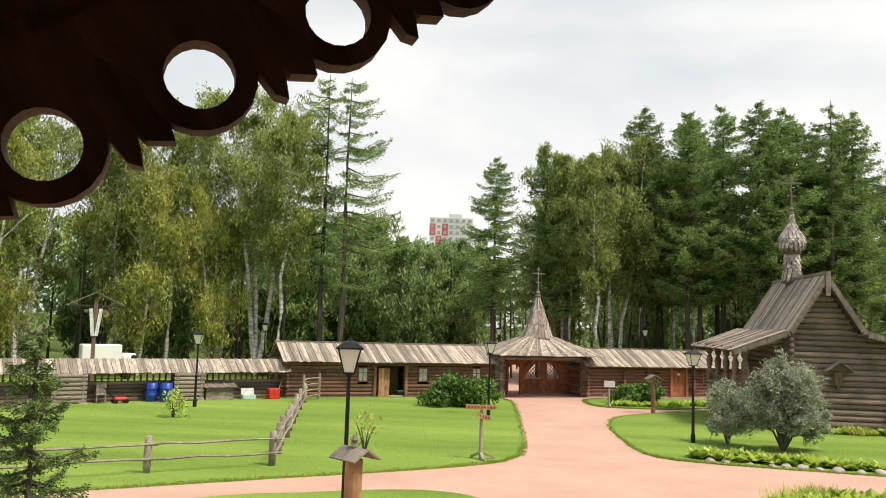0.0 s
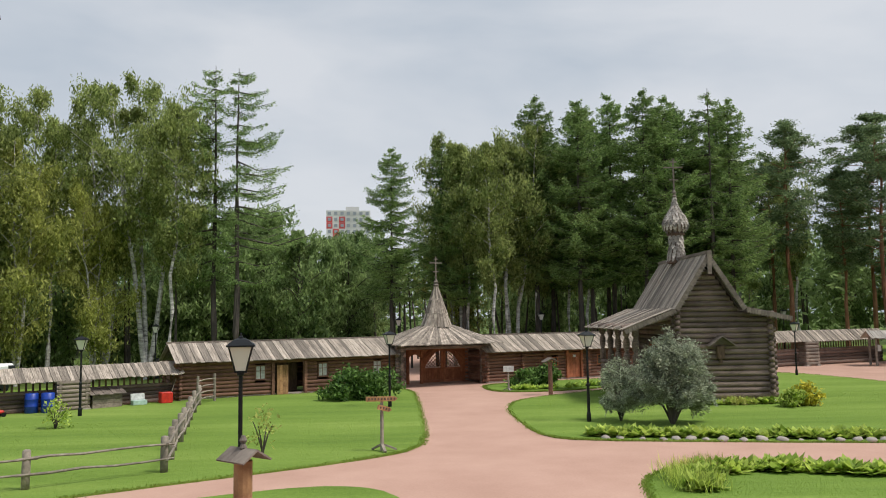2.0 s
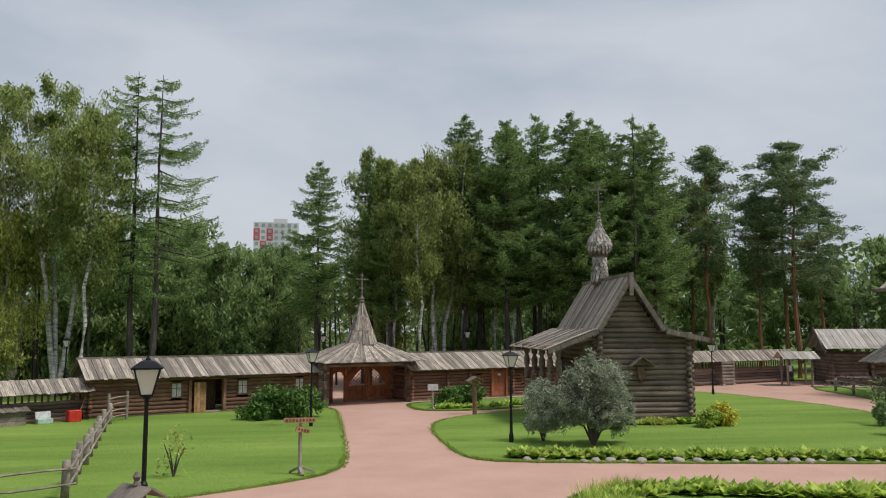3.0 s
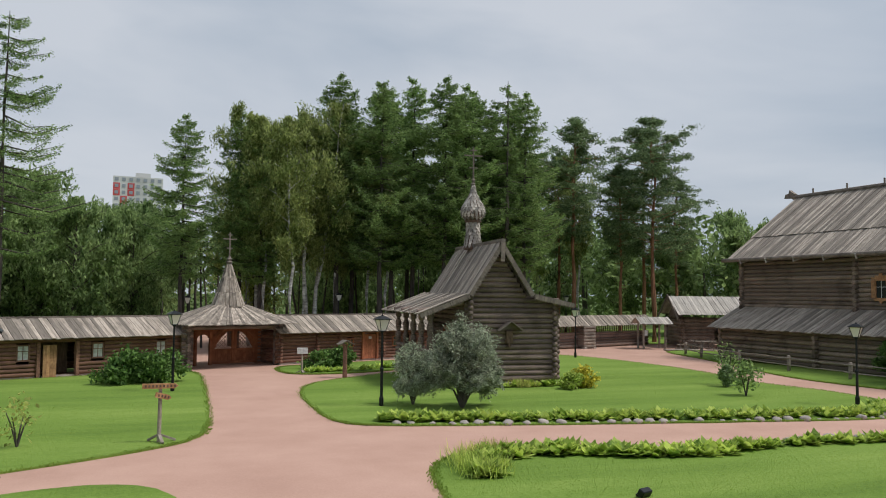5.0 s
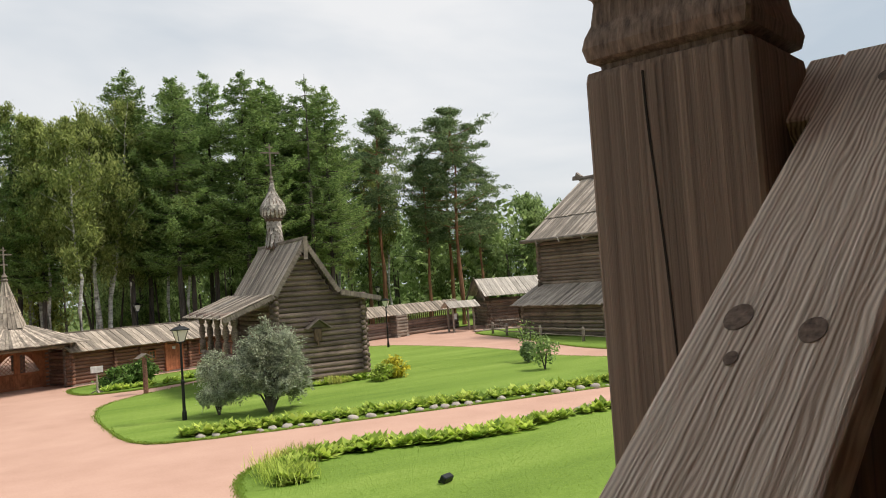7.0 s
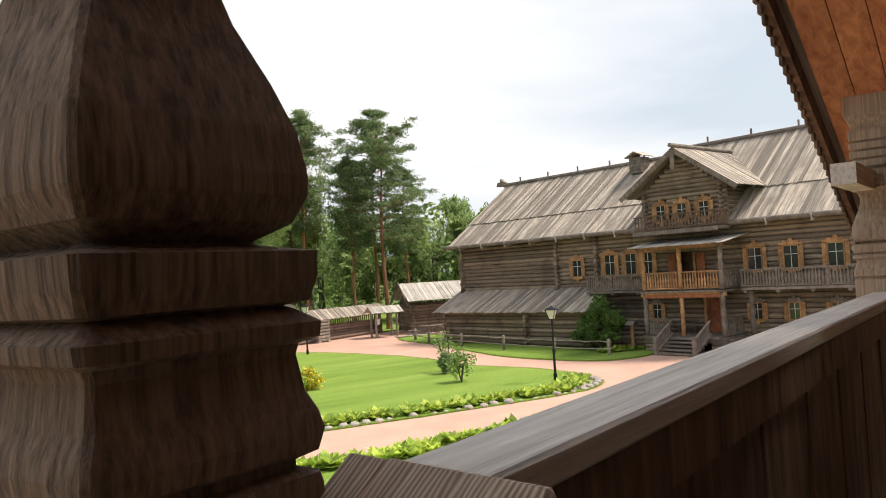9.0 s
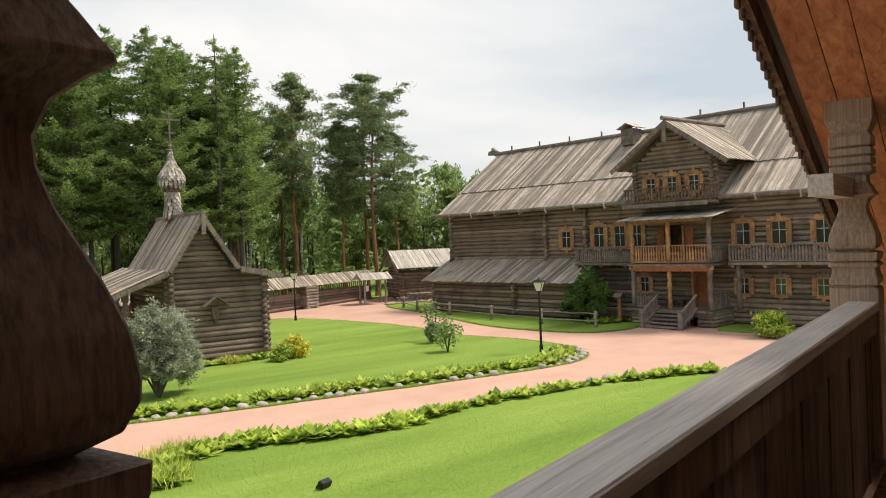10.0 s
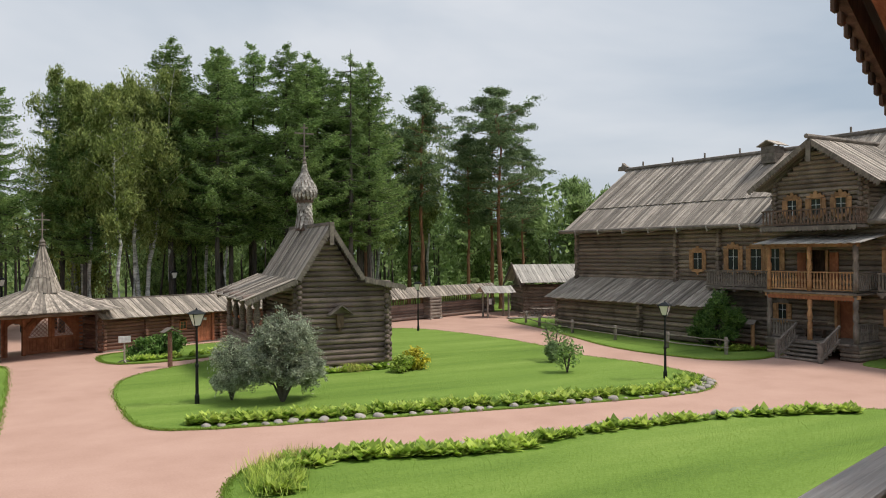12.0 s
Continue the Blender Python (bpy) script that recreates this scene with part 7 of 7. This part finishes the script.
def cart(x, y, ax, ay):
    """A farm cart at rest: plank bed, shafts and four spoked wheels."""
    ob = thing("farm_cart", turn_to(x, y, ax, ay), "grey wooden farm cart with spoked wheels", "cart", "carts")
    for k in range(4):
        bm = bmesh.new()
        box(bm, (0, -0.33 + k * 0.22, 0.72), (1.9, 0.2, 0.05), None, 0.006)
        part("bed_board", bm, FENCE_WOOD, ob)
    for y_ in (-0.35, 0.35):
        bm = bmesh.new()
        limb(bm, [(0.8, y_, 0.62), (1.7, y_, 0.55), (2.6, y_, 0.3)], 0.04, 0.03, 6)
        part("shaft", bm, FENCE_WOOD, ob)
    for x_ in (-0.65, 0.65):
        bm = bmesh.new()
        rod(bm, (x_, -0.62, 0.45), (x_, 0.62, 0.45), 0.05, 0.05, 8)
        part("axle", bm, FENCE_WOOD, ob)
        for y_ in (-0.6, 0.6):
            bm = bmesh.new()
            ring = [(x_ + 0.42 * math.cos(a), y_, 0.45 + 0.42 * math.sin(a)) for a in np.linspace(0, 2 * math.pi, 17)]
            for p, q in zip(ring, ring[1:]):
                beam(bm, p, q, 0.06, 0.06, Y)
            for a in np.linspace(0, math.pi, 5)[:4]:
                d = Vector((math.cos(a) * 0.4, 0, math.sin(a) * 0.4))
                c = Vector((x_, y_, 0.45))
                rod(bm, c - d, c + d, 0.022, 0.022, 5)
            rod(bm, (x_, y_ - 0.09, 0.45), (x_, y_ + 0.09, 0.45), 0.08, 0.08, 8)
            part("wheel", bm, TRIM, ob)


cart(44.6, 58.6, 0.95, -0.3)
cart(46.6, 56.6, 0.9, -0.4)
ramp_ob = thing("plank_walk", turn_to(40.8, 58.6, 0.95, -0.3), "grey plank walkway to the barn", "walkway")
for k in range(8):
    bm = bmesh.new()
    box(bm, (0.3 + k * 0.5, 0, 0.06), (0.48, 1.0, 0.07), None, 0.005)
    part("plank", bm, FENCE_WOOD, ramp_ob)

lych.scale = (1.0, 1.0, 1.2)
barn.scale = (1.0, 1.0, 1.2)

# memorial roofed cross beyond the fence, far left
roofed = thing("roofed_cross", pose(-21.4, 48.8, 0, 0, 0, 30), "tall wooden cross under a little gabled roof", "cross")
bm = bmesh.new()
box(bm, (0, 0, 2.6), (0.22, 0.2, 5.2))
box(bm, (0, 0, 4.4), (1.3, 0.16, 0.2))
part("cross", bm, PORCH_DARK, roofed)
bm = bmesh.new()
for sgn in (-1, 1):
    beam(bm, (sgn * 1.6, 0, 4.75), (0, 0, 5.55), 0.7, 0.06)
    beam(bm, (sgn * 1.5, 0.25, 4.72), (sgn * 0.1, 0.25, 4.72), 0.1, 0.1)
part("roof", bm, TRIM, roofed)
for sgn in (-1, 1):
    bm = bmesh.new()
    beam(bm, (sgn * 0.28, -0.15, 4.55), (sgn * 0.1, -0.15, 2.9), 0.03, 0.2, X)
    part("towel", bm, CURTAIN, roofed, "white cloth hung over the cross")

# ---- parked van and far apartment towers ----
WHITE = plain("white_paint", (0.75, 0.76, 0.76), 0.35, 0.0, 1.0, 0.04)
van = thing("parked_van", turn_to(-22.5, 52.0, 0.8, 0.6), "white box van parked behind the fence", "van")
bm = bmesh.new()
box(bm, (0, 0, 1.75), (4.0, 2.0, 2.2), None, 0.08)
part("cargo_box", bm, WHITE, van)
bm = bmesh.new()
box(bm, (2.8, 0, 1.35), (1.6, 1.9, 1.6), None, 0.2)
part("cab", bm, WHITE, van)
bm = bmesh.new()
box(bm, (3.3, 0, 1.75), (0.7, 1.92, 0.55), None, 0.05)
part("windscreen", bm, PANE, van)
for x in (-1.3, 2.7):
    for y in (-0.85, 0.85):
        bm = bmesh.new()
        rod(bm, (x, y - 0.12, 0.38), (x, y + 0.12, 0.38), 0.38, 0.38, 14)
        part("wheel", bm, IRON, van)
car = thing("parked_car", turn_to(-13.6, 63.0, 0.9, 0.43), "white car parked under the trees", "car")
bm = bmesh.new()
box(bm, (0, 0, 0.65), (4.2, 1.7, 0.65), None, 0.15)
part("body", bm, WHITE, car)
bm = bmesh.new()
box(bm, (-0.2, 0, 1.2), (2.2, 1.5, 0.55), None, 0.2)
part("cabin", bm, PANE, car)
for x in (-1.3, 1.3):
    for y in (-0.8, 0.8):
        bm = bmesh.new()
        rod(bm, (x, y - 0.1, 0.32), (x, y + 0.1, 0.32), 0.32, 0.32, 12)
        part("wheel", bm, IRON, car)
FAR_PANE = glazing("far_pane", (0.30, 0.33, 0.37), 0.3)
PINK = plain("red_facade", (0.62, 0.10, 0.10), 0.8, 0, 0.05)
GOLD = plain("ochre_facade", (0.72, 0.50, 0.14), 0.8, 0, 0.05)
FACADE = plain("white_facade", (0.72, 0.72, 0.70), 0.8, 0, 0.05)


def tower(x, y, base, w, floors, cols, tint, label):
    ob = thing("apartment_tower", pose(x, y, base, 0, 0, 4), label, "apartment building")
    h = floors * 3.0
    bm = bmesh.new()
    box(bm, (0, 0, h / 2), (w, 16, h))
    box(bm, (w * 0.1, 0, h + 1.2), (w * 0.3, 8, 2.4))
    part("wall", bm, FACADE, ob)
    bm = bmesh.new()
    box(bm, (0, 0, 0), (w / cols * 0.96, 0.1, 2.9))
    panel = link_mesh("colour_panel", bm, tint)
    for f in range(floors - 7, floors - 1):
        for c in range(3):
            if (f // 2 + c) % 2 == 0:
                part("colour_panel", panel, tint, ob, m=pose((c + 0.5) * w / cols - w / 2, -8.03, f * 3 + 1.5))
    bm = bmesh.new()
    box(bm, (0, 0, 0), (w / cols * 0.5, 0.12, 1.5))
    pane = link_mesh("window", bm, FAR_PANE)
    for f in range(max(0, floors - 8), floors):
        for c in range(cols):
            part("window", pane, PANE, ob, m=pose((c + 0.5) * w / cols - w / 2, -8.1, f * 3 + 1.6))


tower(-15.8, 396.5, 0.0, 21.5, 19, 7, PINK, "white high-rise block with red panels, far beyond the woods")
tower(-55.0, 372.0, 0.0, 20.0, 16, 7, GOLD, "white high-rise block with ochre panels, far beyond the woods")
van.scale = (0.6, 0.6, 0.8)
